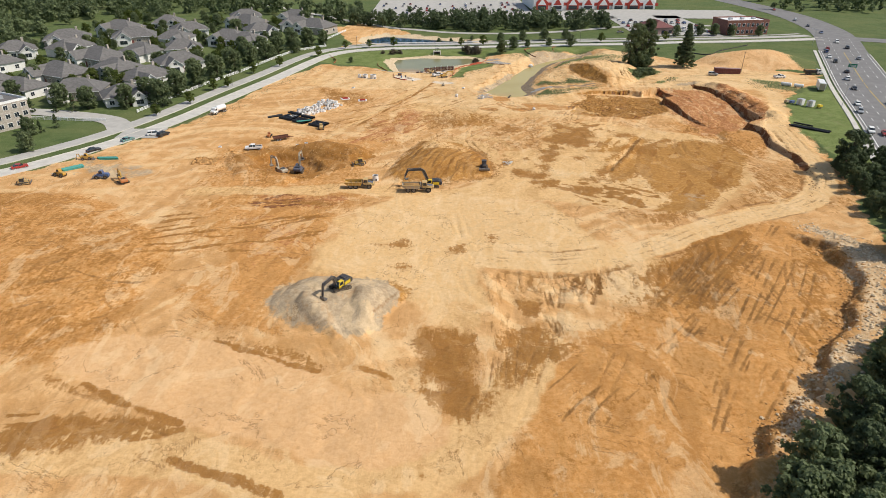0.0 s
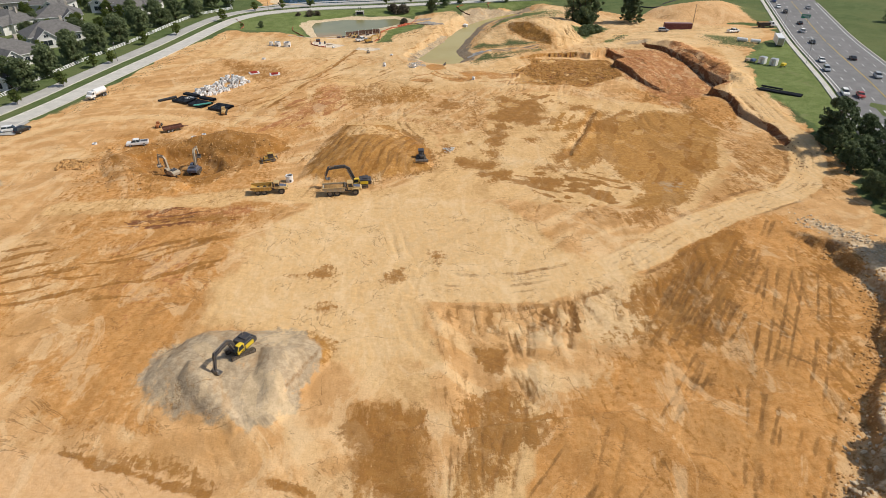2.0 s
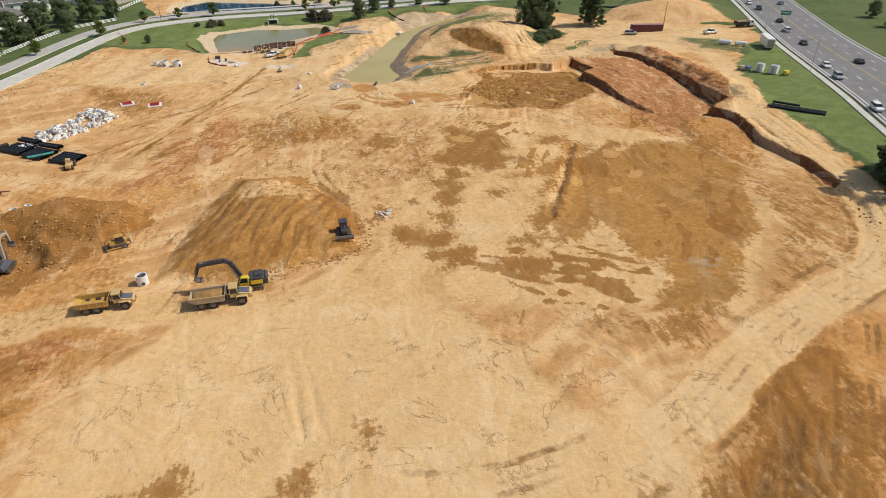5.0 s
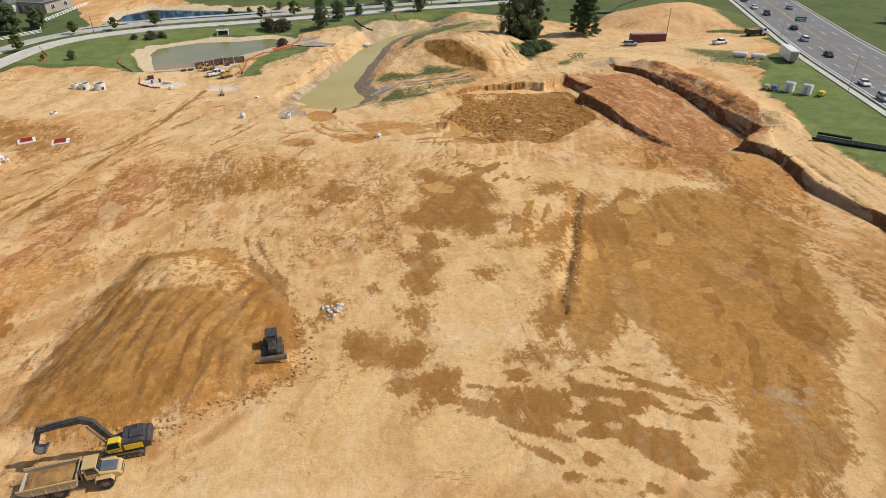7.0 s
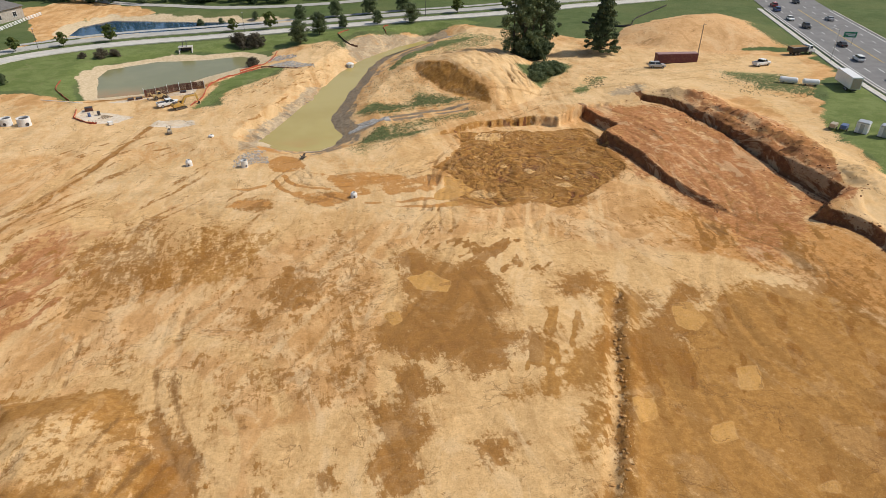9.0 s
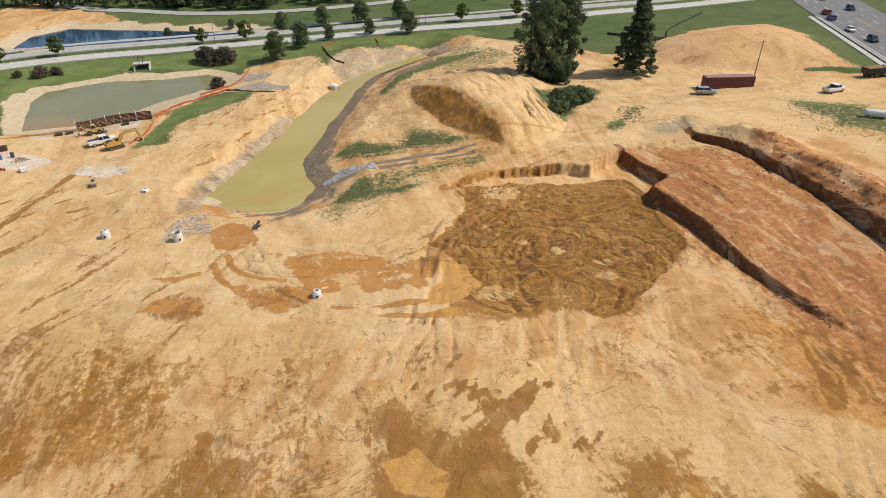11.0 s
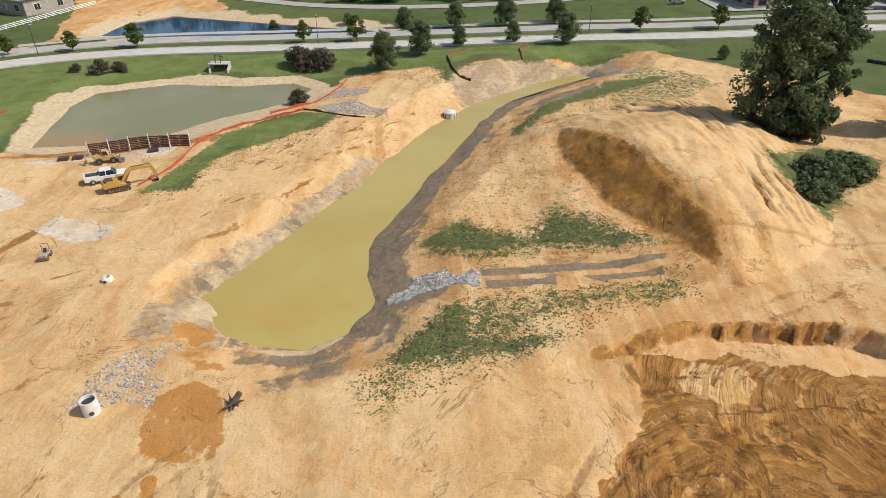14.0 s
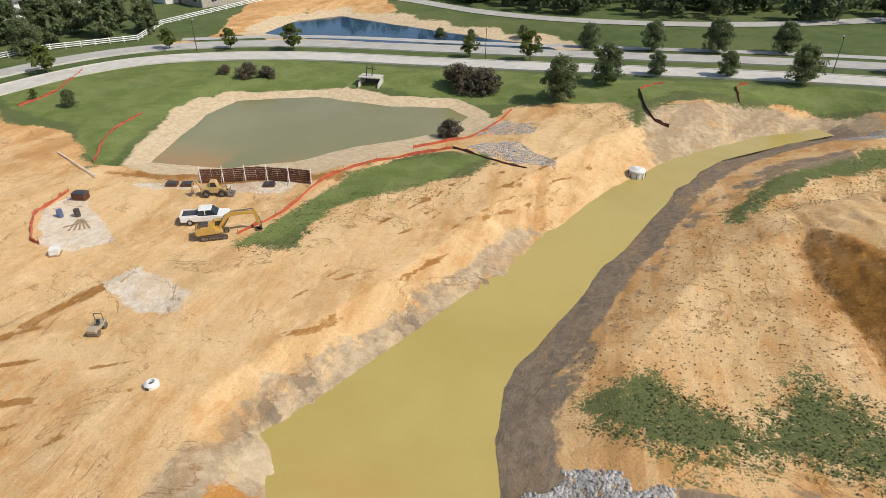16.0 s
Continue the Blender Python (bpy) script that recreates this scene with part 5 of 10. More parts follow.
stain("puddle", 0.9, [(75.9, 209.8), (78.4, 209.7), (77.6, 205.3), (75.5, 203.9), (74.1, 205.6)], 0.35)
stain("puddle", 0.9, [(75.8, 196.3), (78.4, 195.8), (76.4, 192.4), (74.1, 193.1)], 0.35)
stain("puddle", 0.9, [(67.6, 189.1), (70.6, 189.3), (69.4, 186.5), (66.5, 186.9)], 0.35)
stain("puddle", 0.9, [(61, 195), (64.2, 194.4), (62.8, 191.5), (59.5, 190)], 0.35)
stain("puddle", 0.9, [(72, 180.3), (75.1, 180), (74.1, 178.2), (71.5, 178.9)], 0.35)
# pale working floor
wipe("moist orange rut red peach", 0.1, [(-28.9, 124.6), (-24.4, 138), (-20, 153), (-11.3, 163.7), (12.4, 163.2), (28.5, 154.9), (34.6, 142.3), (36.3, 132.4), (43, 128.4), (31.5, 122.9), (14.9, 121.6), (8.7, 121.7), (10.1, 110.6), (9.9, 103.8), (-6.9, 106.9), (-11.5, 114), (-21.4, 116.7), (-29.2, 120.7)])
patch("pale", 0.95, [(-28.9, 124.6), (-24.4, 138), (-20, 153), (-11.3, 163.7), (12.4, 163.2), (28.5, 154.9), (34.6, 142.3), (36.3, 132.4), (43, 128.4), (31.5, 122.9), (14.9, 121.6), (8.7, 121.7), (10.1, 110.6), (9.9, 103.8), (-6.9, 106.9), (-11.5, 114), (-21.4, 116.7), (-29.2, 120.7)], 1.2, 0.8)
patch("cream", 0.46, [(-28.9, 124.6), (-24.4, 138), (-20, 153), (-11.3, 163.7), (12.4, 163.2), (28.5, 154.9), (34.6, 142.3), (36.3, 132.4), (43, 128.4), (31.5, 122.9), (14.9, 121.6), (8.7, 121.7), (10.1, 110.6), (9.9, 103.8), (-6.9, 106.9), (-11.5, 114), (-21.4, 116.7), (-29.2, 120.7)], 1.2, 0.8)
patch("smooth", 0.8, [(-28.9, 124.6), (-24.4, 138), (-20, 153), (-11.3, 163.7), (12.4, 163.2), (28.5, 154.9), (34.6, 142.3), (36.3, 132.4), (43, 128.4), (31.5, 122.9), (14.9, 121.6), (8.7, 121.7), (10.1, 110.6), (9.9, 103.8), (-6.9, 106.9), (-11.5, 114), (-21.4, 116.7), (-29.2, 120.7)], 1.2, 0.8)
stain("moist", 0.85, [(0.7, 131.1), (4.9, 131.6), (4.8, 128.7), (2.3, 127.9)])
stain("moist", 0.85, [(-10.9, 132.3), (-8.1, 133.2), (-6.7, 131.4), (-8.8, 130.2)])
stain("moist", 0.85, [(-10.6, 121.5), (-7.4, 123.4), (-6.2, 121.9), (-7.9, 120.1)])
stain("moist", 0.8, [(-14.4, 132.4), (-12.4, 132.8), (-12.6, 130.8)])
stain("moist", 0.8, [(2.3, 119.4), (3.9, 119.6), (3.3, 117.6)])
stain("moist", 0.7, [(10.5, 137), (13.1, 135.8), (12, 133.8)])
stain("tan", 0.95, [(-10.9, 114.1), (-7.3, 112.9), (-7.2, 108.6), (-9, 106.7), (-11.2, 108.6)])
patch("orange", 0.95, [(-55.3, 154.9), (-47.3, 157.5), (-27, 150.6), (-26.1, 138.2), (-30.2, 129.3), (-29.4, 125.2), (-32.9, 117.6), (-35.7, 113.1), (-37.6, 111.7)], 1.2, 0.8)
stain("moist", 0.75, [(58.9, 132.4), (66.6, 135.6), (76, 135.3), (69.3, 125.9), (57, 113.6), (50, 106.7), (46.2, 108.2), (43.2, 113), (41.8, 115.2), (44.9, 120.5), (54, 123.4)])
stain("pale", 0.98, [(44.7, 122.1), (51.8, 124), (51, 121.2), (45.1, 119.1)])
stain("cream", 0.85, [(38.3, 119.7), (43.3, 120.8), (42.5, 115), (44.5, 110.7), (43.3, 107.6), (37.2, 106.5), (33.1, 108.1), (36.3, 112.3)])
streaks_over("cream", 0.85, [(28.3, 117.7), (37.4, 120.7), (32.4, 107.3), (28.4, 108.2), (14.8, 111.4), (15.4, 119.5)], 86, 0.7, 6, 0.06, 23)
streaks_over("rut", 0.9, [(28.3, 117.7), (37.8, 120.6), (32.4, 107.3), (28.4, 108.2), (25.4, 112.7)], 86, 0.8, 7, 0.06, 24)
rut([(57.1, 124), (52, 117.5), (46, 109.7)], 1.2, 0.3, 0.10, 0.55)
rut([(62, 127.5), (55.1, 117.9), (47.2, 107.6)], 1.2, 0.3, 0.10, 0.6)
rut([(79.6, 140.7), (66.8, 124.9), (51.6, 107.2)], 1.2, 0.3, 0.10, 0.55)
rut([(83, 138.8), (68, 120.6), (57.8, 109.2), (48.4, 97.9)], 1.2, 0.3, 0.10, 0.6)
rut([(81.7, 129.7), (75.4, 117.9), (71.3, 107.9)], 1.2, 0.3, 0.10, 0.5)
# smooth apron and the road below it
wipe("moist orange rut red pale", 0.05, [(-67.4, 89.9), (-56.8, 95.5), (-46.2, 95.4), (-30.1, 89.9), (-21.2, 85.3), (-12.8, 79.8), (-3.4, 78.4), (2, 70.7), (1.1, 67.6), (-3, 65), (-12.5, 63.3), (-22.7, 66.1), (-30, 68.6), (-40, 72.8), (-51.6, 77.1), (-65.9, 85.2)])
patch("peach", 0.85, [(-67.4, 89.9), (-56.8, 95.5), (-46.2, 95.4), (-30.1, 89.9), (-21.2, 85.3), (-12.8, 79.8), (-3.4, 78.4), (2, 70.7), (1.1, 67.6), (-3, 65), (-12.5, 63.3), (-22.7, 66.1), (-30, 68.6), (-40, 72.8), (-51.6, 77.1), (-65.9, 85.2)], 1.2, 0.8)
patch("smooth", 1.0, [(-67.4, 89.9), (-56.8, 95.5), (-46.2, 95.4), (-30.1, 89.9), (-21.2, 85.3), (-12.8, 79.8), (-3.4, 78.4), (2, 70.7), (1.1, 67.6), (-3, 65), (-12.5, 63.3), (-22.7, 66.1), (-30, 68.6), (-40, 72.8), (-51.6, 77.1), (-65.9, 85.2)], 1.2, 0.8)
wipe("moist orange rut peach", 0.0, [(-31.3, 67.5), (-20.5, 63.3), (-10.7, 61.4), (0.3, 62.6), (7, 68.8), (11.3, 78.7), (16, 79.9), (16.3, 75.2), (9.4, 66.6), (1.8, 58.7), (-22.5, 58.4), (-29.7, 62.2), (-36.7, 66.3)])
patch("pale", 1.0, [(-31.3, 67.5), (-20.5, 63.3), (-10.7, 61.4), (0.3, 62.6), (7, 68.8), (11.3, 78.7), (16, 79.9), (16.3, 75.2), (9.4, 66.6), (1.8, 58.7), (-22.5, 58.4), (-29.7, 62.2), (-36.7, 66.3)], 1.2, 0.8)
patch("smooth", 0.9, [(-31.3, 67.5), (-20.5, 63.3), (-10.7, 61.4), (0.3, 62.6), (7, 68.8), (11.3, 78.7), (16, 79.9), (16.3, 75.2), (9.4, 66.6), (1.8, 58.7), (-22.5, 58.4), (-29.7, 62.2), (-36.7, 66.3)], 1.2, 0.8)
strip("moist", 0.8, curve([(-46.8, 95.5), (-36.6, 91.5), (-27.6, 87.7), (-21.2, 85)], 5), 0.7, 0.5)
strip("moist", 0.8, curve([(-59.2, 81.4), (-51.7, 77.4), (-46.1, 74.9), (-40.1, 72.6)], 5), 0.7, 0.5)
strip("moist", 0.75, curve([(-38.6, 64.9), (-33.1, 62.9), (-27, 60.9), (-21, 58.6)], 5), 0.7, 0.5)
strip("moist", 0.7, curve([(-48.9, 69.6), (-43.7, 69.3), (-39.3, 71.1)], 5), 0.7, 0.5)
strip("moist", 0.7, curve([(-13.5, 86), (-8.4, 83.7), (-5.4, 80.6)], 5), 0.7, 0.5)
streaks_over("moist", 0.95, [(-70.4, 76.9), (-64.4, 75.7), (-50.3, 72.4), (-39.9, 71.5), (-44.4, 68.9), (-56.6, 68.1), (-63.7, 66.1)], 4, 0.7, 8, 0.06, 42)
strip("rut", 0.62, curve([(-96.5, 129.2), (-85.5, 120), (-75.6, 114.8), (-66.4, 112.6), (-58.5, 116.3), (-55.9, 119.4)], 5), 0.28, 0.25)
strip("rut", 0.5, curve([(-94.4, 132.3), (-82.3, 123.1), (-72.7, 118.7), (-64, 115.2)], 5), 0.28, 0.25)
strip("rut", 0.5, curve([(-85.8, 106.1), (-73.9, 104.8), (-61.6, 109.4), (-56.5, 114.1)], 5), 0.28, 0.25)
stain("orange", 1.0, [(-51.1, 132.1), (-38.6, 135.9), (-30.3, 121.9), (-35, 105.3), (-31, 95.8), (-37.2, 97.2), (-42.3, 101.4), (-41, 114.6), (-45.6, 114.1)])
# yard by the container
wipe("orange moist rut", 0.2, [(86.4, 292.1), (108.6, 304.7), (127.8, 317.2), (147, 308.3), (122, 280.4), (119.3, 286.7), (111.2, 285.4), (100.5, 289.1)])
patch("cream", 0.80, [(88.8, 293.4), (108.6, 304.7), (127.8, 317.2), (145.3, 307.3), (122.8, 281.5), (119.4, 286.8), (111.8, 286.2), (101.5, 289.4)], 1.2, 0.8)
stain("grey", 0.85, [(113.3, 298.1), (121.1, 299.7), (121.4, 296.6), (117.2, 292.9), (112.9, 292.2), (110.7, 294.7)])
stain("grass", 0.9, [(103.2, 300), (111.1, 308.1), (114.7, 309.1), (108, 301.7), (102.7, 296.3)])
stain("orange", 0.85, [(84, 222), (97, 207), (103, 188), (111, 204), (112, 222), (100, 232), (92, 240), (88, 228)])
streaks_over("moist", 0.75, [(84, 222), (97, 207), (103, 188), (111, 204), (112, 222), (100, 232), (92, 240), (88, 228)], 58, 1.2, 8, 0.12, 36)
streaks_over("moist", 0.75, [(-18, 175), (-14, 196), (-8, 212), (6, 206), (12, 196), (15, 178), (3, 174)], 66, 1.2, 12, 0.04, 31)
streaks_over("pale", 0.8, [(-18, 175), (-14, 196), (-8, 212), (6, 206), (12, 196), (15, 178), (3, 174)], 66, 0.9, 10, 0.20, 33)
wipe("tan moist", 0.35, [(-9, 206), (-4, 210), (4, 209), (10, 203), (9, 195), (2, 196), (-6, 198)])
stain("pale", 0.7, [(-9, 206), (-4, 210), (4, 209), (10, 203), (9, 195), (2, 196), (-6, 198)])
stain("moist", 0.95, [(9, 208), (15, 199), (16, 189), (15, 179), (11, 177), (12, 188), (10, 198)], 0.6)
strip("moist", 0.75, [(69.7, 212.5), (65, 203), (60.9, 194.5), (56, 186), (52.9, 180.5)], 1.1, 0.8)
strip("red", 0.6, [(69.7, 212.5), (65, 203), (60.9, 194.5), (56, 186), (52.9, 180.5)], 1.0, 0.5)
for pts in ([(-60, 296), (-20, 292), (14, 284), (40, 268), (64, 284), (52, 292), (46, 282), (30, 278), (22, 292), (36, 324), (52, 356), (58, 376), (30, 370), (8, 350), (-24, 334), (-62, 338)],
            [(48, 312), (60, 300), (74, 298), (96, 296), (120, 294), (150, 280), (178, 296), (180, 312), (150, 330), (126, 344), (110, 352), (104, 366), (80, 360), (60, 342)],
            [(-14, 288), (10, 284), (36, 280), (50, 262), (58, 240), (44, 244), (26, 252), (0, 262), (-16, 276)]):
    patch("cream", 0.55, pts, 4.0)
patch("cream", 0.85, [(30, 352), (48, 358), (58, 372), (52, 386), (36, 382)], 1.5)
patch("cream", 0.75, [(82, 352), (104, 350), (112, 368), (96, 382), (86, 374)], 1.5)
wipe("cream pale", 0.0, [(64.5, 330), (70, 330), (74, 322), (77.5, 310), (80, 300), (79, 293), (74, 298), (69, 309), (65.5, 320)])
stain("tan", 0.75, [(65.5, 330), (69, 330), (73, 322), (76.5, 310), (79, 300), (78, 294.5), (74, 299), (69.6, 309), (66.4, 320)], 0.5)
streaks_over("moist", 0.8, [(10, 322), (22, 340), (36, 360), (44, 356), (34, 332), (22, 308), (12, 304)], 62, 0.9, 6, 0.26, 15)
streaks_over("moist", 0.75, [(-30, 300), (-10, 300), (10, 306), (8, 290), (-20, 290)], 30, 1.0, 7, 0.22, 16)
# grass and drains beside the settling basin
for kind, amount, pts in (("dark", 0.36, [(51, 299.4), (74, 300.4), (74, 292), (60, 290), (50, 292)]),
                          ("grass", 0.80, [(44.4, 306.3), (49.5, 309.2), (54.5, 305.9), (57.7, 304.9), (62.6, 310.5), (66.2, 306.1), (72.4, 300.9), (72.5, 300), (67, 300), (57.2, 300.6), (52.2, 300), (49.9, 301.5), (44.6, 302.9)]),
                          ("grass", 0.80, [(44.8, 286.4), (47.1, 291.9), (50.9, 291.9), (52.1, 289.2), (51.4, 287.6), (54.1, 285.4), (59.4, 285.5), (58, 284.3), (54.4, 282.9), (45.2, 281.9), (41, 279)]),
                          ("grass", 0.56, [(60.7, 292.9), (68.1, 293.6), (74.6, 294.4), (74.4, 293.2), (69.8, 292.2), (62.5, 289), (60.3, 290.2)]),
                          ("dark", 0.95, [(52.1, 297.3), (73, 298.3), (72.5, 297.2), (60.6, 296.1), (52.1, 296.0)]),
                          ("dark", 0.95, [(52.5, 295), (60.1, 295.2), (60, 294), (52.7, 293.5)]), ("dark", 0.95, [(62.5, 295.4), (72, 296.2), (72, 295.1), (65, 294.2)])):
    stain(kind, amount, pts, 0.05 if amount > 0.9 else 0.7)
stain("white", 1.0, [(-4.6, 309.9), (-3.2, 313.1), (5.4, 310.1), (6, 307), (2.5, 306)], 0.3)
stain("white", 1.0, [(-23.6, 321.3), (-22.8, 326.2), (-13.5, 320.5), (-10.9, 316.9), (-12.5, 313.4), (-18, 314.4)], 0.3)
stain("sand", 0.95, [(20.4, 292.1), (20.5, 294.9), (21.5, 295.9), (23, 294.3), (24.9, 293.8), (24.2, 292.2), (23.1, 292.4)], 0.15)
haul = [(8.2, 125.7), (16.8, 123.4), (24.7, 122.4), (37.7, 124), (49.3, 128.3), (64.5, 137.2), (80.9, 144), (94, 149), (103.6, 158.5), (110, 169), (113.5, 181), (116, 200), (121, 221), (136, 250), (145, 278), (131, 299), (112, 309)]
w = window(haul, 8)
x, y = GX[w], GY[w]
lane = smooth(np.abs(along(x, y, curve(haul, 4))) + fbm(x, y, 6, 3, 3) * 1.2, 4.2, 3.2)
for k in ("moist", "orange", "red", "rut", "wet"):
    CH[k][w] *= 1 - lane
CH["pale"][w] = np.maximum(CH["pale"][w], lane)
CH["cream"][w] = np.maximum(CH["cream"][w], lane * 0.5)
CH["smooth"][w] = np.maximum(CH["smooth"][w], lane * 0.7)
H[w] -= 0.12 * lane


road = [(8.2, 125.7), (16.8, 123.4), (24.7, 122.4), (37.7, 124.0), (49.3, 128.3), (64.5, 137.5), (80.9, 145.2), (95.1, 150.7), (103.6, 158.8), (110.7, 171.7), (117.7, 196.0), (122.6, 218.9)]
rut(road, 9.4, 0.5, 0.15, 0.52), rut(road, 2.2, 0.3, 0.05, 0.4), rut(road, 5.0, 0.25, 0.05, 0.35)
H += (fbm(GX, GY, 3.2, 41, 3) * 0.22 + fbm(GX, GY, 14, 44, 3) * 0.5) * smooth(CH["site"], 0.3, 0.9) * (1 - 0.8 * np.clip(np.maximum(CH["pale"], CH["sand"]), 0, 1))
# far land rises gently
far = np.hypot(GX - 20, GY - 200)
H += np.clip((far - 600) / 900, 0, 1) ** 2 * 14


# sweeping passes of blade and wheel over the whole site
bent = fbm(GX, GY, 120, 20, 2) * 85
across, down = 0.86 * GX - 0.51 * GY + bent, 0.51 * GX + 0.86 * GY + bent * 0.4
passes = value_noise(across, down / 22, 2.6, 55) + 0.7 * value_noise(across, down / 14, 1.1, 57) + 0.5 * value_noise(across * 0.6 - down * 0.8, across / 25, 2.0, 59)
CH["swath"][:] = np.clip(0.5 + 0.75 * passes, 0, 1)
H += smooth(CH["site"], 0.3, 0.9) * passes * 0.035 * (1 - np.clip(CH["sand"] + CH["dark"], 0, 1))


def ground_z(px, py):
    """Height of the ground at a place."""
    i, j = min(max(np.searchsorted(YS, py) - 1, 0), len(YS) - 2), min(max(np.searchsorted(XS, px) - 1, 0), len(XS) - 2)
    u, v = (px - XS[j]) / (XS[j + 1] - XS[j]), (py - YS[i]) / (YS[i + 1] - YS[i])
    return float((H[i, j] * (1 - u) + H[i, j + 1] * u) * (1 - v) + (H[i + 1, j] * (1 - u) + H[i + 1, j + 1] * u) * v)


def grid_mesh(name, xs, ys, zs, material):
    ny, nx = zs.shape
    gx, gy = np.meshgrid(xs, ys)
    me = bpy.data.meshes.new(name)
    me.vertices.add(nx * ny)
    me.vertices.foreach_set("co", np.stack([gx, gy, zs], -1).astype(np.float32).ravel())
    k = (np.arange(ny - 1)[:, None] * nx + np.arange(nx - 1)[None]).ravel()
    loops = np.stack([k, k + 1, k + nx + 1, k + nx], -1).astype(np.int32)
    me.loops.add(loops.size)
    me.loops.foreach_set("vertex_index", loops.ravel())
    me.polygons.add(len(loops))
    me.polygons.foreach_set("loop_start", np.arange(0, loops.size, 4, dtype=np.int32))
    me.update(calc_edges=True)
    me.materials.append(material)
    return me

# ---- roads ----
def ribbon(name, pts, left, right, lift, material, thick=0.0):
    """A strip of road along a line, from left to right of it (metres), on the land."""
    line = [Vector((*p, 0)) for p in curve(pts, 10)]
    bm = bmesh.new()
    rows = []
    for i, p in enumerate(line):
        d = (line[min(i + 1, len(line) - 1)] - line[max(i - 1, 0)]).normalized()
        n = Vector((d.y, -d.x, 0))
        a, b = p + n * left, p + n * right
        za, zb = [road_z(q) + lift for q in (a, b)]
        row = [bm.verts.new((a.x, a.y, za)), bm.verts.new((b.x, b.y, zb))]
        if thick:
            row = [bm.verts.new((a.x, a.y, za - thick))] + row + [bm.verts.new((b.x, b.y, zb - thick))]
        rows.append(row)
    for r, s in zip(rows, rows[1:]):
        for k in range(len(r) - 1):
            bm.faces.new((r[k], s[k], s[k + 1], r[k + 1]))
    bmesh.ops.recalc_face_normals(bm, faces=bm.faces)
    if sum(f.normal.z for f in bm.faces) < 0:
        bmesh.ops.reverse_faces(bm, faces=bm.faces)
    me = bpy.data.meshes.new(name)
    bm.to_mesh(me)
    bm.free()
    me.materials.append(material)
    return me


def road_z(p):
    z = float(plane_z(p.x, p.y))
    far = math.hypot(p.x - 20, p.y - 200)
    return z + min(max((far - 600) / 900, 0), 1) ** 2 * 14


def level_under(pts, left, right, soft=3.0, sink=0.12):
    """Bed the ground under a road."""
    line = curve(pts, 10)
    w = window(line, max(abs(left), abs(right)) + soft + 8)
    x, y = GX[w], GY[w]
    s = along(x, y, line)
    d = np.maximum(left - s, s - right)
    m = smooth(d, soft + 1.5, 0.6)
    far = np.hypot(x - 20, y - 200)
    base = plane_z(x, y) + np.clip((far - 600) / 900, 0, 1) ** 2 * 14
    H[w] = H[w] * (1 - m) + (base - sink) * m


def structure(name, me, label, category):
    return tagged(new(name, me), label, category, kind="structure")


BLVD = [(-168, 140), (-147, 172), (-134, 188), (-119, 214), (-108, 246), (-100, 280), (-88, 320), (-78, 358), (-70, 380), (-57, 394), (-33, 404), (-5, 408), (22, 408), (46, 408), (80, 408), (120, 406), (170, 410), (224, 420), (244, 426)]
HIGHWAY = [(96, 55), (150, 185), (172, 236), (192, 282), (232, 372), (256, 424), (270, 470), (278, 540), (268, 640), (240, 800), (200, 1100)]
CROSS = [(244, 426), (262, 420), (300, 408), (380, 396), (520, 390), (900, 420)]
SIDE = [(-118, 224), (-128, 238), (-146, 246), (-176, 252), (-230, 256), (-300, 250)]
BACK_ROAD = [(-190, 640), (-60, 500), (-15, 470), (30, 452), (80, 452), (140, 470), (200, 470)]
for pts, a, b in ((BLVD, -9, 9), (HIGHWAY, -16, 14), (CROSS, -9, 9), (SIDE, -5, 5), (BACK_ROAD, -4, 4)):
    level_under(pts, a, b)
structure("road_north_lane", ribbon("road_north_lane", BLVD, -9.0, -2.9, 0.05, M_PAVE), "pale grey asphalt carriageway of the divided street", "road")
structure("road_south_lane", ribbon("road_south_lane", BLVD, 2.9, 9.0, 0.05, M_CONCRETE), "pale concrete carriageway of the divided street", "road")
structure("road_shoulder", ribbon("road_shoulder", [p for p in BLVD if p[0] > -60], -14.5, -11.5, 0.05, M_PAVE), "grey footway along the divided street", "pavement")
structure("road_highway", ribbon("road_highway", HIGHWAY, -12.5, 13.0, 0.06, M_ASPHALT), "wide grey asphalt highway with several lanes", "road")
structure("road_cross", ribbon("road_cross", CROSS, -8, 8, 0.07, M_ASPHALT), "grey asphalt cross street beyond the junction", "road")
structure("road_side", ribbon("road_side", SIDE, -4.5, 4.5, 0.07, M_PAVE), "pale asphalt side street into the housing estate", "road")
structure("road_entrance", ribbon("road_entrance", [(-117, 221), (-109, 221.5), (-102, 222)], -6, 6, 0.09, M_PAVE), "worn pale asphalt apron at the site entrance", "road")
structure("road_back", ribbon("road_back", BACK_ROAD, -3, 3, 0.05, M_PAVE), "narrow pale lane along the wood edge", "road")
structure("kerb_highway_west", ribbon("kerb_highway_west", HIGHWAY[:5], -13.0, -12.5, 0.20, M_CONCRETE, 0.35), "pale concrete kerb beside the highway", "kerb")
structure("pavement_highway", ribbon("pavement_highway", HIGHWAY[:5], -15.6, -13.9, 0.10, M_CONCRETE, 0.3), "concrete footpath beside the highway", "pavement")
structure("kerb_highway_east", ribbon("kerb_highway_east", HIGHWAY[:5], 13.0, 13.5, 0.20, M_CONCRETE, 0.35), "pale concrete kerb on the far side of the highway", "kerb")
structure("trim_kerb_median", ribbon("trim_kerb_median", BLVD, 2.55, 2.9, 0.18, M_CONCRETE, 0.35), "concrete kerb of the grass median", "kerb")
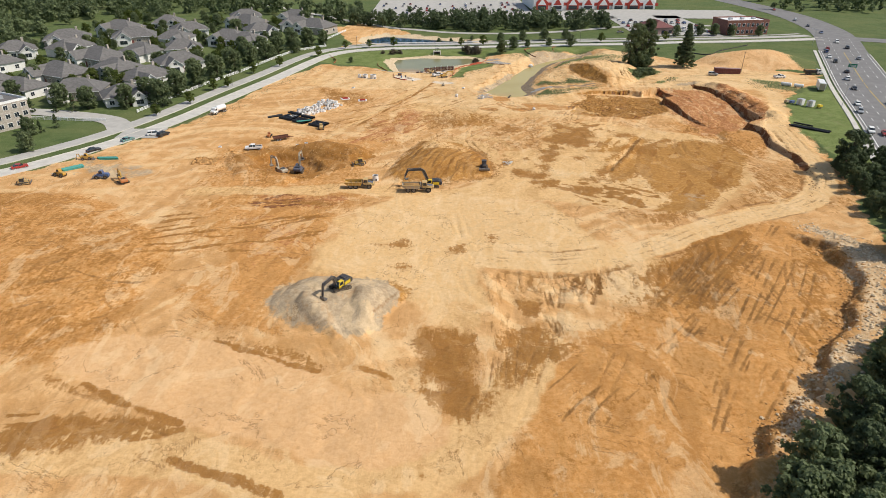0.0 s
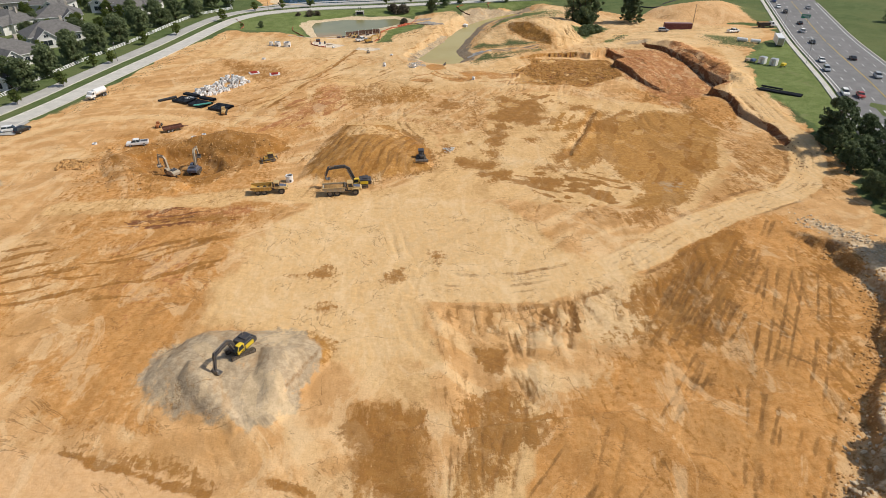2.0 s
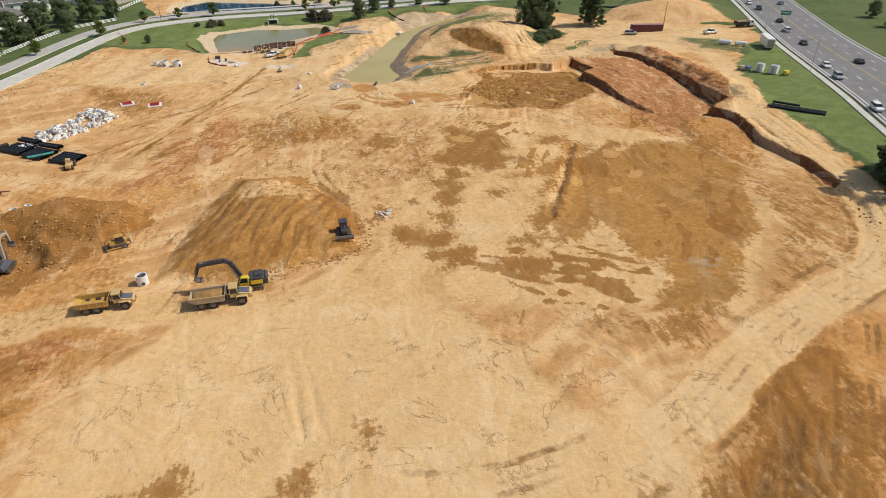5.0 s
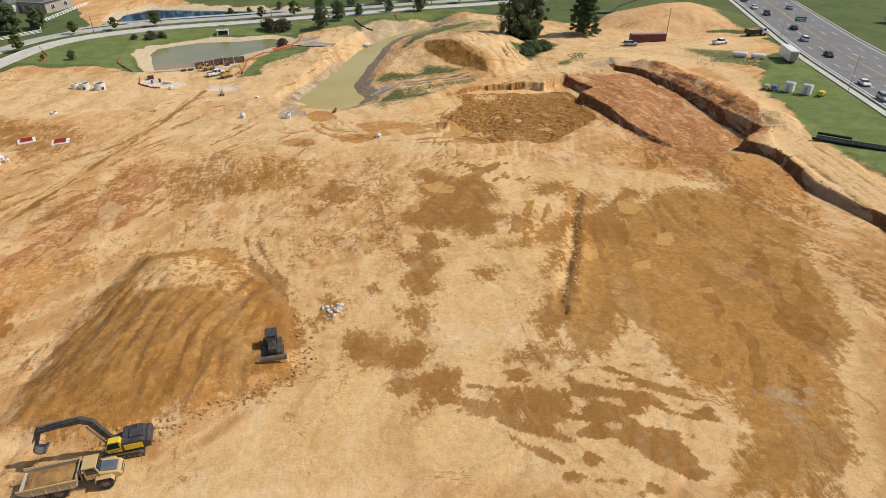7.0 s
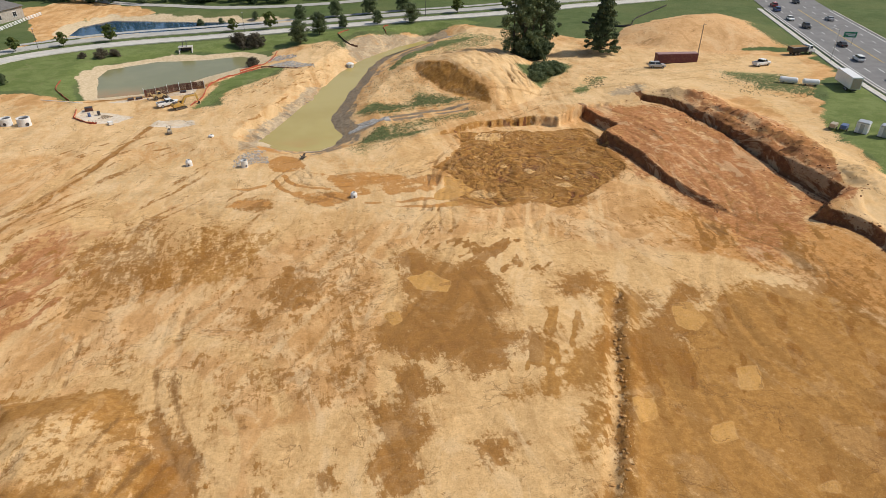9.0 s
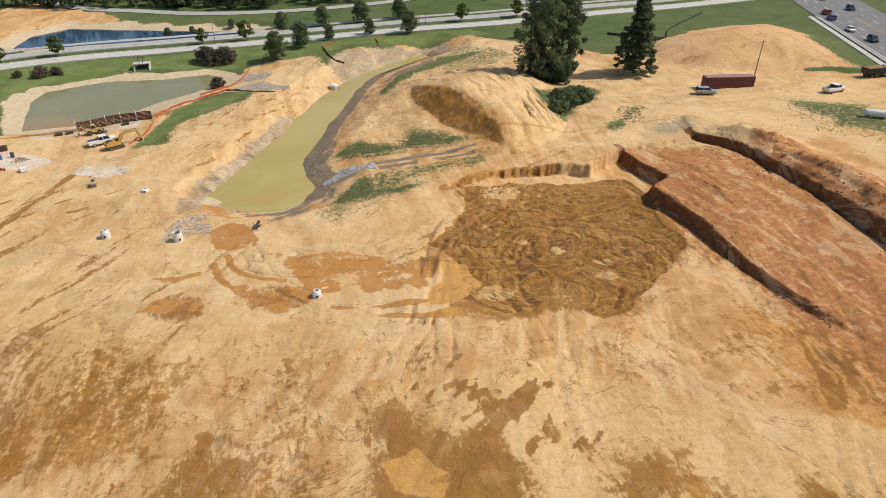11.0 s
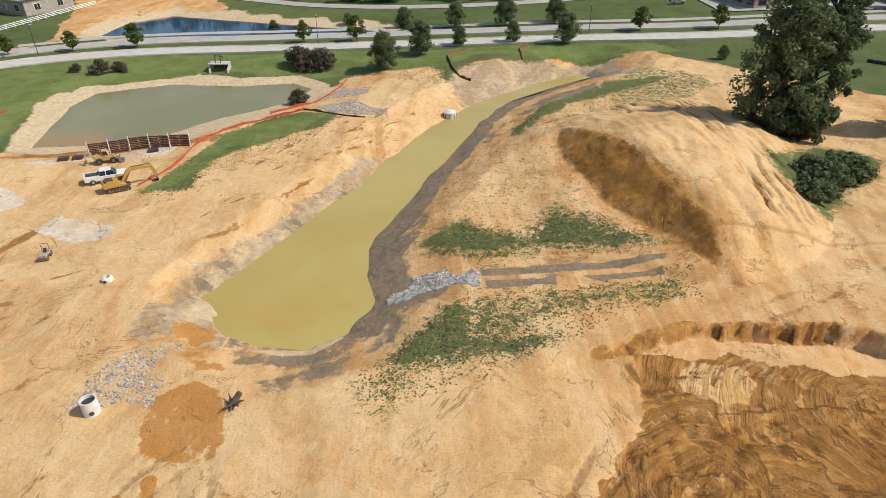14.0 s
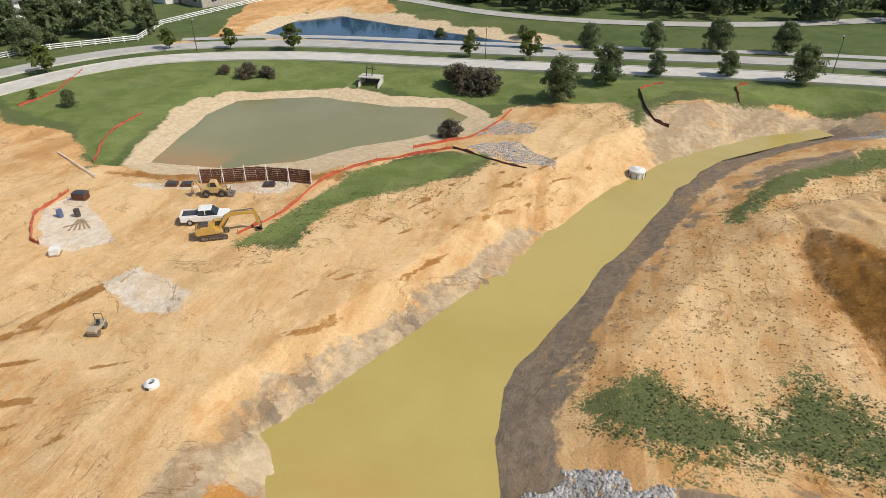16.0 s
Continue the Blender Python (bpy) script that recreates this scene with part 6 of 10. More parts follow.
structure("trim_kerb_verge", ribbon("trim_kerb_verge", BLVD, 9.0, 9.35, 0.18, M_CONCRETE, 0.35), "concrete kerb of the street verge", "kerb")
structure("trim_kerb_north", ribbon("trim_kerb_north", BLVD, -2.9, -2.55, 0.18, M_CONCRETE, 0.35), "concrete kerb of the grass median", "kerb")
structure("trim_edge_line", ribbon("trim_edge_line", HIGHWAY[:5], -11.6, -11.3, 0.075, M_LINE), "white painted edge line on the highway", "road marking")
structure("trim_centre_line", ribbon("trim_centre_line", HIGHWAY[:5], 0.1, 0.35, 0.075, M_YLINE), "yellow painted centre line on the highway", "road marking")
structure("trim_far_line", ribbon("trim_far_line", HIGHWAY[:5], 11.6, 11.9, 0.075, M_LINE), "white painted edge line on the highway", "road marking")


def lane_dashes():
    bm = bmesh.new()
    line = [Vector((*p, 0)) for p in curve(HIGHWAY[:6], 40)]
    for off in (-7.8, -4.1, 4.2, 8.0):
        run = 0.0
        for p, q in zip(line, line[1:]):
            d = (q - p).normalized()
            n = Vector((d.y, -d.x, 0))
            step = (q - p).length
            if run % 12 < 3.2:
                c = [p + n * (off - 0.12), q + n * (off - 0.12), q + n * (off + 0.12), p + n * (off + 0.12)]
                bm.faces.new([bm.verts.new((v.x, v.y, road_z(v) + 0.075)) for v in c])
            run += step
    bmesh.ops.recalc_face_normals(bm, faces=bm.faces)
    me = bpy.data.meshes.new("trim_lane_dashes")
    bm.to_mesh(me)
    bm.free()
    me.materials.append(M_LINE)
    return me


structure("trim_lane_dashes", lane_dashes(), "white dashed lane lines on the highway", "road marking")

GROUND = grid_mesh("ground", XS, YS, H, M_SOIL)
for att, names in (("tone_a", ("moist", "orange", "pale")), ("tone_b", ("white", "red", "peach")), ("tone_c", ("grey", "dark", "grass")),
                   ("tone_d", ("wet", "sand", "rock")), ("tone_e", ("site", "rut", "lush")), ("tone_f", ("cut", "puddle", "swath")), ("tone_g", ("tan", "smooth", "cream")), ("tone_h", ("turn_r", "turn_a", "churn"))):
    a = GROUND.attributes.new(att, "FLOAT_COLOR", "POINT")
    a.data.foreach_set("color", np.stack([CH[k] for k in names] + [np.ones(GX.shape)], -1).astype(np.float32).ravel())
structure("ground", GROUND, "graded orange clay of a building site, with grass beyond", "ground")


def sheet(name, pts, z, grow, material):
    c = np.mean(np.array(pts), 0)
    bm = bmesh.new()
    bm.faces.new([bm.verts.new((px + (px - c[0]) / math.hypot(px - c[0], py - c[1]) * grow, py + (py - c[1]) / math.hypot(px - c[0], py - c[1]) * grow, z)) for px, py in pts])
    bmesh.ops.recalc_face_normals(bm, faces=bm.faces)
    for f in bm.faces:
        if f.normal.z < 0:
            f.normal_flip()
    bmesh.ops.triangulate(bm, faces=bm.faces)
    me = bpy.data.meshes.new(name)
    bm.to_mesh(me)
    bm.free()
    me.materials.append(material)
    return me


structure("water_lagoon", sheet("water_lagoon", LAGOON, -3.5, 1.2, M_LAGOON), "opaque yellow-green silty water in the settling basin", "water")
structure("water_pond", sheet("water_pond", POND, -3.6, 1.8, M_POND), "murky green pond water, brown at its edge", "water")
structure("water_blue_pond", sheet("water_blue_pond", BLUE_POND, -3.8, 1.5, M_BLUE), "dark blue pond water beyond the street", "water")

# ---- building blocks ----
def part(name, bm, material, parent, label=""):
    """Link a bmesh as one mesh object under a thing or a part."""
    me = bpy.data.meshes.new(name)
    bm.to_mesh(me)
    bm.free()
    me.materials.append(material)
    ob = new(name, me)
    ob.parent = parent
    return tagged(ob, label) if label else ob


def thing(name, label, category, group="", at=None):
    ob = new(name)
    ob.empty_display_size = 0.5
    if at is not None:
        ob.matrix_world = at
    return tagged(ob, label, category, group)


def rest(x, y, turn=0.0, up=0.0, size=1.0):
    """A pose on the ground."""
    return pose(x, y, ground_z(x, y) + up, 0, 0, turn) @ Matrix.Scale(size, 4)


def tilted(x, y, turn, length):
    """A pose on the ground that leans with the slope along its length."""
    c, s = math.cos(radians(turn)), math.sin(radians(turn))
    a, b = ground_z(x + c * length / 2, y + s * length / 2), ground_z(x - c * length / 2, y - s * length / 2)
    return Matrix.Translation((x, y, (a + b) / 2)) @ pose(0, 0, 0, 0, 0, turn) @ pose(0, 0, 0, 0, -math.degrees(math.atan2(a - b, length)), 0)


def box(bm, x0, x1, y0, y1, z0, z1, bevel=0.0):
    vs = [bm.verts.new((x, y, z)) for z in (z0, z1) for y in (y0, y1) for x in (x0, x1)]
    fs = [bm.faces.new([vs[i] for i in f]) for f in ((0, 2, 3, 1), (4, 5, 7, 6), (0, 1, 5, 4), (2, 6, 7, 3), (0, 4, 6, 2), (1, 3, 7, 5))]
    if bevel:
        bmesh.ops.bevel(bm, geom=list({e for f in fs for e in f.edges}), offset=bevel, segments=1, affect="EDGES")
    return bm


def prism(bm, profile, y0, y1, bevel=0.0):
    """A side profile (x, z) drawn out across the width."""
    a = [bm.verts.new((x, y0, z)) for x, z in profile]
    b = [bm.verts.new((x, y1, z)) for x, z in profile]
    fs = [bm.faces.new(a), bm.faces.new(b[::-1])]
    n = len(a)
    fs += [bm.faces.new((a[i], b[i], b[(i + 1) % n], a[(i + 1) % n])) for i in range(n)]
    bmesh.ops.recalc_face_normals(bm, faces=fs)
    if bevel:
        bmesh.ops.bevel(bm, geom=list({e for f in fs for e in f.edges}), offset=bevel, segments=1, affect="EDGES")
    return bm


def rod(bm, p, q, r0, r1=None, n=8):
    """A round bar from p to q."""
    p, q, r1 = Vector(p), Vector(q), r0 if r1 is None else r1
    d = q - p
    bmesh.ops.create_cone(bm, cap_ends=True, segments=n, radius1=r0, radius2=r1, depth=d.length,
                          matrix=Matrix.Translation((p + q) / 2) @ d.to_track_quat("Z", "Y").to_matrix().to_4x4())
    return bm


def lathe(bm, profile, n=20, axis="Z"):
    """A profile (radius, height) turned round an axis."""
    rings = []
    for r, h in profile:
        ring = []
        for k in range(n):
            a = 2 * math.pi * k / n
            c = (r * math.cos(a), r * math.sin(a), h)
            ring.append(bm.verts.new(c if axis == "Z" else (c[0], c[2], c[1])))
        rings.append(ring)
    for a, b in zip(rings, rings[1:]):
        for k in range(n):
            bm.faces.new((a[k], a[(k + 1) % n], b[(k + 1) % n], b[k]))
    bmesh.ops.recalc_face_normals(bm, faces=bm.faces)
    return bm


def B():
    return bmesh.new()


M_YELLOW = paint("machine_yellow", (0.50, 0.29, 0.05), 0.55, 0, 0.5)
M_CAB_TAN = paint("dusty_tan_paint", (0.55, 0.38, 0.16), 0.55, 0, 0.4)
M_CHARCOAL = paint("charcoal_paint", (0.045, 0.045, 0.050), 0.45, 0, 0.12)
M_BLUEGREY = paint("blue_grey_paint", (0.085, 0.105, 0.15), 0.45, 0, 0.15)
M_LEMON = paint("bright_yellow_paint", (0.70, 0.50, 0.03), 0.45, 0, 0.1)
M_GREYTAN = paint("dusty_grey_paint", (0.40, 0.34, 0.25), 0.55, 0, 0.4)
M_STEEL = plain("worn_steel", (0.24, 0.21, 0.18), 0.3, 2.0, 0.55, 0.6)
M_RUBBER = plain("dusty_rubber", (0.055, 0.048, 0.040), 0.4, 2.5, 0.9)
M_TRACK = plain("muddy_track_steel", (0.11, 0.085, 0.06), 0.4, 3.0, 0.8, 0.2)
M_GLASS = plain("tinted_glass", (0.025, 0.032, 0.038), 0.1, 1.0, 0.08, 0, 0, 0.6)
M_WHITE = paint("white_paint", (0.78, 0.77, 0.74), 0.35, 0, 0.12)
M_BLACK = paint("black_paint", (0.018, 0.018, 0.02), 0.3, 0, 0.06)
M_REDCAR = paint("red_paint", (0.38, 0.035, 0.025), 0.3, 0, 0.08)
M_SILVER = paint("silver_paint", (0.42, 0.43, 0.44), 0.35, 0.3, 0.06)
M_TEAL = paint("teal_paint", (0.10, 0.24, 0.23), 0.5, 0, 0.3)
M_BLUE_PAINT = paint("blue_paint", (0.06, 0.12, 0.27), 0.5, 0, 0.3)
M_ORANGE_PAINT = paint("orange_paint", (0.45, 0.16, 0.05), 0.55, 0, 0.45)
M_MAROON = paint("maroon_paint", (0.155, 0.045, 0.045), 0.6, 0, 0.15)
M_PRECAST = plain("precast_concrete", (0.74, 0.715, 0.67), 0.14, 1.2, 0.85, 0, 0.01)
M_STONE = plain("grey_stone", (0.43, 0.405, 0.37), 0.45, 1.5, 0.9, 0, 0.02)
M_CLOD = plain("soil_clods", (0.46, 0.25, 0.090), 0.35, 0.6, 0.95, 0, 0.03)
M_REDCLOD = plain("red_clods", (0.22, 0.095, 0.040), 0.35, 0.6, 0.95, 0, 0.03)
M_LOAD = plain("loaded_earth", (0.33, 0.185, 0.065), 0.3, 1.5, 0.95, 0, 0.05)
M_HDPE = plain("black_plastic_pipe", (0.018, 0.018, 0.019), 0.2, 1.5, 0.45)
M_GREENPIPE = plain("green_plastic_pipe", (0.07, 0.30, 0.25), 0.15, 1.5, 0.5)
M_RUST = plain("rusty_brown_panel", (0.13, 0.055, 0.035), 0.35, 2.0, 0.8)
M_NET = plain("orange_fence_net", (0.46, 0.105, 0.055), 0.25, 2.0, 0.85)
M_TIMBER = plain("weathered_timber", (0.36, 0.26, 0.16), 0.25, 3.0, 0.85)
M_BARK = plain("bark", (0.12, 0.09, 0.065), 0.35, 2.0, 0.95)
M_LEAF = leafy("leaves", (0.120, 0.158, 0.070), (0.245, 0.285, 0.135))
M_LEAF_DARK = leafy("dark_leaves", (0.075, 0.106, 0.050), (0.170, 0.205, 0.095))
M_LEAF_YEL = leafy("light_leaves", (0.075, 0.115, 0.022), (0.18, 0.205, 0.05))
M_LEAF_RED = leafy("brownish_leaves", (0.110, 0.095, 0.065), (0.220, 0.185, 0.125))
M_TUFT = leafy("grass_tufts", (0.080, 0.088, 0.036), (0.155, 0.155, 0.070), 0.0)
M_SHINGLE = plain("grey_shingles", (0.155, 0.145, 0.135), 0.22, 0.8, 0.9, 0, 0.02)
M_SIDING = plain("pale_siding", (0.72, 0.70, 0.65), 0.08, 0.6, 0.75)
M_BRICK = plain("red_brick", (0.25, 0.115, 0.085), 0.25, 1.2, 0.9)
M_TRIMW = plain("white_trim", (0.78, 0.77, 0.74), 0.06, 1.0, 0.6)


def wheel(parent, x, y, r, width, n=20):
    """A wheel on the ground: tyre and rim."""
    bm = lathe(B(), [(r * 0.55, -width / 2), (r * 0.92, -width / 2), (r, -width * 0.36), (r, width * 0.36), (r * 0.92, width / 2), (r * 0.55, width / 2)], n, "Y")
    tyre = part("wheel", bm, M_RUBBER, parent)
    tyre.location = (x, y, r)
    side = 1 if y > 0 else -1
    bm = lathe(B(), [(r * 0.56, side * width * 0.05), (r * 0.55, side * width * 0.40), (r * 0.30, side * width * 0.33), (r * 0.22, side * width * 0.46), (0.01, side * width * 0.46)], n, "Y")
    part("rim", bm, M_STEEL if r > 0.5 else M_SILVER, tyre)
    return tyre


def crawler(parent, y, length, height, width):
    """A track frame with belt, pads and rollers."""
    r = height / 2
    prof = [(-length / 2 + r * 0.4, 0), (length / 2 - r * 0.4, 0), (length / 2 - 0.05, r * 0.55), (length / 2, r), (length / 2 - 0.1, height * 0.86), (length / 2 - r * 0.8, height),
            (-length / 2 + r * 0.8, height), (-length / 2 + 0.1, height * 0.86), (-length / 2, r), (-length / 2 + 0.05, r * 0.55)]
    belt = part("track", prism(B(), prof, y - width / 2, y + width / 2, 0.02), M_TRACK, parent)
    first = part("grouser", box(B(), 0, 0.05, y - width / 2 - 0.01, y + width / 2 + 0.01, height, height + 0.05), M_STEEL, belt)
    first.location.x = -length / 2 + r
    for k in range(1, int((length - 2 * r) / 0.3) + 1):
        o = new("grouser", first.data)
        o.parent = belt
        o.location.x = -length / 2 + r + k * 0.3
    for k in range(7):
        x = -length / 2 + r + k * (length - 2 * r) / 6
        part("roller", rod(B(), (x, y - width / 2 - 0.03, r), (x, y + width / 2 + 0.03, r), r * (0.62 if k in (0, 6) else 0.34), None, 12), M_STEEL, belt)


def limb(bm, pts, widths, half):
    """A boom: a side line of points (x, z) with depths, drawn out to both sides."""
    up, dn = [], []
    for i, (x, z) in enumerate(pts):
        a, b = Vector(pts[max(i - 1, 0)]), Vector(pts[min(i + 1, len(pts) - 1)])
        d = (b - a).normalized()
        nrm = Vector((-d.y, d.x))
        up.append((x + nrm.x * widths[i], z + nrm.y * widths[i]))
        dn.append((x - nrm.x * widths[i], z - nrm.y * widths[i]))
    return prism(bm, up + dn[::-1], -half, half, 0.03)


def excavator(label, at, swing, body, accent, boom_col, reach=(8.6, 1.2), lift=6.0, size=1.0, group=""):
    """A crawler excavator. reach: where the bucket hangs, ahead of the slew ring and above the ground; lift: height of the boom's knee."""
    ex = thing("excavator", label, "excavator", group, at @ Matrix.Scale(size, 4))
    for y in (-1.35, 1.35):
        crawler(ex, y, 5.0, 1.05, 0.65)
    part("carbody", prism(B(), [(-1.3, 0.35), (1.3, 0.35), (0.9, 1.05), (-0.9, 1.05)], -1.1, 1.1, 0.04), M_TRACK, ex)
    bm = prism(B(), [(-2.9, 1.25), (1.6, 1.25), (1.6, 1.6), (0.2, 2.0), (0.0, 2.75), (-2.2, 2.85), (-2.9, 2.4)], -1.45, 1.45, 0.06)
    rod(bm, (0, 0, 1.0), (0, 0, 1.26), 1.0, None, 20)
    me = bpy.data.meshes.new("upper_structure")
    bm.to_mesh(me)
    bm.free()
    me.materials.append(body)
    house = new("upper_structure", me)
    house.parent = ex
    house.rotation_euler = (0, 0, radians(swing))
    part("counterweight", prism(B(), [(-3.35, 1.35), (-2.75, 1.25), (-2.75, 2.55), (-3.1, 2.6), (-3.4, 2.3)], -1.5, 1.5, 0.10), body, house)
    part("engine_hood", box(B(), -2.6, -0.9, -0.95, 0.9, 2.80, 3.05, 0.06), M_CHARCOAL, house, "dark engine hood")
    part("side_panel", box(B(), -2.4, -0.2, 1.44, 1.50, 1.45, 2.3, 0.01), accent, house, "coloured side panel")
    part("side_panel", box(B(), -2.4, -0.2, -1.50, -1.44, 1.45, 2.3, 0.01), accent, house, "coloured side panel")
    cabin = part("cab", prism(B(), [(0.0, 1.3), (1.75, 1.3), (1.95, 2.1), (1.45, 3.15), (0.15, 3.15), (0.0, 2.9)], 0.5, 1.45, 0.05), accent, house)
    part("window", prism(B(), [(0.25, 2.05), (1.80, 2.05), (1.42, 2.98), (0.30, 2.98)], 0.49, 1.46, 0.0), M_GLASS, cabin)
    part("windscreen", prism(B(), [(1.80, 1.45), (1.98, 2.1), (1.52, 3.05), (1.40, 3.05), (1.80, 2.1), (1.70, 1.45)], 0.58, 1.37), M_GLASS, cabin)
    part("exhaust", rod(B(), (-1.8, -0.6, 3.0), (-1.8, -0.6, 3.6), 0.09), M_STEEL, house)
    bm = B()
    for x in (-2.5, -1.5, -0.5):
        rod(bm, (x, -1.40, 2.75), (x, -1.40, 3.5), 0.025, None, 5)
    rod(bm, (-2.5, -1.40, 3.5), (-0.5, -1.40, 3.5), 0.025, None, 5)
    part("handrail", bm, M_ORANGE_PAINT, house)
    knee = (reach[0] * 0.42, lift)
    tip = (reach[0] * 0.93, min(lift * 0.92, reach[1] + 3.9))
    boom = part("boom", limb(B(), [(0.9, 1.7), (knee[0] * 0.72, knee[1] * 0.90), knee, ((knee[0] + tip[0]) / 2, (knee[1] + tip[1]) / 2 + 0.12), tip], [0.28, 0.40, 0.42, 0.34, 0.2], 0.30), boom_col, house)
    low = (reach[0], reach[1] + 0.9)
    d = Vector((tip[0] - low[0], tip[1] - low[1])).normalized()
    part("stick", limb(B(), [(tip[0] + d.x * 0.8, tip[1] + d.y * 0.8), tip, ((tip[0] + low[0]) / 2, (tip[1] + low[1]) / 2), low], [0.16, 0.34, 0.28, 0.16], 0.22), boom_col, house)
    bx, bz = low
    bucket = prism(B(), [(bx - 0.15, bz + 0.15), (bx + 0.30, bz + 0.05), (bx + 0.40, bz - 0.55), (bx + 0.05, bz - 1.05), (bx - 0.65, bz - 1.15), (bx - 1.05, bz - 0.75), (bx - 0.80, bz - 0.72), (bx - 0.5, bz - 0.9), (bx, bz - 0.8), (bx + 0.18, bz - 0.45), (bx + 0.1, bz - 0.1)], -0.75, 0.75, 0.02)
    part("bucket", bucket, M_STEEL if boom_col is not M_YELLOW else M_TRACK, house)
    bm = B()
    for y in (-0.42, 0.42):
        rod(bm, (1.45, y, 1.5), (knee[0] * 0.85, y, knee[1] * 0.86), 0.12)
    part("boom_cylinder", bm, M_STEEL, house)
    part("stick_cylinder", rod(B(), (knee[0] * 0.98, 0, knee[1] + 0.5), (tip[0] + d.x * 0.75, 0, tip[1] + d.y * 0.75 + 0.1), 0.12), M_STEEL, house)
    part("bucket_cylinder", rod(B(), (tip[0] + 0.35, 0, tip[1] - 0.3), (low[0] + 0.4, 0, low[1] + 0.35), 0.09), M_STEEL, house)
    return ex


def dump_truck(label, at, loaded, group="articulated dump trucks"):
    tr = thing("dump_truck", label, "dump truck", group, at)
    for x in (3.6, -1.45, -3.35):
        for y in (-1.22, 1.22):
            wheel(tr, x, y, 0.92, 0.78)
    part("chassis", box(B(), -4.3, 4.6, -0.5, 0.5, 0.85, 1.35, 0.04), M_CHARCOAL, tr)
    hood = part("hood", prism(B(), [(3.0, 1.35), (5.35, 1.15), (5.55, 1.65), (5.2, 2.15), (3.0, 2.45)], -1.1, 1.1, 0.08), M_CAB_TAN, tr)
    part("grille", box(B(), 5.36, 5.50, -0.75, 0.75, 1.25, 1.85), M_CHARCOAL, hood)
    part("hood_top", prism(B(), [(3.2, 2.44), (5.0, 2.20), (5.0, 2.24), (3.2, 2.49)], -0.8, 0.8), M_BLUEGREY, hood, "dark anti-glare hood top")
    cabin = part("cab", prism(B(), [(1.55, 1.45), (3.1, 1.45), (3.25, 2.3), (2.95, 3.45), (1.65, 3.45), (1.5, 2.6)], -0.95, 0.95, 0.06), M_CAB_TAN, tr)
    part("window", prism(B(), [(1.75, 2.35), (3.05, 2.35), (2.82, 3.28), (1.80, 3.28)], -0.97, 0.97), M_GLASS, cabin)
    part("windscreen", prism(B(), [(3.2, 2.35), (3.26, 2.35), (2.99, 3.30), (2.93, 3.30)], -0.85, 0.85), M_GLASS, cabin)
    part("roof", box(B(), 1.45, 3.10, -1.05, 1.05, 3.44, 3.58, 0.05), M_CAB_TAN, cabin)
    for y in (-1.25, 1.25):
        part("mudguard", prism(B(), [(2.55, 1.5), (2.75, 2.0), (4.45, 2.0), (4.75, 1.45), (4.60, 1.45), (4.38, 1.88), (2.82, 1.88), (2.68, 1.5)], y - 0.42, y + 0.42, 0.02), M_CAB_TAN, tr)
        rail = B()
        for x in (1.6, 2.4, 3.2):
            rod(rail, (x, y, 2.0), (x, y, 2.9), 0.03, None, 5)
        rod(rail, (1.6, y, 2.9), (3.2, y, 2.9), 0.03, None, 5)
        part("handrail", rail, M_CHARCOAL, tr)
    part("exhaust", rod(B(), (1.15, -0.8, 1.6), (1.15, -0.8, 3.3), 0.12), M_STEEL, tr)
    part("air_filter", box(B(), 0.9, 1.4, 0.4, 1.1, 1.5, 2.9, 0.05), M_CHARCOAL, tr)
    body = B()
    prism(body, [(-5.3, 2.15), (-4.4, 1.55), (0.55, 1.45), (0.75, 1.6), (-4.3, 1.75), (-5.3, 2.3)], -1.6, 1.6)
    prism(body, [(0.4, 1.5), (0.6, 1.5), (1.0, 3.05), (0.85, 3.05)], -1.6, 1.6)
    for y in (-1.68, 1.56):
        prism(body, [(-5.4, 2.2), (-4.4, 1.55), (0.55, 1.45), (0.95, 2.75), (-0.5, 2.75), (-5.4, 2.6)], y, y + 0.12)
    dump = part("dump_body", body, M_YELLOW if not loaded else M_GREYTAN, tr)
    for y in (-1.72, 1.72):
        ribs = B()
        for x in (-4.0, -2.6, -1.2, 0.1):
            box(ribs, x, x + 0.14, y - 0.04, y + 0.04, 1.55, 2.70)
        box(ribs, -5.4, 0.9, y - 0.06, y + 0.06, 2.62, 2.78)
        part("rib", ribs, M_CAB_TAN, dump)
    if loaded:
        bm = B()
        bmesh.ops.create_grid(bm, x_segments=14, y_segments=8, size=1)
        for v in bm.verts:
            x, y = v.co.x * 2.75 - 2.1, v.co.y * 1.53
            v.co = (x, y, 2.30 + 0.65 * (1 - v.co.x ** 2) * (1 - v.co.y ** 2) + noise.noise((x * 1.3, y * 1.3, 3)) * 0.15)
        part("load", bm, M_LOAD, tr, "heaped brown earth load")
    return tr


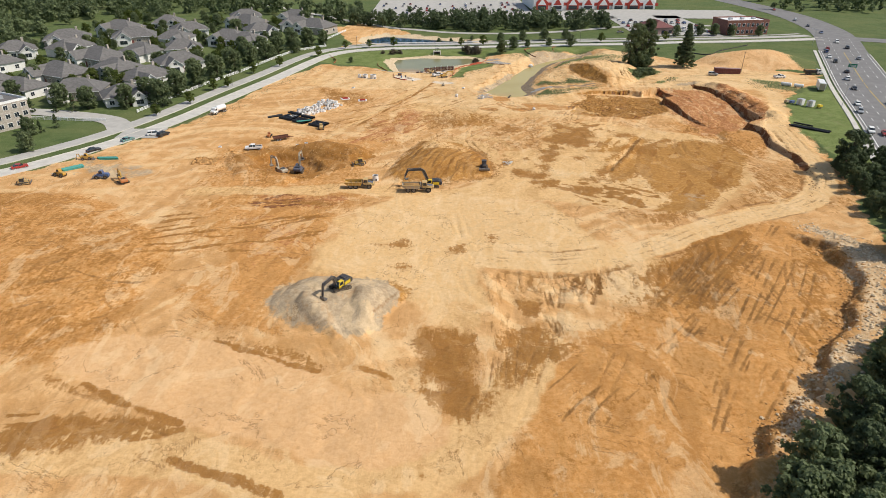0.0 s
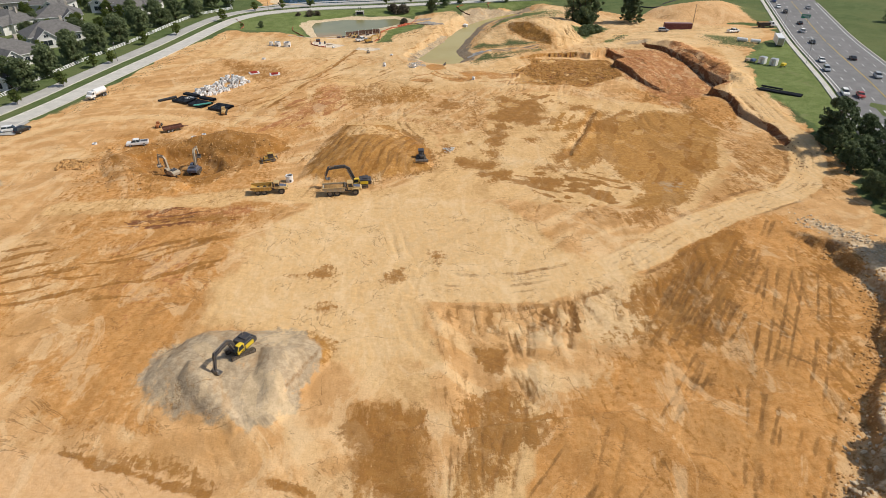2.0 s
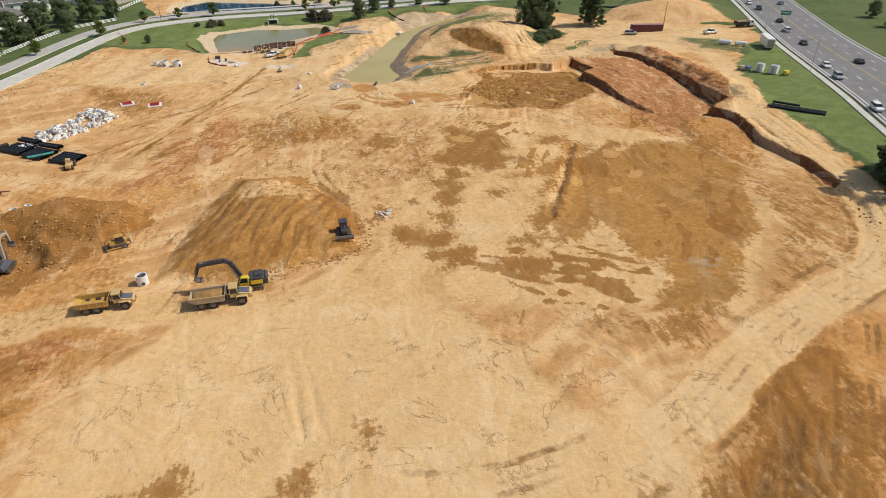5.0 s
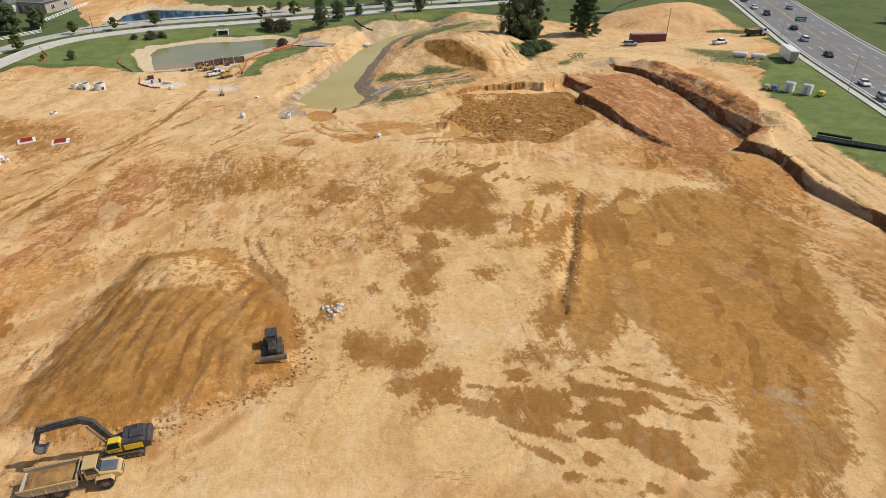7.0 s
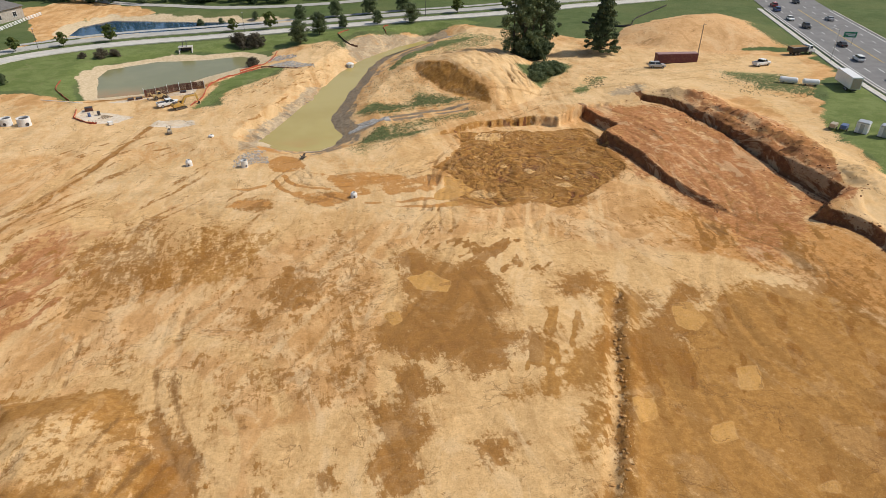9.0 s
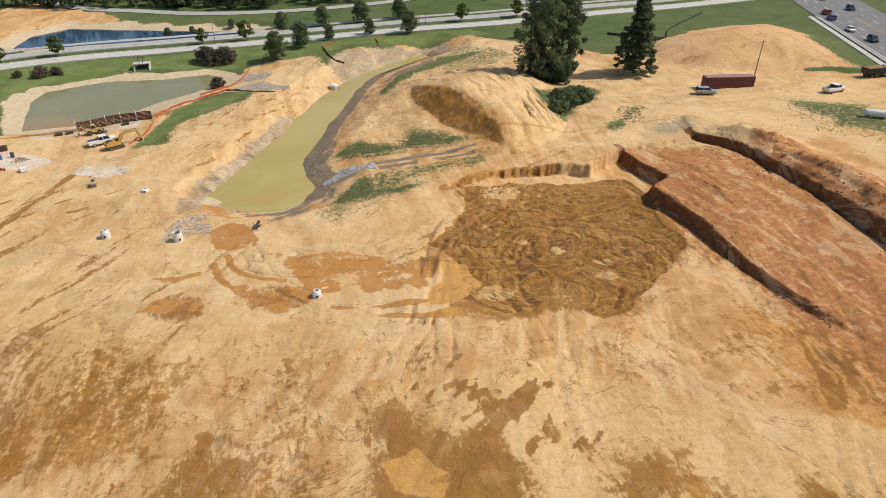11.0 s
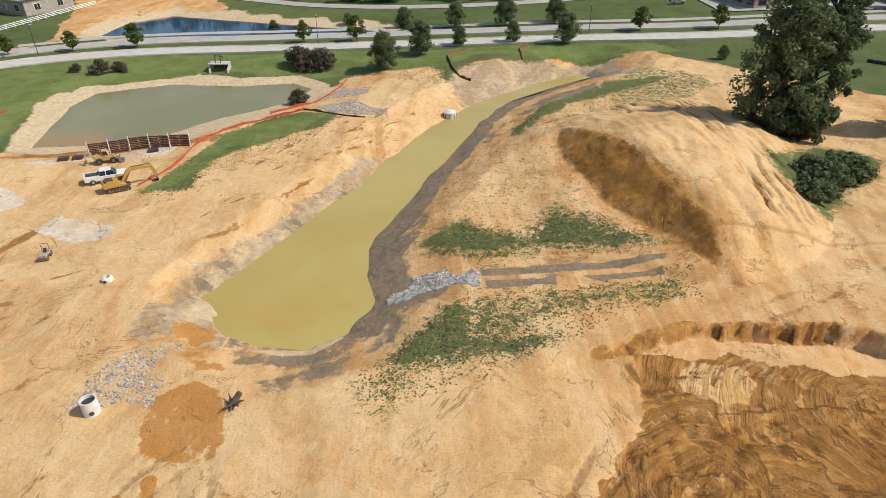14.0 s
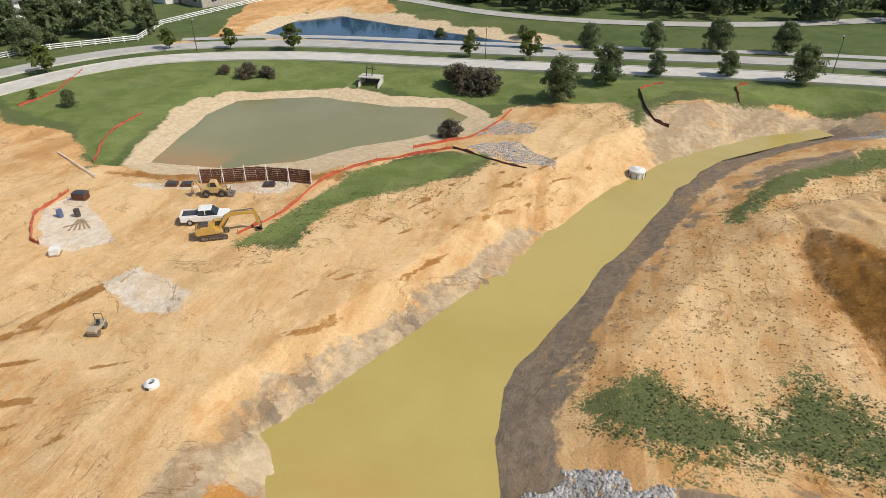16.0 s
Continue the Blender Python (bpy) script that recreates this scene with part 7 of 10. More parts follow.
def bulldozer(label, at, body, group="bulldozers"):
    dz = thing("bulldozer", label, "bulldozer", group, at)
    for y in (-1.05, 1.05):
        crawler(dz, y, 3.9, 1.15, 0.6)
    part("hull", prism(B(), [(-1.9, 0.7), (1.9, 0.7), (1.9, 1.2), (0.3, 1.2), (-1.9, 1.6)], -0.72, 0.72, 0.04), body, dz)
    hood = part("hood", prism(B(), [(0.3, 1.1), (2.0, 1.1), (2.0, 1.95), (0.3, 2.1)], -0.6, 0.6, 0.05), body, dz)
    part("grille", box(B(), 2.0, 2.06, -0.5, 0.5, 1.2, 1.85), M_CHARCOAL, hood)
    part("exhaust", rod(B(), (1.1, 0.25, 2.0), (1.1, 0.25, 2.8), 0.08), M_STEEL, hood)
    cabin = part("cab", prism(B(), [(-1.4, 1.4), (0.35, 1.4), (0.45, 2.2), (0.2, 3.0), (-1.25, 3.0), (-1.4, 2.2)], -0.8, 0.8, 0.05), M_CHARCOAL, dz)
    part("window", prism(B(), [(-1.2, 2.0), (0.36, 2.0), (0.18, 2.85), (-1.1, 2.85)], -0.82, 0.82), M_GLASS, cabin)
    part("roof", box(B(), -1.5, 0.45, -0.9, 0.9, 3.0, 3.12, 0.03), body, cabin)
    part("fuel_tank", prism(B(), [(-2.1, 1.1), (-1.45, 1.1), (-1.45, 2.1), (-2.0, 2.0)], -0.75, 0.75, 0.05), body, dz)
    bm = B()
    rows = []
    for k in range(9):
        a = -0.55 + 1.1 * k / 8
        x, z = 2.95 + 0.25 * math.cos(a * 2.2) - 0.25, 0.72 + 0.62 * math.sin(a * 1.6)
        rows.append([(bm.verts.new((x, y, z)), bm.verts.new((x - 0.12, y, z))) for y in (-1.95, 1.95)])
    for r, s in zip(rows, rows[1:]):
        for k in (0, 1):
            bm.faces.new((r[0][k], r[1][k], s[1][k], s[0][k]))
        for e in (0, 1):
            bm.faces.new((r[e][0], s[e][0], s[e][1], r[e][1]))
    for r in (rows[0], rows[-1]):
        bm.faces.new((r[0][0], r[1][0], r[1][1], r[0][1]))
    bmesh.ops.recalc_face_normals(bm, faces=bm.faces)
    part("blade", bm, M_STEEL, dz)
    for y in (-1.5, 1.5):
        part("push_arm", limb(B(), [(-0.3, 0.55), (1.6, 0.55), (2.75, 0.6)], [0.12, 0.14, 0.12], 0.08), body, dz).location.y = y
    part("ripper", prism(B(), [(-2.9, 0.3), (-2.75, 0.3), (-2.5, 1.2), (-2.0, 1.3), (-2.0, 1.5), (-2.8, 1.45)], -0.5, 0.5, 0.02), M_TRACK, dz)
    return dz


def loader(label, at, body, kind="wheel_loader", size=1.0, group="", hoe=False):
    """A wheeled loader with a front bucket; hoe adds a rear digging arm."""
    ld = thing(kind, label, kind.replace("_", " "), group, at @ Matrix.Scale(size, 4))
    for x in (1.5, -1.4):
        for y in (-1.0, 1.0):
            wheel(ld, x, y, 0.72, 0.5, 16)
    part("chassis", prism(B(), [(-2.3, 0.7), (2.0, 0.7), (2.0, 1.2), (-0.2, 1.3), (-2.3, 1.9), (-2.5, 1.2)], -0.7, 0.7, 0.05), body, ld)
    part("hood", prism(B(), [(-2.5, 1.3), (-0.6, 1.3), (-0.6, 2.0), (-2.4, 1.9)], -0.65, 0.65, 0.06), body, ld)
    cabin = part("cab", prism(B(), [(-0.7, 1.3), (0.7, 1.3), (0.75, 2.2), (0.45, 3.0), (-0.6, 3.0)], -0.7, 0.7, 0.05), body, ld)
    part("window", prism(B(), [(-0.55, 1.95), (0.68, 1.95), (0.42, 2.85), (-0.48, 2.85)], -0.72, 0.72), M_GLASS, cabin)
    for y in (-0.55, 0.55):
        part("lift_arm", limb(B(), [(0.4, 1.7), (1.6, 1.5), (2.7, 0.7)], [0.14, 0.18, 0.12], 0.08), body, ld).location.y = y
    part("bucket", prism(B(), [(2.6, 0.15), (3.6, 0.10), (3.6, 0.16), (2.75, 0.3), (2.6, 0.7), (2.85, 1.15), (2.75, 1.2), (2.45, 0.75)], -1.25, 1.25, 0.02), M_STEEL, ld)
    if hoe:
        part("rear_boom", limb(B(), [(-2.4, 1.2), (-3.1, 2.9), (-3.9, 2.6)], [0.16, 0.2, 0.12], 0.12), body, ld)
        part("rear_stick", limb(B(), [(-3.8, 2.8), (-4.3, 1.0)], [0.13, 0.1], 0.1), body, ld)
        part("rear_bucket", prism(B(), [(-4.4, 1.0), (-4.1, 1.0), (-4.0, 0.5), (-4.3, 0.2), (-4.7, 0.4)], -0.35, 0.35, 0.02), M_STEEL, ld)
    return ld


def compactor(label, at, body):
    """A small ride-on roller with a roll bar."""
    c = thing("compactor", label, "compactor", "", at)
    for x in (0.95, -0.95):
        part("drum", rod(B(), (x, -0.7, 0.5), (x, 0.7, 0.5), 0.5, None, 20), M_STEEL, c)
    part("body", prism(B(), [(-1.5, 0.75), (1.5, 0.75), (1.6, 1.3), (0.4, 1.35), (0.2, 1.0), (-0.5, 1.0), (-0.6, 1.35), (-1.5, 1.25)], -0.68, 0.68, 0.05), body, c)
    part("seat", prism(B(), [(-0.6, 1.0), (-0.05, 1.0), (-0.05, 1.2), (-0.45, 1.25), (-0.55, 1.75), (-0.68, 1.7)], -0.25, 0.25, 0.03), M_CHARCOAL, c)
    bm = B()
    for y in (-0.62, 0.62):
        rod(bm, (-0.9, y, 1.2), (-0.9, y, 2.5), 0.05)
    rod(bm, (-0.9, -0.65, 2.5), (-0.9, 0.65, 2.5), 0.05)
    part("roll_bar", bm, M_CHARCOAL, c)
    part("steering_column", rod(B(), (0.5, 0, 1.3), (0.2, 0, 1.65), 0.05), M_CHARCOAL, c)
    return c


CAR_SHAPES = {
    "car": ([(-2.25, 0.35), (2.25, 0.35), (2.3, 0.65), (2.1, 0.85), (1.0, 0.98), (-1.5, 1.0), (-2.25, 0.95), (-2.32, 0.6)], [(-1.75, 0.98), (1.05, 0.96), (0.35, 1.43), (-1.05, 1.45)], 0.33),
    "suv": ([(-2.35, 0.40), (2.3, 0.40), (2.38, 0.75), (2.2, 1.0), (1.1, 1.12), (-2.2, 1.15), (-2.38, 1.0)], [(-2.25, 1.12), (1.15, 1.10), (0.45, 1.72), (-2.0, 1.75)], 0.38),
    "pickup": ([(-2.85, 0.48), (2.75, 0.48), (2.85, 0.85), (2.7, 1.12), (1.5, 1.20), (-2.85, 1.20), (-2.9, 0.8)], [(-0.75, 1.18), (1.55, 1.18), (0.85, 1.85), (-0.6, 1.88)], 0.41),
}


def car(kind, label, at, body, group="", bed=None):
    prof, top, r = CAR_SHAPES[kind]
    c = thing({"car": "car", "suv": "car", "pickup": "pickup_truck"}[kind], label, {"car": "car", "suv": "car", "pickup": "pickup truck"}[kind], group, at)
    half = 0.98 if kind == "pickup" else 0.92
    shell = part("body", prism(B(), prof, -half, half, 0.06), body, c)
    x0, x1 = min(p[0] for p in prof), max(p[0] for p in prof)
    for x in (x0 * 0.62, x1 * 0.62):
        for y in (-half + 0.1, half - 0.1):
            wheel(c, x, y, r, 0.24, 14)
    bm = B()
    a = [bm.verts.new((x, y, z)) for (x, z), y in zip(top, (-half + 0.08, -half + 0.08, -half + 0.22, -half + 0.22))]
    b = [bm.verts.new((v.co.x, -v.co.y, v.co.z)) for v in a]
    for f in (a[::-1], b, (a[0], a[1], b[1], b[0]), (a[1], a[2], b[2], b[1]), (a[2], a[3], b[3], b[2]), (a[3], a[0], b[0], b[3])):
        bm.faces.new(f)
    bmesh.ops.recalc_face_normals(bm, faces=bm.faces)
    cabin = part("window", bm, M_GLASS, c, "dark tinted glazing")
    t = top[2:]
    part("roof", box(B(), t[1][0] - 0.05, t[0][0] + 0.05, -half + 0.2, half - 0.2, t[0][1] - 0.01, t[0][1] + 0.05, 0.02), body, c)
    for x in (t[1][0] * 0.5 + t[0][0] * 0.5,):
        for y in (-1, 1):
            bmp = prism(B(), [(x - 0.06, top[0][1]), (x + 0.06, top[0][1]), (x + 0.06, t[0][1]), (x - 0.06, t[0][1])], y * (half - 0.16) - 0.06, y * (half - 0.16) + 0.06)
            part("door_pillar", bmp, body, c)
    for y in (-0.65, 0.65):
        part("headlight", box(B(), x1 - 0.16, x1 + 0.0, y - 0.2, y + 0.2, prof[2][1] - 0.05, prof[2][1] + 0.1, 0.02), M_TRIMW, c)
        part("tail_light", box(B(), x0 - 0.02, x0 + 0.12, y - 0.16, y + 0.16, prof[2][1] - 0.02, prof[2][1] + 0.14, 0.02), M_REDCAR, c)
    if kind == "pickup":
        part("cargo_bed", box(B(), -2.7, -0.9, -0.78, 0.78, 1.185, 1.24, 0.01), bed or M_CHARCOAL, c)
        rails = B()
        for y in (-0.9, 0.82):
            box(rails, -2.8, -0.8, y, y + 0.08, 1.2, 1.36, 0.01)
        box(rails, -2.88, -2.8, -0.9, 0.9, 1.1, 1.36, 0.01)
        part("bed_wall", rails, body, c)
    return c


def leaf_mesh(name, centres, per, leaf, seed, material, squash=0.8):
    """Leaves: small bent quads round each clump centre (x, y, z, radius)."""
    rs = np.random.RandomState(seed)
    cs = np.repeat(np.array(centres, float), per, 0)
    n = len(cs)
    d = rs.normal(size=(n, 3))
    d /= np.linalg.norm(d, axis=1)[:, None]
    p = cs[:, :3] + d * cs[:, 3:4] * (rs.rand(n, 1) ** 0.4) * np.array([1, 1, squash])
    nrm = d * 0.9 + rs.normal(size=(n, 3)) * 0.42 + np.array([0, 0, 0.35])
    nrm /= np.linalg.norm(nrm, axis=1)[:, None]
    u = np.cross(nrm, rs.normal(size=(n, 3)))
    u /= np.linalg.norm(u, axis=1)[:, None]
    v = np.cross(nrm, u)
    s = leaf * (0.55 + 0.9 * rs.rand(n, 1))
    u, v = u * s, v * s * (0.5 + 0.4 * rs.rand(n, 1))
    q = np.stack([p - u, p - v + nrm * s * 0.15, p + u, p + v + nrm * s * 0.15], 1)
    me = bpy.data.meshes.new(name)
    me.from_pydata(q.reshape(-1, 3).tolist(), [], np.arange(4 * n).reshape(-1, 4).tolist())
    me.materials.append(material)
    return me


def crown_centres(height, radius, base, count, seed, shape):
    rs = random.Random(seed)
    out = []
    for k in range(count):
        t = rs.random() ** 0.85
        z = base + (height - base) * t
        if shape == "cone":
            w = radius * (1.02 - t) * (0.75 + 0.35 * rs.random())
        else:
            w = radius * math.sqrt(max(0.02, 1 - (2 * t - 0.85) ** 2 / 1.4)) * (0.65 + 0.45 * rs.random())
        a = rs.uniform(0, 6.283)
        r = w * rs.random() ** 0.45
        cr = radius * (rs.uniform(0.11, 0.20) if shape == "cone" else rs.uniform(0.20, 0.36) * (1.0 if radius < 4 else 0.72))
        out.append((r * math.cos(a), r * math.sin(a), z - cr * 0.4, cr))
    return out


def tree(label, at, height, radius, base, material, seed, clumps=46, per=38, leaf=0.30, shape="round", name="tree", group="", trunks=1):
    tr = thing(name, label, "tree" if name != "shrub" else "shrub", group, at)
    cs = crown_centres(height, radius, base, clumps, seed, shape)
    rs = random.Random(seed + 1)
    bm = B()
    for k in range(trunks):
        ox, oy = (rs.uniform(-1, 1) * radius * 0.35, rs.uniform(-1, 1) * radius * 0.3) if trunks > 1 else (0, 0)
        r = max(0.09, height * 0.018)
        rod(bm, (ox, oy, -0.3), (ox * 1.1, oy * 1.1, height * 0.45), r, r * 0.6, 8)
        rod(bm, (ox * 1.1, oy * 1.1, height * 0.45), (ox * 1.2, oy * 1.2, height * 0.88), r * 0.6, r * 0.15, 6)
    part("trunk", bm, M_BARK, tr)
    bm = B()
    for x, y, z, cr in cs[::3]:
        z0 = max(base * 0.8, z - (abs(x) + abs(y)) * 0.6)
        rod(bm, (x * 0.05, y * 0.05, z0), (x, y, z), height * 0.006 + 0.02, 0.015, 5)
    part("limb", bm, M_BARK, tr)
    crown = new("crown", leaf_mesh("crown", cs, per, leaf, seed, material, 0.85 if shape != "cone" else 0.45))
    crown.parent = tr
    return tr

# ---- machines on the site ----
excavator("charcoal crawler excavator with yellow panels loading a dump truck", rest(-2.6, 170.6, 178), 5, M_CHARCOAL, M_LEMON, M_CHARCOAL, (9.2, 3.2), 6.6, 0.84, "excavators")
excavator("charcoal excavator with yellow panels digging in a grey heap", rest(-20.3, 108.4, 215), 22, M_CHARCOAL, M_LEMON, M_CHARCOAL, (6.6, 0.0), 4.8, 0.78, "excavators")
excavator("dusty grey-tan excavator in the dug pit", rest(-51.0, 187.0, 170), -30, M_GREYTAN, M_GREYTAN, M_GREYTAN, (6.2, 2.2), 6.6, 0.74, "excavators")
excavator("dark blue-grey excavator with a raised boom", rest(-45.5, 189.0, 90), -5, M_BLUEGREY, M_BLUEGREY, M_GREYTAN, (5.4, 3.4), 7.2, 0.78, "excavators")
excavator("yellow crawler excavator digging beside a silt fence", rest(1.2, 321.2, 25), 8, M_YELLOW, M_YELLOW, M_YELLOW, (8.4, 0.3), 4.4, 0.62, "excavators")
excavator("small orange excavator at the gravel yard", rest(-93.5, 171.5, 150), -20, M_ORANGE_PAINT, M_YELLOW, M_YELLOW, (6.0, 1.5), 5.0, 0.64, "excavators")
dump_truck("tan articulated dump truck being loaded with earth", rest(-6.6, 166.6, 2, 0, 0.84), True)
dump_truck("tan articulated dump truck with an empty yellow body", rest(-23.6, 168.8, 3, 0, 0.78), False)
bulldozer("dark bulldozer with a steel blade on a heap", tilted(13.2, 181.5, -90, 4) @ Matrix.Scale(0.84, 4), M_CHARCOAL)
bulldozer("yellow bulldozer parked on bare clay", rest(-26.0, 188.0, 200, 0, 0.72), M_YELLOW)
bulldozer("dusty tan bulldozer near the haul road", rest(-121.0, 169.0, 20, 0, 0.66), M_CAB_TAN)
loader("dusty yellow wheel loader beside black pipes", rest(-45.3, 229.5, 95), M_CAB_TAN, "wheel_loader", 0.76, "loaders")
loader("tan wheel loader at the gravel yard", rest(-114.0, 175.5, 160), M_YELLOW, "wheel_loader", 0.80, "loaders")
loader("small rust-red skid loader", rest(-62.0, 218.0, 90), M_ORANGE_PAINT, "skid_loader", 0.6, "loaders")
loader("blue farm tractor with a front loader", rest(-101.0, 174.5, 185), M_BLUE_PAINT, "tractor", 0.85)
loader("yellow backhoe loader near the brown fence", rest(-5.0, 331.0, 20), M_CAB_TAN, "backhoe_loader", 0.70, "", True)
loader("dusty yellow backhoe loader by the street", rest(-114.0, 191.0, 10), M_YELLOW, "backhoe_loader", 0.70, "", True)
compactor("small grey ride-on roller with a roll bar", rest(0.7, 302.4, -78, 0, 0.66), M_GREYTAN)


def scraper_trailer():
    t = thing("equipment_trailer", "dark brown low equipment trailer on bare clay", "trailer", "", rest(-56.5, 214.5, 28))
    part("deck", box(B(), -3.2, 2.4, -1.1, 1.1, 0.85, 1.05, 0.03), M_RUST, t)
    part("tongue", prism(B(), [(2.4, 0.85), (4.0, 0.6), (4.0, 0.7), (2.4, 1.02)], -0.15, 0.15), M_RUST, t)
    part("side_board", box(B(), -3.2, 2.4, 1.02, 1.10, 1.05, 1.5), M_RUST, t)
    part("side_board", box(B(), -3.2, 2.4, -1.10, -1.02, 1.05, 1.5), M_RUST, t)
    for x in (-1.9, -0.9):
        for y in (-1.0, 1.0):
            wheel(t, x, y, 0.42, 0.3, 14)


scraper_trailer()
car("pickup", "white pickup truck with a dark bed", rest(-64.0, 204.3, 190), M_WHITE, "", M_CHARCOAL)
car("pickup", "white crew pickup beside a yellow excavator", rest(-2.0, 324.3, 25), M_WHITE)
car("pickup", "white pickup truck near a gravel heap", rest(163.0, 305.0, 10), M_WHITE)
car("suv", "silver estate car beside the maroon container", rest(133.6, 312.2, -18), M_SILVER)
car("suv", "white car at the site entrance", rest(-104.0, 219.5, 20), M_WHITE)
car("suv", "black car at the site entrance", rest(-100.6, 219.0, 65), M_BLACK)
car("car", "red car parked by the street", rest(-131.0, 183.5, 40), M_REDCAR)
car("car", "black car parked by the street", rest(-116.5, 200.5, 50), M_BLACK)
car("car", "teal car parked by the street", rest(-110.5, 212.5, 55), M_TEAL)


def tanker():
    t = thing("tanker_truck", "white water tanker truck beside the street", "truck", "", rest(-90.5, 250.5, 245))
    part("chassis", box(B(), -3.6, 3.4, -0.45, 0.45, 0.7, 1.0, 0.03), M_CHARCOAL, t)
    for x in (2.6, -1.6, -2.7):
        for y in (-0.95, 0.95):
            wheel(t, x, y, 0.5, 0.4, 16)
    bm = B()
    lathe(bm, [(0.05, -3.7), (0.8, -3.65), (1.05, -3.4), (1.05, 1.1), (0.8, 1.35), (0.05, 1.4)], 18, "Z")
    bmesh.ops.rotate(bm, verts=bm.verts, matrix=Matrix.Rotation(radians(90), 3, "Y"))
    bmesh.ops.translate(bm, verts=bm.verts, vec=(0, 0, 2.0))
    part("tank", bm, M_WHITE, t)
    cabin = part("cab", prism(B(), [(1.5, 0.8), (3.8, 0.8), (3.85, 1.5), (3.0, 1.75), (2.75, 2.6), (1.55, 2.65)], -1.1, 1.1, 0.07), M_WHITE, t)
    part("window", prism(B(), [(1.9, 1.75), (2.92, 1.75), (2.68, 2.45), (1.95, 2.45)], -1.12, 1.12), M_GLASS, cabin)


tanker()


def road_dump_truck():
    t = thing("tipper_truck", "black road tipper truck parked on gravel", "truck", "", rest(183.0, 312.8, 0))
    part("chassis", box(B(), -3.8, 3.8, -0.45, 0.45, 0.7, 1.0, 0.03), M_CHARCOAL, t)
    for x in (2.7, -1.5, -2.7):
        for y in (-1.0, 1.0):
            wheel(t, x, y, 0.52, 0.42, 16)
    part("tipper_body", prism(B(), [(-4.2, 1.1), (1.2, 1.1), (1.35, 2.5), (-4.3, 2.5)], -1.22, 1.22, 0.04), M_BLACK, t)
    part("tipper_load", prism(B(), [(-4.0, 2.5), (1.1, 2.5), (0.2, 2.62), (-3.2, 2.62)], -1.1, 1.1), M_LOAD, t)
    cabin = part("cab", prism(B(), [(1.6, 0.8), (4.2, 0.8), (4.25, 1.6), (3.2, 1.85), (2.9, 2.75), (1.65, 2.8)], -1.1, 1.1, 0.07), M_WHITE, t)
    part("window", prism(B(), [(2.0, 1.85), (3.1, 1.85), (2.84, 2.6), (2.05, 2.6)], -1.12, 1.12), M_GLASS, cabin)


road_dump_truck()

# ---- traffic on the highway ----
rnd = random.Random(3)
PAINTS = [("white", M_WHITE), ("black", M_BLACK), ("silver", M_SILVER), ("black", M_BLACK), ("white", M_WHITE), ("red", M_REDCAR), ("blue", M_BLUE_PAINT)]


def on_road(x, y, turn):
    return pose(x, y, road_z(Vector((x, y, 0))) + 0.06, 0, 0, turn)


for k, (x, y) in enumerate([(194, 302), (185, 281), (161, 237), (182, 252), (148, 209), (151, 206), (222, 372), (215, 356), (211, 343), (229, 352), (241, 384), (168, 250), (227, 380), (256, 441), (246, 404), (203, 318), (172, 226), (262, 470), (268, 500), (280, 560)]):
    tone, mat = PAINTS[k % 7]
    kind = ("suv", "car", "suv", "car")[k % 4]
    car(kind, tone + (" estate car" if kind == "suv" else " saloon car") + " driving on the highway", on_road(x, y, 66 + (180 if k % 3 else 0)), mat, "cars on the highway")


# ---- precast concrete and small site things ----
def manhole(label, x, y, h, r, cone=True, turn=0, group="precast manholes", lean=0):
    m = thing("manhole", label, "manhole", group, rest(x, y, turn) @ pose(0, 0, 0, lean, 0, 0))
    prof = [(r, -0.4), (r, h * 0.62), (r * 0.97, h * 0.63), (r * 0.97, h * 0.66), (r, h * 0.67)]
    prof += [(r * 0.62, h), (r * 0.48, h), (r * 0.48, h - 0.3)] if cone else [(r, h), (r * 0.84, h), (r * 0.84, h - 0.8)]
    part("riser", lathe(B(), prof, 24), M_PRECAST, m)
    # charcoal disc closes the riser and stands in for its dark inside
    part("opening", rod(B(), (0, 0, h - 0.34), (0, 0, h - 0.30), r * (0.5 if cone else 0.86), None, 20), M_CHARCOAL, m, "dark opening")
    bm = lathe(B(), [(r * 0.30, -0.02), (r * 0.30, 0.02), (r * 0.01, 0.02)], 14)
    bmesh.ops.rotate(bm, verts=bm.verts, matrix=Matrix.Rotation(radians(90), 3, "X"))
    bmesh.ops.translate(bm, verts=bm.verts, vec=(0, -r - 0.005, h * 0.3))
    part("pipe_port", bm, M_CHARCOAL, m)
    return m


manhole("tall pale concrete manhole riser with a cone top", 6.8, 281.6, 1.4, 0.66)
manhole("pale concrete manhole riser standing in riprap", 18.2, 277.2, 1.5, 0.68, False, 30)
manhole("pale concrete manhole with a lid on wet clay", 38.2, 255.3, 1.0, 0.62)
manhole("low white concrete manhole ring in bare clay", 10.3, 297.4, 0.5, 0.62, True)
manhole("large white concrete chamber ring", -38.6, 318.6, 1.8, 1.3, False, 0, "chamber rings")
manhole("large white concrete chamber ring", -34.4, 317.6, 2.0, 1.5, False, 40, "chamber rings")
manhole("squat concrete chamber piece", -41.5, 319.5, 1.5, 0.9, False, 90, "chamber rings")
manhole("white precast concrete box beside the haul trucks", -19.6, 174.8, 1.7, 0.9, False, 20, "chamber rings")
for k, (x, y, s) in enumerate([(-49.5, 207.5, 0.5), (-46.5, 207.0, 0.4), (-66, 208, 0.4), (-76, 206, 0.4), (-42, 298, 0.5)]):
    manhole("small white concrete ring lying on clay", x, y, s, s * 1.5, False, k * 40, "small concrete rings")


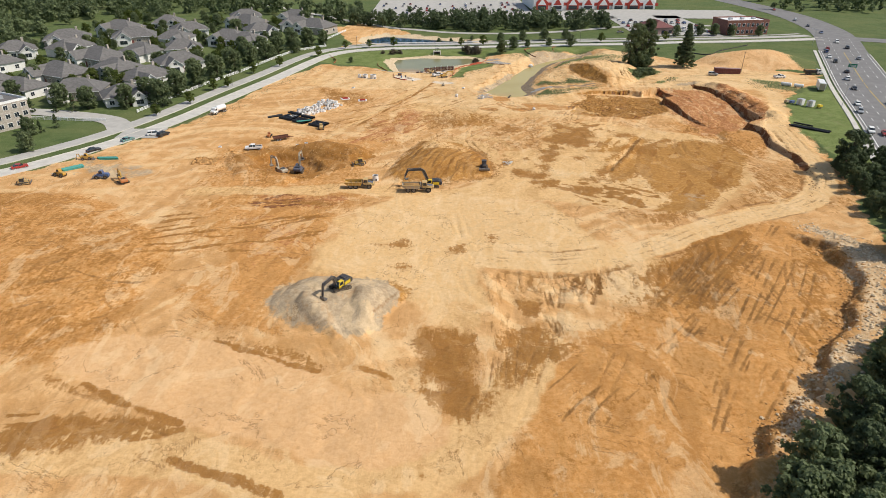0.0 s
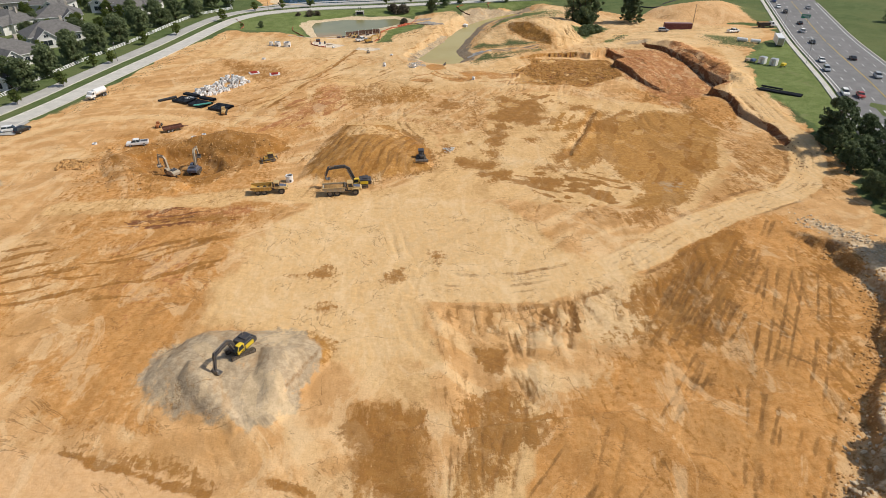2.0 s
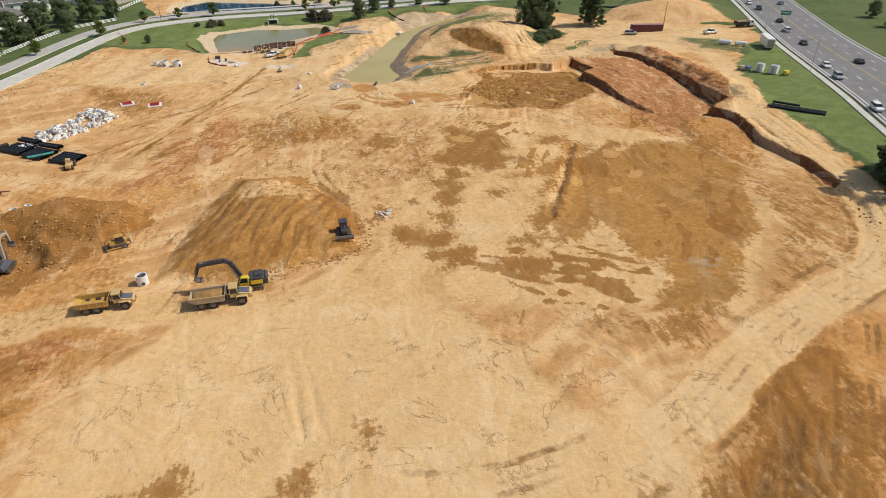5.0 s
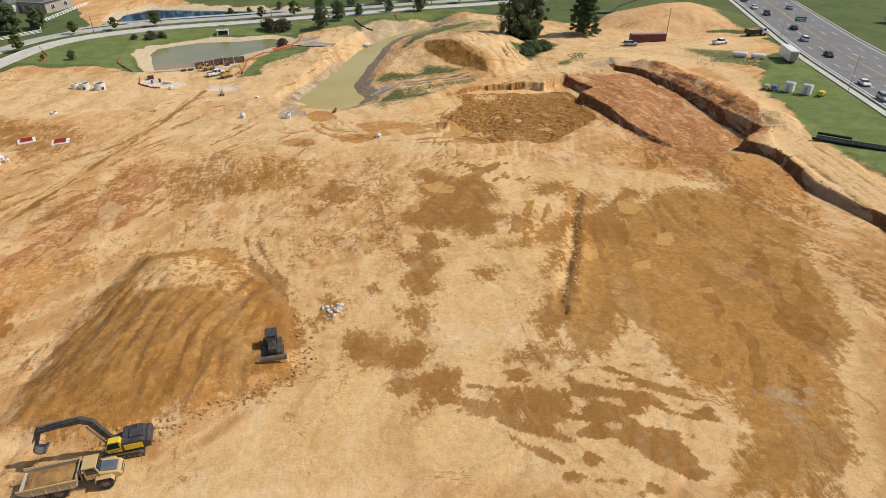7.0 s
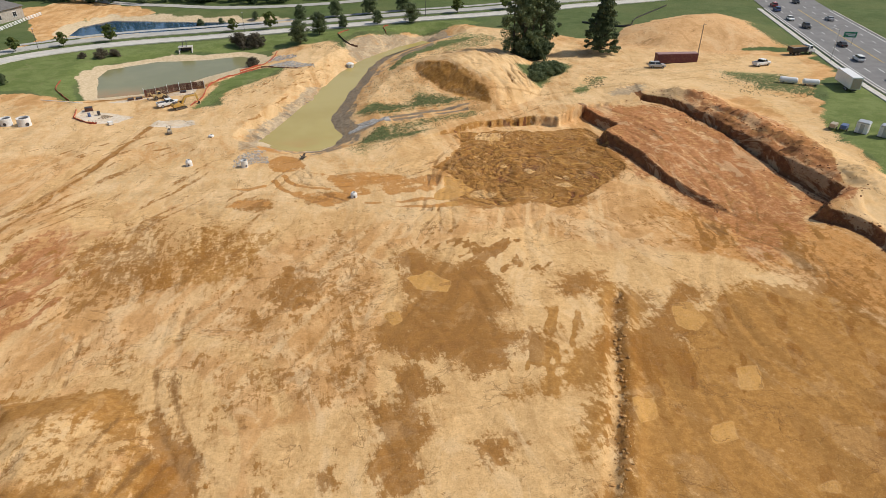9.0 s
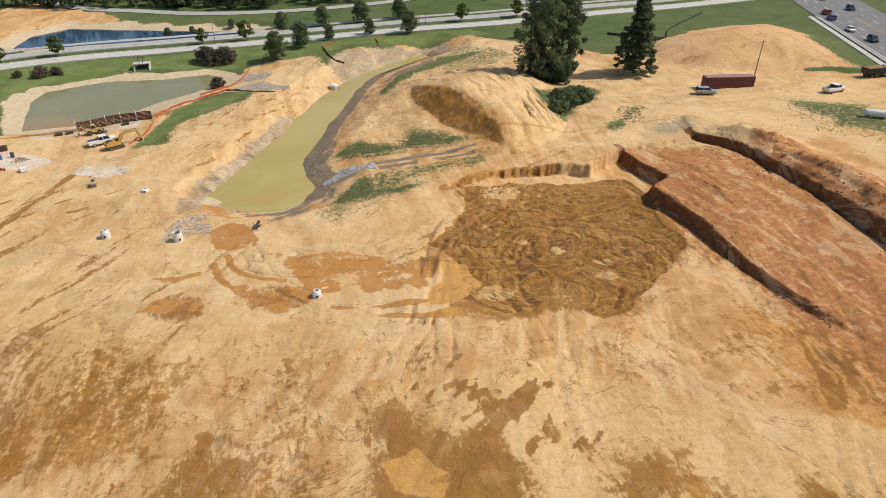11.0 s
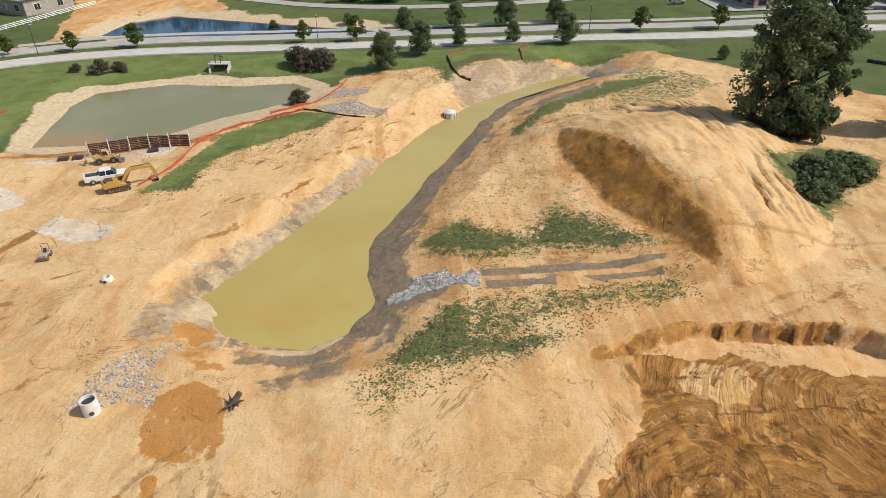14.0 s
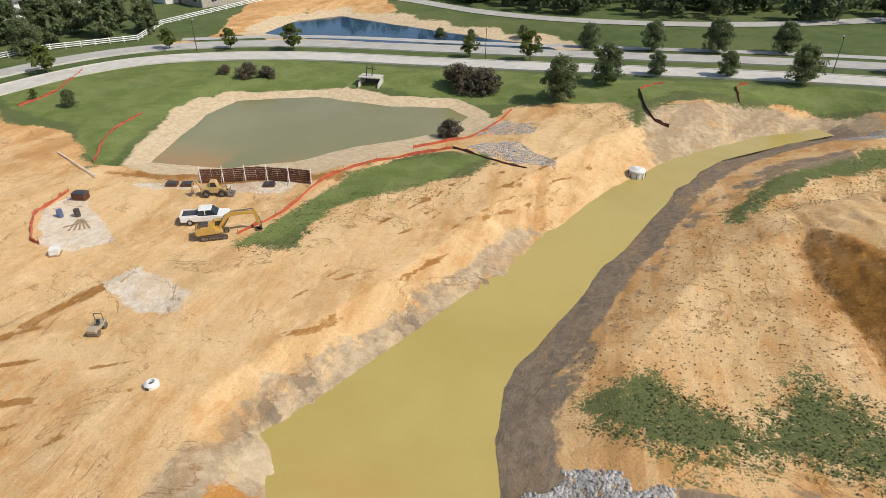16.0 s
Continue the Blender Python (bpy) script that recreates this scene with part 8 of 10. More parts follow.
def outlet_box():
    o = thing("outlet_riser", "round concrete outlet riser with a dark grate", "drain", "", rest(49.6, 355.4))
    part("riser", lathe(B(), [(1.1, -1.2), (1.1, 0.9), (1.2, 0.9), (1.2, 1.15), (0.5, 1.5), (0.02, 1.5)], 20), M_PRECAST, o)
    part("base", box(B(), -1.5, 1.5, -1.5, 1.5, -1.4, -0.6, 0.05), M_PRECAST, o)
    bm = B()
    for k in range(8):
        a = k * math.pi / 4
        rod(bm, (1.22 * math.cos(a), 1.22 * math.sin(a), 0.0), (1.22 * math.cos(a), 1.22 * math.sin(a), 0.9), 0.05)
    part("grate", bm, M_CHARCOAL, o)


outlet_box()


def headwall():
    o = thing("headwall", "weathered concrete headwall of a culvert", "culvert", "", rest(-3.0, 384.6, 0, 0.1))
    part("back_wall", box(B(), -2.2, 2.2, 0.5, 0.9, -1.2, 1.3, 0.04), M_CONCRETE, o)
    part("roof_slab", box(B(), -2.3, 2.3, -1.6, 0.95, 1.3, 1.55, 0.04), M_CONCRETE, o)
    for x in (-2.2, 1.9):
        part("wing_wall", prism(B(), [(-2.4, -1.2), (0.5, -1.2), (0.5, 1.3), (-2.0, 0.3)], -0.15, 0.15, 0.03), M_CONCRETE, o).matrix_local = Matrix.Translation((x + 0.15, 0, 0)) @ Matrix.Rotation(radians(90), 4, "Z")
    # flat charcoal plate imitates the shade inside the culvert
    part("culvert_mouth", box(B(), -1.6, 1.6, 0.38, 0.5, -0.8, 0.9), M_CHARCOAL, o, "dark culvert mouth")
    bm = B()
    for x in (-0.8, 0.4):
        rod(bm, (x, -0.8, 1.5), (x + 0.2, -0.6, 3.6), 0.10)
    rod(bm, (-0.8, -0.8, 3.2), (1.2, -0.6, 3.0), 0.09)
    part("pump_stand", bm, M_CHARCOAL, o)


headwall()


def stump(x, y):
    s = thing("root_stump", "dark torn root stump at a muddy bank", "stump", "", rest(x, y, 40))
    rs = random.Random(4)
    for k in range(9):
        a = k * 0.7
        bm = rod(B(), (0, 0, 0.2), (rs.uniform(0.6, 1.2) * math.cos(a), rs.uniform(0.6, 1.2) * math.sin(a), rs.uniform(-0.1, 0.8)), 0.16, 0.04, 6)
        part("root", bm, M_CHARCOAL, s)
    part("trunk", rod(B(), (-0.2, 0, 0), (0.9, 0.2, 0.9), 0.32, 0.24, 10), M_BARK, s)


stump(30.1, 277.4)


# precast heap: rings and blocks in a loose pile
ring = manhole("white precast concrete ring in a heap", -50, 255, 0.9, 0.62, False, 0, "precast heap")
cube = thing("concrete_block", "white bagged concrete block in a heap", "block", "precast heap", rest(-52, 250))
part("block_body", box(B(), -0.55, 0.55, -0.5, 0.5, -0.1, 0.85, 0.12), M_PRECAST, cube)
rnd = random.Random(8)
for k in range(130):
    t = rnd.random() ** 0.75
    u = rnd.uniform(-1, 1)
    x = -60 + t * 13.0 + u * (1.2 + 3.8 * t)
    y = 244 + t * 25 - u * (1.5 + 5.0 * t) * 0.9
    up = rnd.choice((0, 0, 0.6, 1.0)) if abs(u) < 0.55 and t > 0.2 else 0
    copy_thing(ring if k % 3 else cube, rest(x, y, rnd.uniform(0, 360), up, rnd.uniform(0.7, 1.15)) @ pose(0, 0, 0, rnd.uniform(-14, 14), rnd.uniform(-14, 14), 0))


def pipe(label, x, y, turn, length, r, mat, up=0.0, group=""):
    p = thing("pipe", label, "pipe", group, rest(x, y, turn, up))
    bm = B()
    prof = [(r * 0.9, -length / 2), (r, -length / 2)]
    for k in range(int(length / 0.5)):
        h = -length / 2 + 0.1 + k * 0.5
        prof += [(r, h), (r * 1.05, h + 0.12), (r * 1.05, h + 0.28), (r, h + 0.4)]
    prof += [(r, length / 2), (r * 0.9, length / 2), (r * 0.9, length / 2 - 0.8), (0.01, length / 2 - 0.8)]
    lathe(bm, prof, 12)
    bmesh.ops.rotate(bm, verts=bm.verts, matrix=Matrix.Rotation(radians(90), 3, "Y"))
    bmesh.ops.translate(bm, verts=bm.verts, vec=(0, 0, r))
    part("pipe_wall", bm, mat, p)
    return p


black = pipe("long black corrugated plastic pipe in a stack", -55, 238, -28, 6.1, 0.45, M_HDPE, 0, "black pipe stack")
for k in range(22):
    row, col = k % 8, k // 8
    x, y = -61.5 + col * 6.0 + row * 0.42 + (1.4 if col == 2 else 0), 241.5 - col * 4.6 + row * 0.80
    copy_thing(black, rest(x, y, -32 + rnd.uniform(-3, 3), 0.0 if row < 6 else 0.75))
copy_thing(black, rest(-66.5, 245.5, 40))
copy_thing(pipe("green plastic drain pipe on a pipe stack", -53.5, 235.6, 20, 4.5, 0.25, M_GREENPIPE, 0.9), rest(-52.6, 236.0, 26, 0.9))
gp = pipe("bundled green sewer pipe at the gravel yard", -115.5, 182.2, 40, 6, 0.18, M_GREENPIPE, 0, "green pipe bundles")
for k in range(20):
    bx, by, bt = ((-114.5, 183.0, 45), (-108.5, 193.0, 5))[k % 2]
    copy_thing(gp, rest(bx + (k // 2 % 5) * 0.30, by - (k // 2 % 5) * 0.34, bt, 0.36 * (k // 10)))
hw = pipe("long black culvert pipe on a grass verge", 127.2, 217.0, -44, 6.4, 0.28, M_HDPE, 0.05, "verge pipes")
for k in range(9):
    half, row = k // 5, k % 5
    copy_thing(hw, rest(127.6 + half * 4.4 + row * 0.44, 216.4 - half * 4.4 + row * 0.42, -44 + rnd.uniform(-2, 2), 0.05 + (0.5 if row == 4 else 0)))
pipe("pale loose pipe leaning on a bank", -30, 334, -26, 13, 0.09, M_PRECAST, 0.3)


def open_crate(x, y, turn):
    c = thing("rebar_mat", "square red rebar mat on white plastic", "rebar mat", "rebar mats", rest(x, y, turn))
    bm = B()
    for k in range(7):
        t = -1.2 + k * 0.4
        rod(bm, (t, -1.25, 0.25), (t, 1.25, 0.25), 0.07, None, 5)
        rod(bm, (-1.25, t, 0.34), (1.25, t, 0.34), 0.07, None, 5)
    part("bar_grid", bm, M_REDCAR, c)
    part("plastic_sheet", box(B(), -1.9, 1.9, -1.7, 1.7, -0.1, 0.12, 0.03), M_WHITE, c)


open_crate(-43, 278, 20)
open_crate(-35, 275.4, 10)

# ---- compound by the highway ----
def container():
    c = thing("shipping_container", "faded maroon steel shipping container", "container", "", rest(141.5, 315.2, -9))
    bm = box(B(), -6.1, 6.1, -1.22, 1.22, 0.15, 2.7, 0.03)
    part("shell", bm, M_MAROON, c)
    for y in (-1.25, 1.25):
        bm = B()
        for k in range(26):
            x = -5.8 + k * 0.46
            box(bm, x, x + 0.2, y - 0.04, y + 0.04, 0.35, 2.5)
        part("corrugation", bm, M_MAROON, c)
    part("roof", box(B(), -6.0, 6.0, -1.15, 1.15, 2.70, 2.74), plain("faded_roof_paint", (0.33, 0.20, 0.19), 0.2, 1.0, 0.7), c, "sun-bleached roof")
    for y in (-0.6, 0.6):
        part("door", box(B(), 6.1, 6.16, y - 0.57, y + 0.57, 0.25, 2.6, 0.01), M_MAROON, c)
    part("skid", box(B(), -6.1, 6.1, -1.1, 1.1, -0.15, 0.15), M_CHARCOAL, c)


container()


def office_trailer():
    c = thing("box_trailer", "white box trailer with a dark open end", "trailer", "", rest(169.0, 280.0, 68))
    part("shell", box(B(), -4.6, 4.6, -1.3, 1.3, 0.95, 3.9, 0.04), M_WHITE, c)
    part("rear_door", box(B(), -4.68, -4.6, -1.1, 1.1, 1.1, 3.6, 0.02), M_GREYTAN, c)
    part("chassis", box(B(), -4.4, 4.4, -0.6, 0.6, 0.6, 0.95), M_CHARCOAL, c)
    for x in (-2.6, -1.6):
        for y in (-1.05, 1.05):
            wheel(c, x, y, 0.5, 0.3, 14)
    for y in (-0.8, 0.8):
        part("jack_leg", rod(B(), (3.4, y, 0), (3.4, y, 0.95), 0.08), M_STEEL, c)


office_trailer()
for k, (x, y, tone, mat) in enumerate([(145.0, 250.6, "white", M_WHITE), (147.2, 247.0, "white", M_WHITE)]):
    c = thing("site_toilet", "white portable site cabin on grass", "cabin", "site cabins", rest(x, y, -58))
    part("wall", box(B(), -1.15, 1.15, -1.0, 1.0, 0.1, 2.25, 0.05), mat, c)
    part("roof", prism(B(), [(-1.25, 2.25), (1.25, 2.25), (1.0, 2.5), (-1.0, 2.5)], -1.1, 1.1, 0.03), M_SILVER, c)
    part("door", box(B(), -0.4, 0.4, -1.05, -1.0, 0.2, 2.05, 0.01), M_SILVER, c)
    part("skid", box(B(), -1.2, 1.2, -0.9, 0.9, -0.15, 0.1), M_CHARCOAL, c)
for x, y, mat, tone in ((143.0, 253.2, M_BLUE_PAINT, "blue"), (149.3, 244.2, M_LEMON, "yellow-green"), (141.8, 254.8, M_GREYTAN, "grey")):
    c = thing("generator_trailer", tone + " towed generator on two wheels", "generator", "towed generators", rest(x, y, 30))
    part("housing", prism(B(), [(-1.1, 0.55), (1.0, 0.55), (1.1, 1.1), (0.8, 1.4), (-1.1, 1.4)], -0.6, 0.6, 0.05), mat, c)
    part("tongue", prism(B(), [(1.0, 0.5), (2.2, 0.42), (2.2, 0.5), (1.0, 0.62)], -0.08, 0.08), M_CHARCOAL, c)
    for yy in (-0.7, 0.7):
        wheel(c, -0.1, yy, 0.33, 0.2, 12)
    part("jack", rod(B(), (2.1, 0, -0.02), (2.1, 0, 0.5), 0.05), M_STEEL, c)
for x, y, t, le in ((157.5, 287.4, -38, 4.4), (161.5, 284.0, -30, 4.0)):
    c = thing("storage_tank", "long white storage tank lying on gravel", "tank", "storage tanks", rest(x, y, t))
    bm = lathe(B(), [(0.02, -le / 2), (0.6, -le / 2 + 0.05), (0.75, -le / 2 + 0.3), (0.75, le / 2 - 0.3), (0.6, le / 2 - 0.05), (0.02, le / 2)], 16)
    bmesh.ops.rotate(bm, verts=bm.verts, matrix=Matrix.Rotation(radians(90), 3, "Y"))
    bmesh.ops.translate(bm, verts=bm.verts, vec=(0, 0, 0.95))
    part("tank_shell", bm, M_WHITE, c)
    for xx in (-1.2, 1.2):
        part("saddle", box(B(), xx - 0.12, xx + 0.12, -0.6, 0.6, -0.05, 0.5), M_CHARCOAL, c)


def pole(label, x, y, h, arm, name="utility_pole", mat=M_TIMBER, turn=0, group="poles"):
    p = thing(name, label, name.replace("_", " "), group, rest(x, y, turn))
    part("mast", rod(B(), (0, 0, -0.4), (0, 0, h), 0.17 if mat is M_TIMBER else 0.10, 0.10 if mat is M_TIMBER else 0.06, 10), mat, p)
    if arm:
        part("arm", rod(B(), (-arm if mat is M_TIMBER else 0, 0, h - 0.5), (arm, 0, h - 0.3 if mat is M_TIMBER else h + 0.1), 0.07, None, 6), mat, p)
        if mat is not M_TIMBER:
            part("lamp_head", box(B(), arm - 0.5, arm + 0.35, -0.18, 0.18, h, h + 0.16, 0.04), M_SILVER, p)
    return p


pole("weathered timber utility pole beside the container", 148.6, 315.2, 10.5, 0.8)
for x, y, t in ((159.2, 246, 150), (185.5, 303.5, 150), (226, 395, 150)):
    pole("tall grey steel street lamp by the highway", x, y, 9.5, 2.0, "street_lamp", M_SILVER, t, "highway lamps")
for x, y in ((-52.3, 397.6), (16.2, 405.5), (86.4, 406.6), (-100, 300)):
    pole("dark slim street lamp on the grass median", x, y, 7.0, 0.6, "street_lamp", M_CHARCOAL, 90, "street lamps")
g = thing("road_sign", "green overhead-style road sign on posts", "sign", "", on_road(205, 318, 66))
for y in (-1.2, 1.2):
    part("post", rod(B(), (0, y, -0.3), (0, y, 4.2), 0.08), M_SILVER, g)
sg = part("panel", box(B(), -0.04, 0.04, -1.9, 1.9, 2.6, 4.3, 0.02), plain("sign_green", (0.02, 0.20, 0.10), 0.1, 1, 0.5), g)
part("legend_bar", box(B(), -0.06, -0.042, -1.5, 1.5, 3.5, 3.75), M_TRIMW, sg)
part("legend_bar", box(B(), -0.06, -0.042, -1.5, 0.6, 3.0, 3.25), M_TRIMW, sg)


# ---- fences ----
def net_fence(pts, sag=0.12, label="sagging orange-red silt fence on stakes", mat=None, h=0.6):
    f = thing("silt_fence", label, "fence", "silt fences")
    line = curve(pts, 7)
    bm, rs = B(), random.Random(len(pts))
    prev = None
    for k, (x, y) in enumerate(line):
        z = ground_z(x, y)
        top = h - rs.uniform(0, sag * 3)
        off = rs.uniform(-0.15, 0.15)
        cur = [bm.verts.new(c) for c in ((x, y, z - 0.1), (x + off, y + off, z + top * 0.55), (x, y, z + top), (x + 0.04, y + 0.03, z + top), (x + off + 0.04, y + off + 0.03, z + top * 0.55), (x + 0.04, y + 0.03, z - 0.1))]
        if prev:
            for i in range(6):
                bm.faces.new((prev[i], cur[i], cur[(i + 1) % 6], prev[(i + 1) % 6]))
        prev = cur
    part("net", bm, mat or M_NET, f)
    for x, y in line[::3]:
        z = ground_z(x, y)
        part("stake", rod(B(), (x + 0.07, y + 0.05, z - 0.3), (x + 0.07, y + 0.05, z + h + 0.25), 0.035, None, 5), M_TIMBER, f)


net_fence([(-59.6, 353), (-59.6, 361), (-63, 369), (-66, 376)])
net_fence([(-28.9, 336), (-34.5, 346.5), (-35.5, 355.6)])
net_fence([(3.5, 322.2), (6.1, 328.6), (7.9, 340.5), (15.9, 349.4), (21.9, 353.6)])
net_fence([(21.9, 353.6), (28, 350.3), (34, 348.2)], 0.12, "dark silt fence along a stone apron", M_RUST, 0.5)
net_fence([(15.4, 354), (24.2, 363.4), (27.2, 376)])
net_fence([(54.3, 371.8), (51.2, 374.1), (49.3, 388.3)], 0.12, "dark silt fence along the bank", M_RUST, 0.7)
net_fence([(49.3, 388.3), (51.9, 392.2), (54, 393.5)])
net_fence([(69.2, 395.5), (67, 393.2), (66.9, 386.2)])
net_fence([(-25, 326.8), (-24.4, 323), (-23.9, 319.9), (-19.5, 315.0), (-17.5, 314.2)])
net_fence([(138, 372), (150, 360), (160, 372), (185, 392)], 0.1, "black silt fence round a stockpile", M_CHARCOAL, 0.8)


def panel_fence():
    f = thing("panel_fence", "dark brown slatted panel fence with pale posts", "fence")
    line = curve([(-9.3, 334.2), (-2, 336.6), (6.3, 336.8)], 5)
    for k, ((x, y), (u, v)) in enumerate(zip(line, line[1:])):
        a = math.degrees(math.atan2(v - y, u - x))
        le = math.hypot(u - x, v - y)
        z = ground_z((x + u) / 2, (y + v) / 2)
        for s in range(7):
            p = part("slat", box(B(), 0, le - 0.04, -0.03, 0.03, 0.08 + s * 0.29, 0.33 + s * 0.29, 0.01), M_RUST, f)
            p.matrix_world = pose(x, y, z, 0, 0, a)
    for k, (x, y) in enumerate(line[::2]):
        z = ground_z(x, y)
        part("post", rod(B(), (x, y - 0.1, z - 0.3), (x, y - 0.1, z + 2.5), 0.07, None, 6), M_TRIMW, f)
        part("brace", rod(B(), (x, y - 0.1, z + 1.8), (x + 0.3, y - 1.2, z), 0.05, None, 5), M_TIMBER, f)


panel_fence()


def rail_fence(pts, label):
    f = thing("rail_fence", label, "fence", "white rail fences")
    line = []
    for (x, y), (u, v) in zip(pts, pts[1:]):
        n = max(1, round(math.hypot(u - x, v - y) / 3.2))
        line += [(x + (u - x) * k / n, y + (v - y) * k / n) for k in range(n)]
    line.append(pts[-1])
    post = None
    for x, y in line:
        if post is None:
            post = part("post", box(B(), -0.11, 0.11, -0.11, 0.11, -0.3, 1.45, 0.02), M_TRIMW, f)
            o = post
        else:
            o = new("post", post.data)
            o.parent = f
        o.location = (x, y, ground_z(x, y))
    for h in (0.35, 0.8, 1.25):
        for (x, y), (u, v) in zip(line, line[1:]):
            part("rail", rod(B(), (x, y, ground_z(x, y) + h), (u, v, ground_z(u, v) + h), 0.11, None, 4), M_TRIMW, f)


rail_fence([(-164, 239), (-145, 237.5), (-130, 237)], "white three-rail fence beside the side street")
rail_fence([(-123.5, 250), (-119.5, 275), (-113, 300), (-103, 332), (-95, 363), (-88, 386), (-72, 402)], "white three-rail fence along the street")
rail_fence([(-72, 402), (-77.5, 419), (-73, 440), (-68, 462)], "white three-rail fence beside the blue pond")

# pallets and drums on the washed pad
for x, y, mat, label in ((-20.5, 320.6, M_BLUE_PAINT, "blue plastic drum on the white pad"), (-18.4, 321.2, M_CHARCOAL, "black drum on the white pad")):
    d = thing("drum", label, "drum", "drums", rest(x, y))
    part("drum_shell", lathe(B(), [(0.02, -0.02), (0.35, -0.02), (0.35, 0.3), (0.38, 0.33), (0.35, 0.36), (0.35, 0.62), (0.38, 0.65), (0.35, 0.68), (0.35, 1.0), (0.02, 1.0)], 16), mat, d)
c = thing("tool_chest", "rusty tool chest on the white pad", "chest", "", rest(-21.6, 325.4, 10))
part("chest_body", box(B(), -0.9, 0.9, -0.6, 0.6, -0.02, 0.9, 0.04), M_RUST, c)
part("lid", box(B(), -0.92, 0.92, -0.62, 0.62, 0.9, 1.0, 0.03), M_CHARCOAL, c)
c = thing("stone_pallet", "pallet of white blocks on bare clay", "pallet", "", rest(-14.2, 313.0, 30))
part("pallet_deck", box(B(), -0.6, 0.6, -0.6, 0.6, -0.02, 0.15), M_TIMBER, c)
part("block_stack", box(B(), -0.52, 0.52, -0.52, 0.52, 0.15, 0.85, 0.04), M_PRECAST, c)
plank = thing("plank", "loose timber plank on the white pad", "plank", "loose planks", rest(-17.2, 319.4, 50))
part("board", box(B(), -1.4, 1.4, -0.1, 0.1, 0.0, 0.06), M_TIMBER, plank)
for k in range(5):
    copy_thing(plank, rest(-17.3 + k * 0.35, 319.2 + k * 0.15, 110 + k * 9, 0.03))
for x, y in ((-10.5, 332.6), (-12.6, 332.2), (0.6, 335.3)):
    c = thing("form_stack", "stack of dark formwork panels", "formwork", "formwork stacks", rest(x, y, 15))
    part("form_panel", box(B(), -0.8, 0.8, -0.5, 0.5, 0.0, 0.25, 0.02), M_RUST, c)
    part("form_panel", box(B(), -0.7, 0.75, -0.45, 0.5, 0.25, 0.5, 0.02), M_CHARCOAL, c)

# ---- houses and other buildings ----
M_STONEWALL = plain("stone_veneer", (0.42, 0.37, 0.31), 0.25, 1.5, 0.9)


def window_unit(parent, x, y, z, w, h, face):
    """A framed window on a wall that faces -y or +x."""
    at = pose(x, y, z, 0, 0, 0 if face == "y" else 90)
    fr = part("window", box(B(), -w / 2 - 0.1, w / 2 + 0.1, -0.08, 0.02, -0.1, h + 0.1, 0.01), M_TRIMW, parent)
    fr.matrix_local = at
    for s in (-1, 1):
        part("pane", box(B(), min(0.03 * s, (w / 2 - 0.03) * s), max(0.03 * s, (w / 2 - 0.03) * s), -0.10, -0.07, 0, h), M_GLASS, fr)


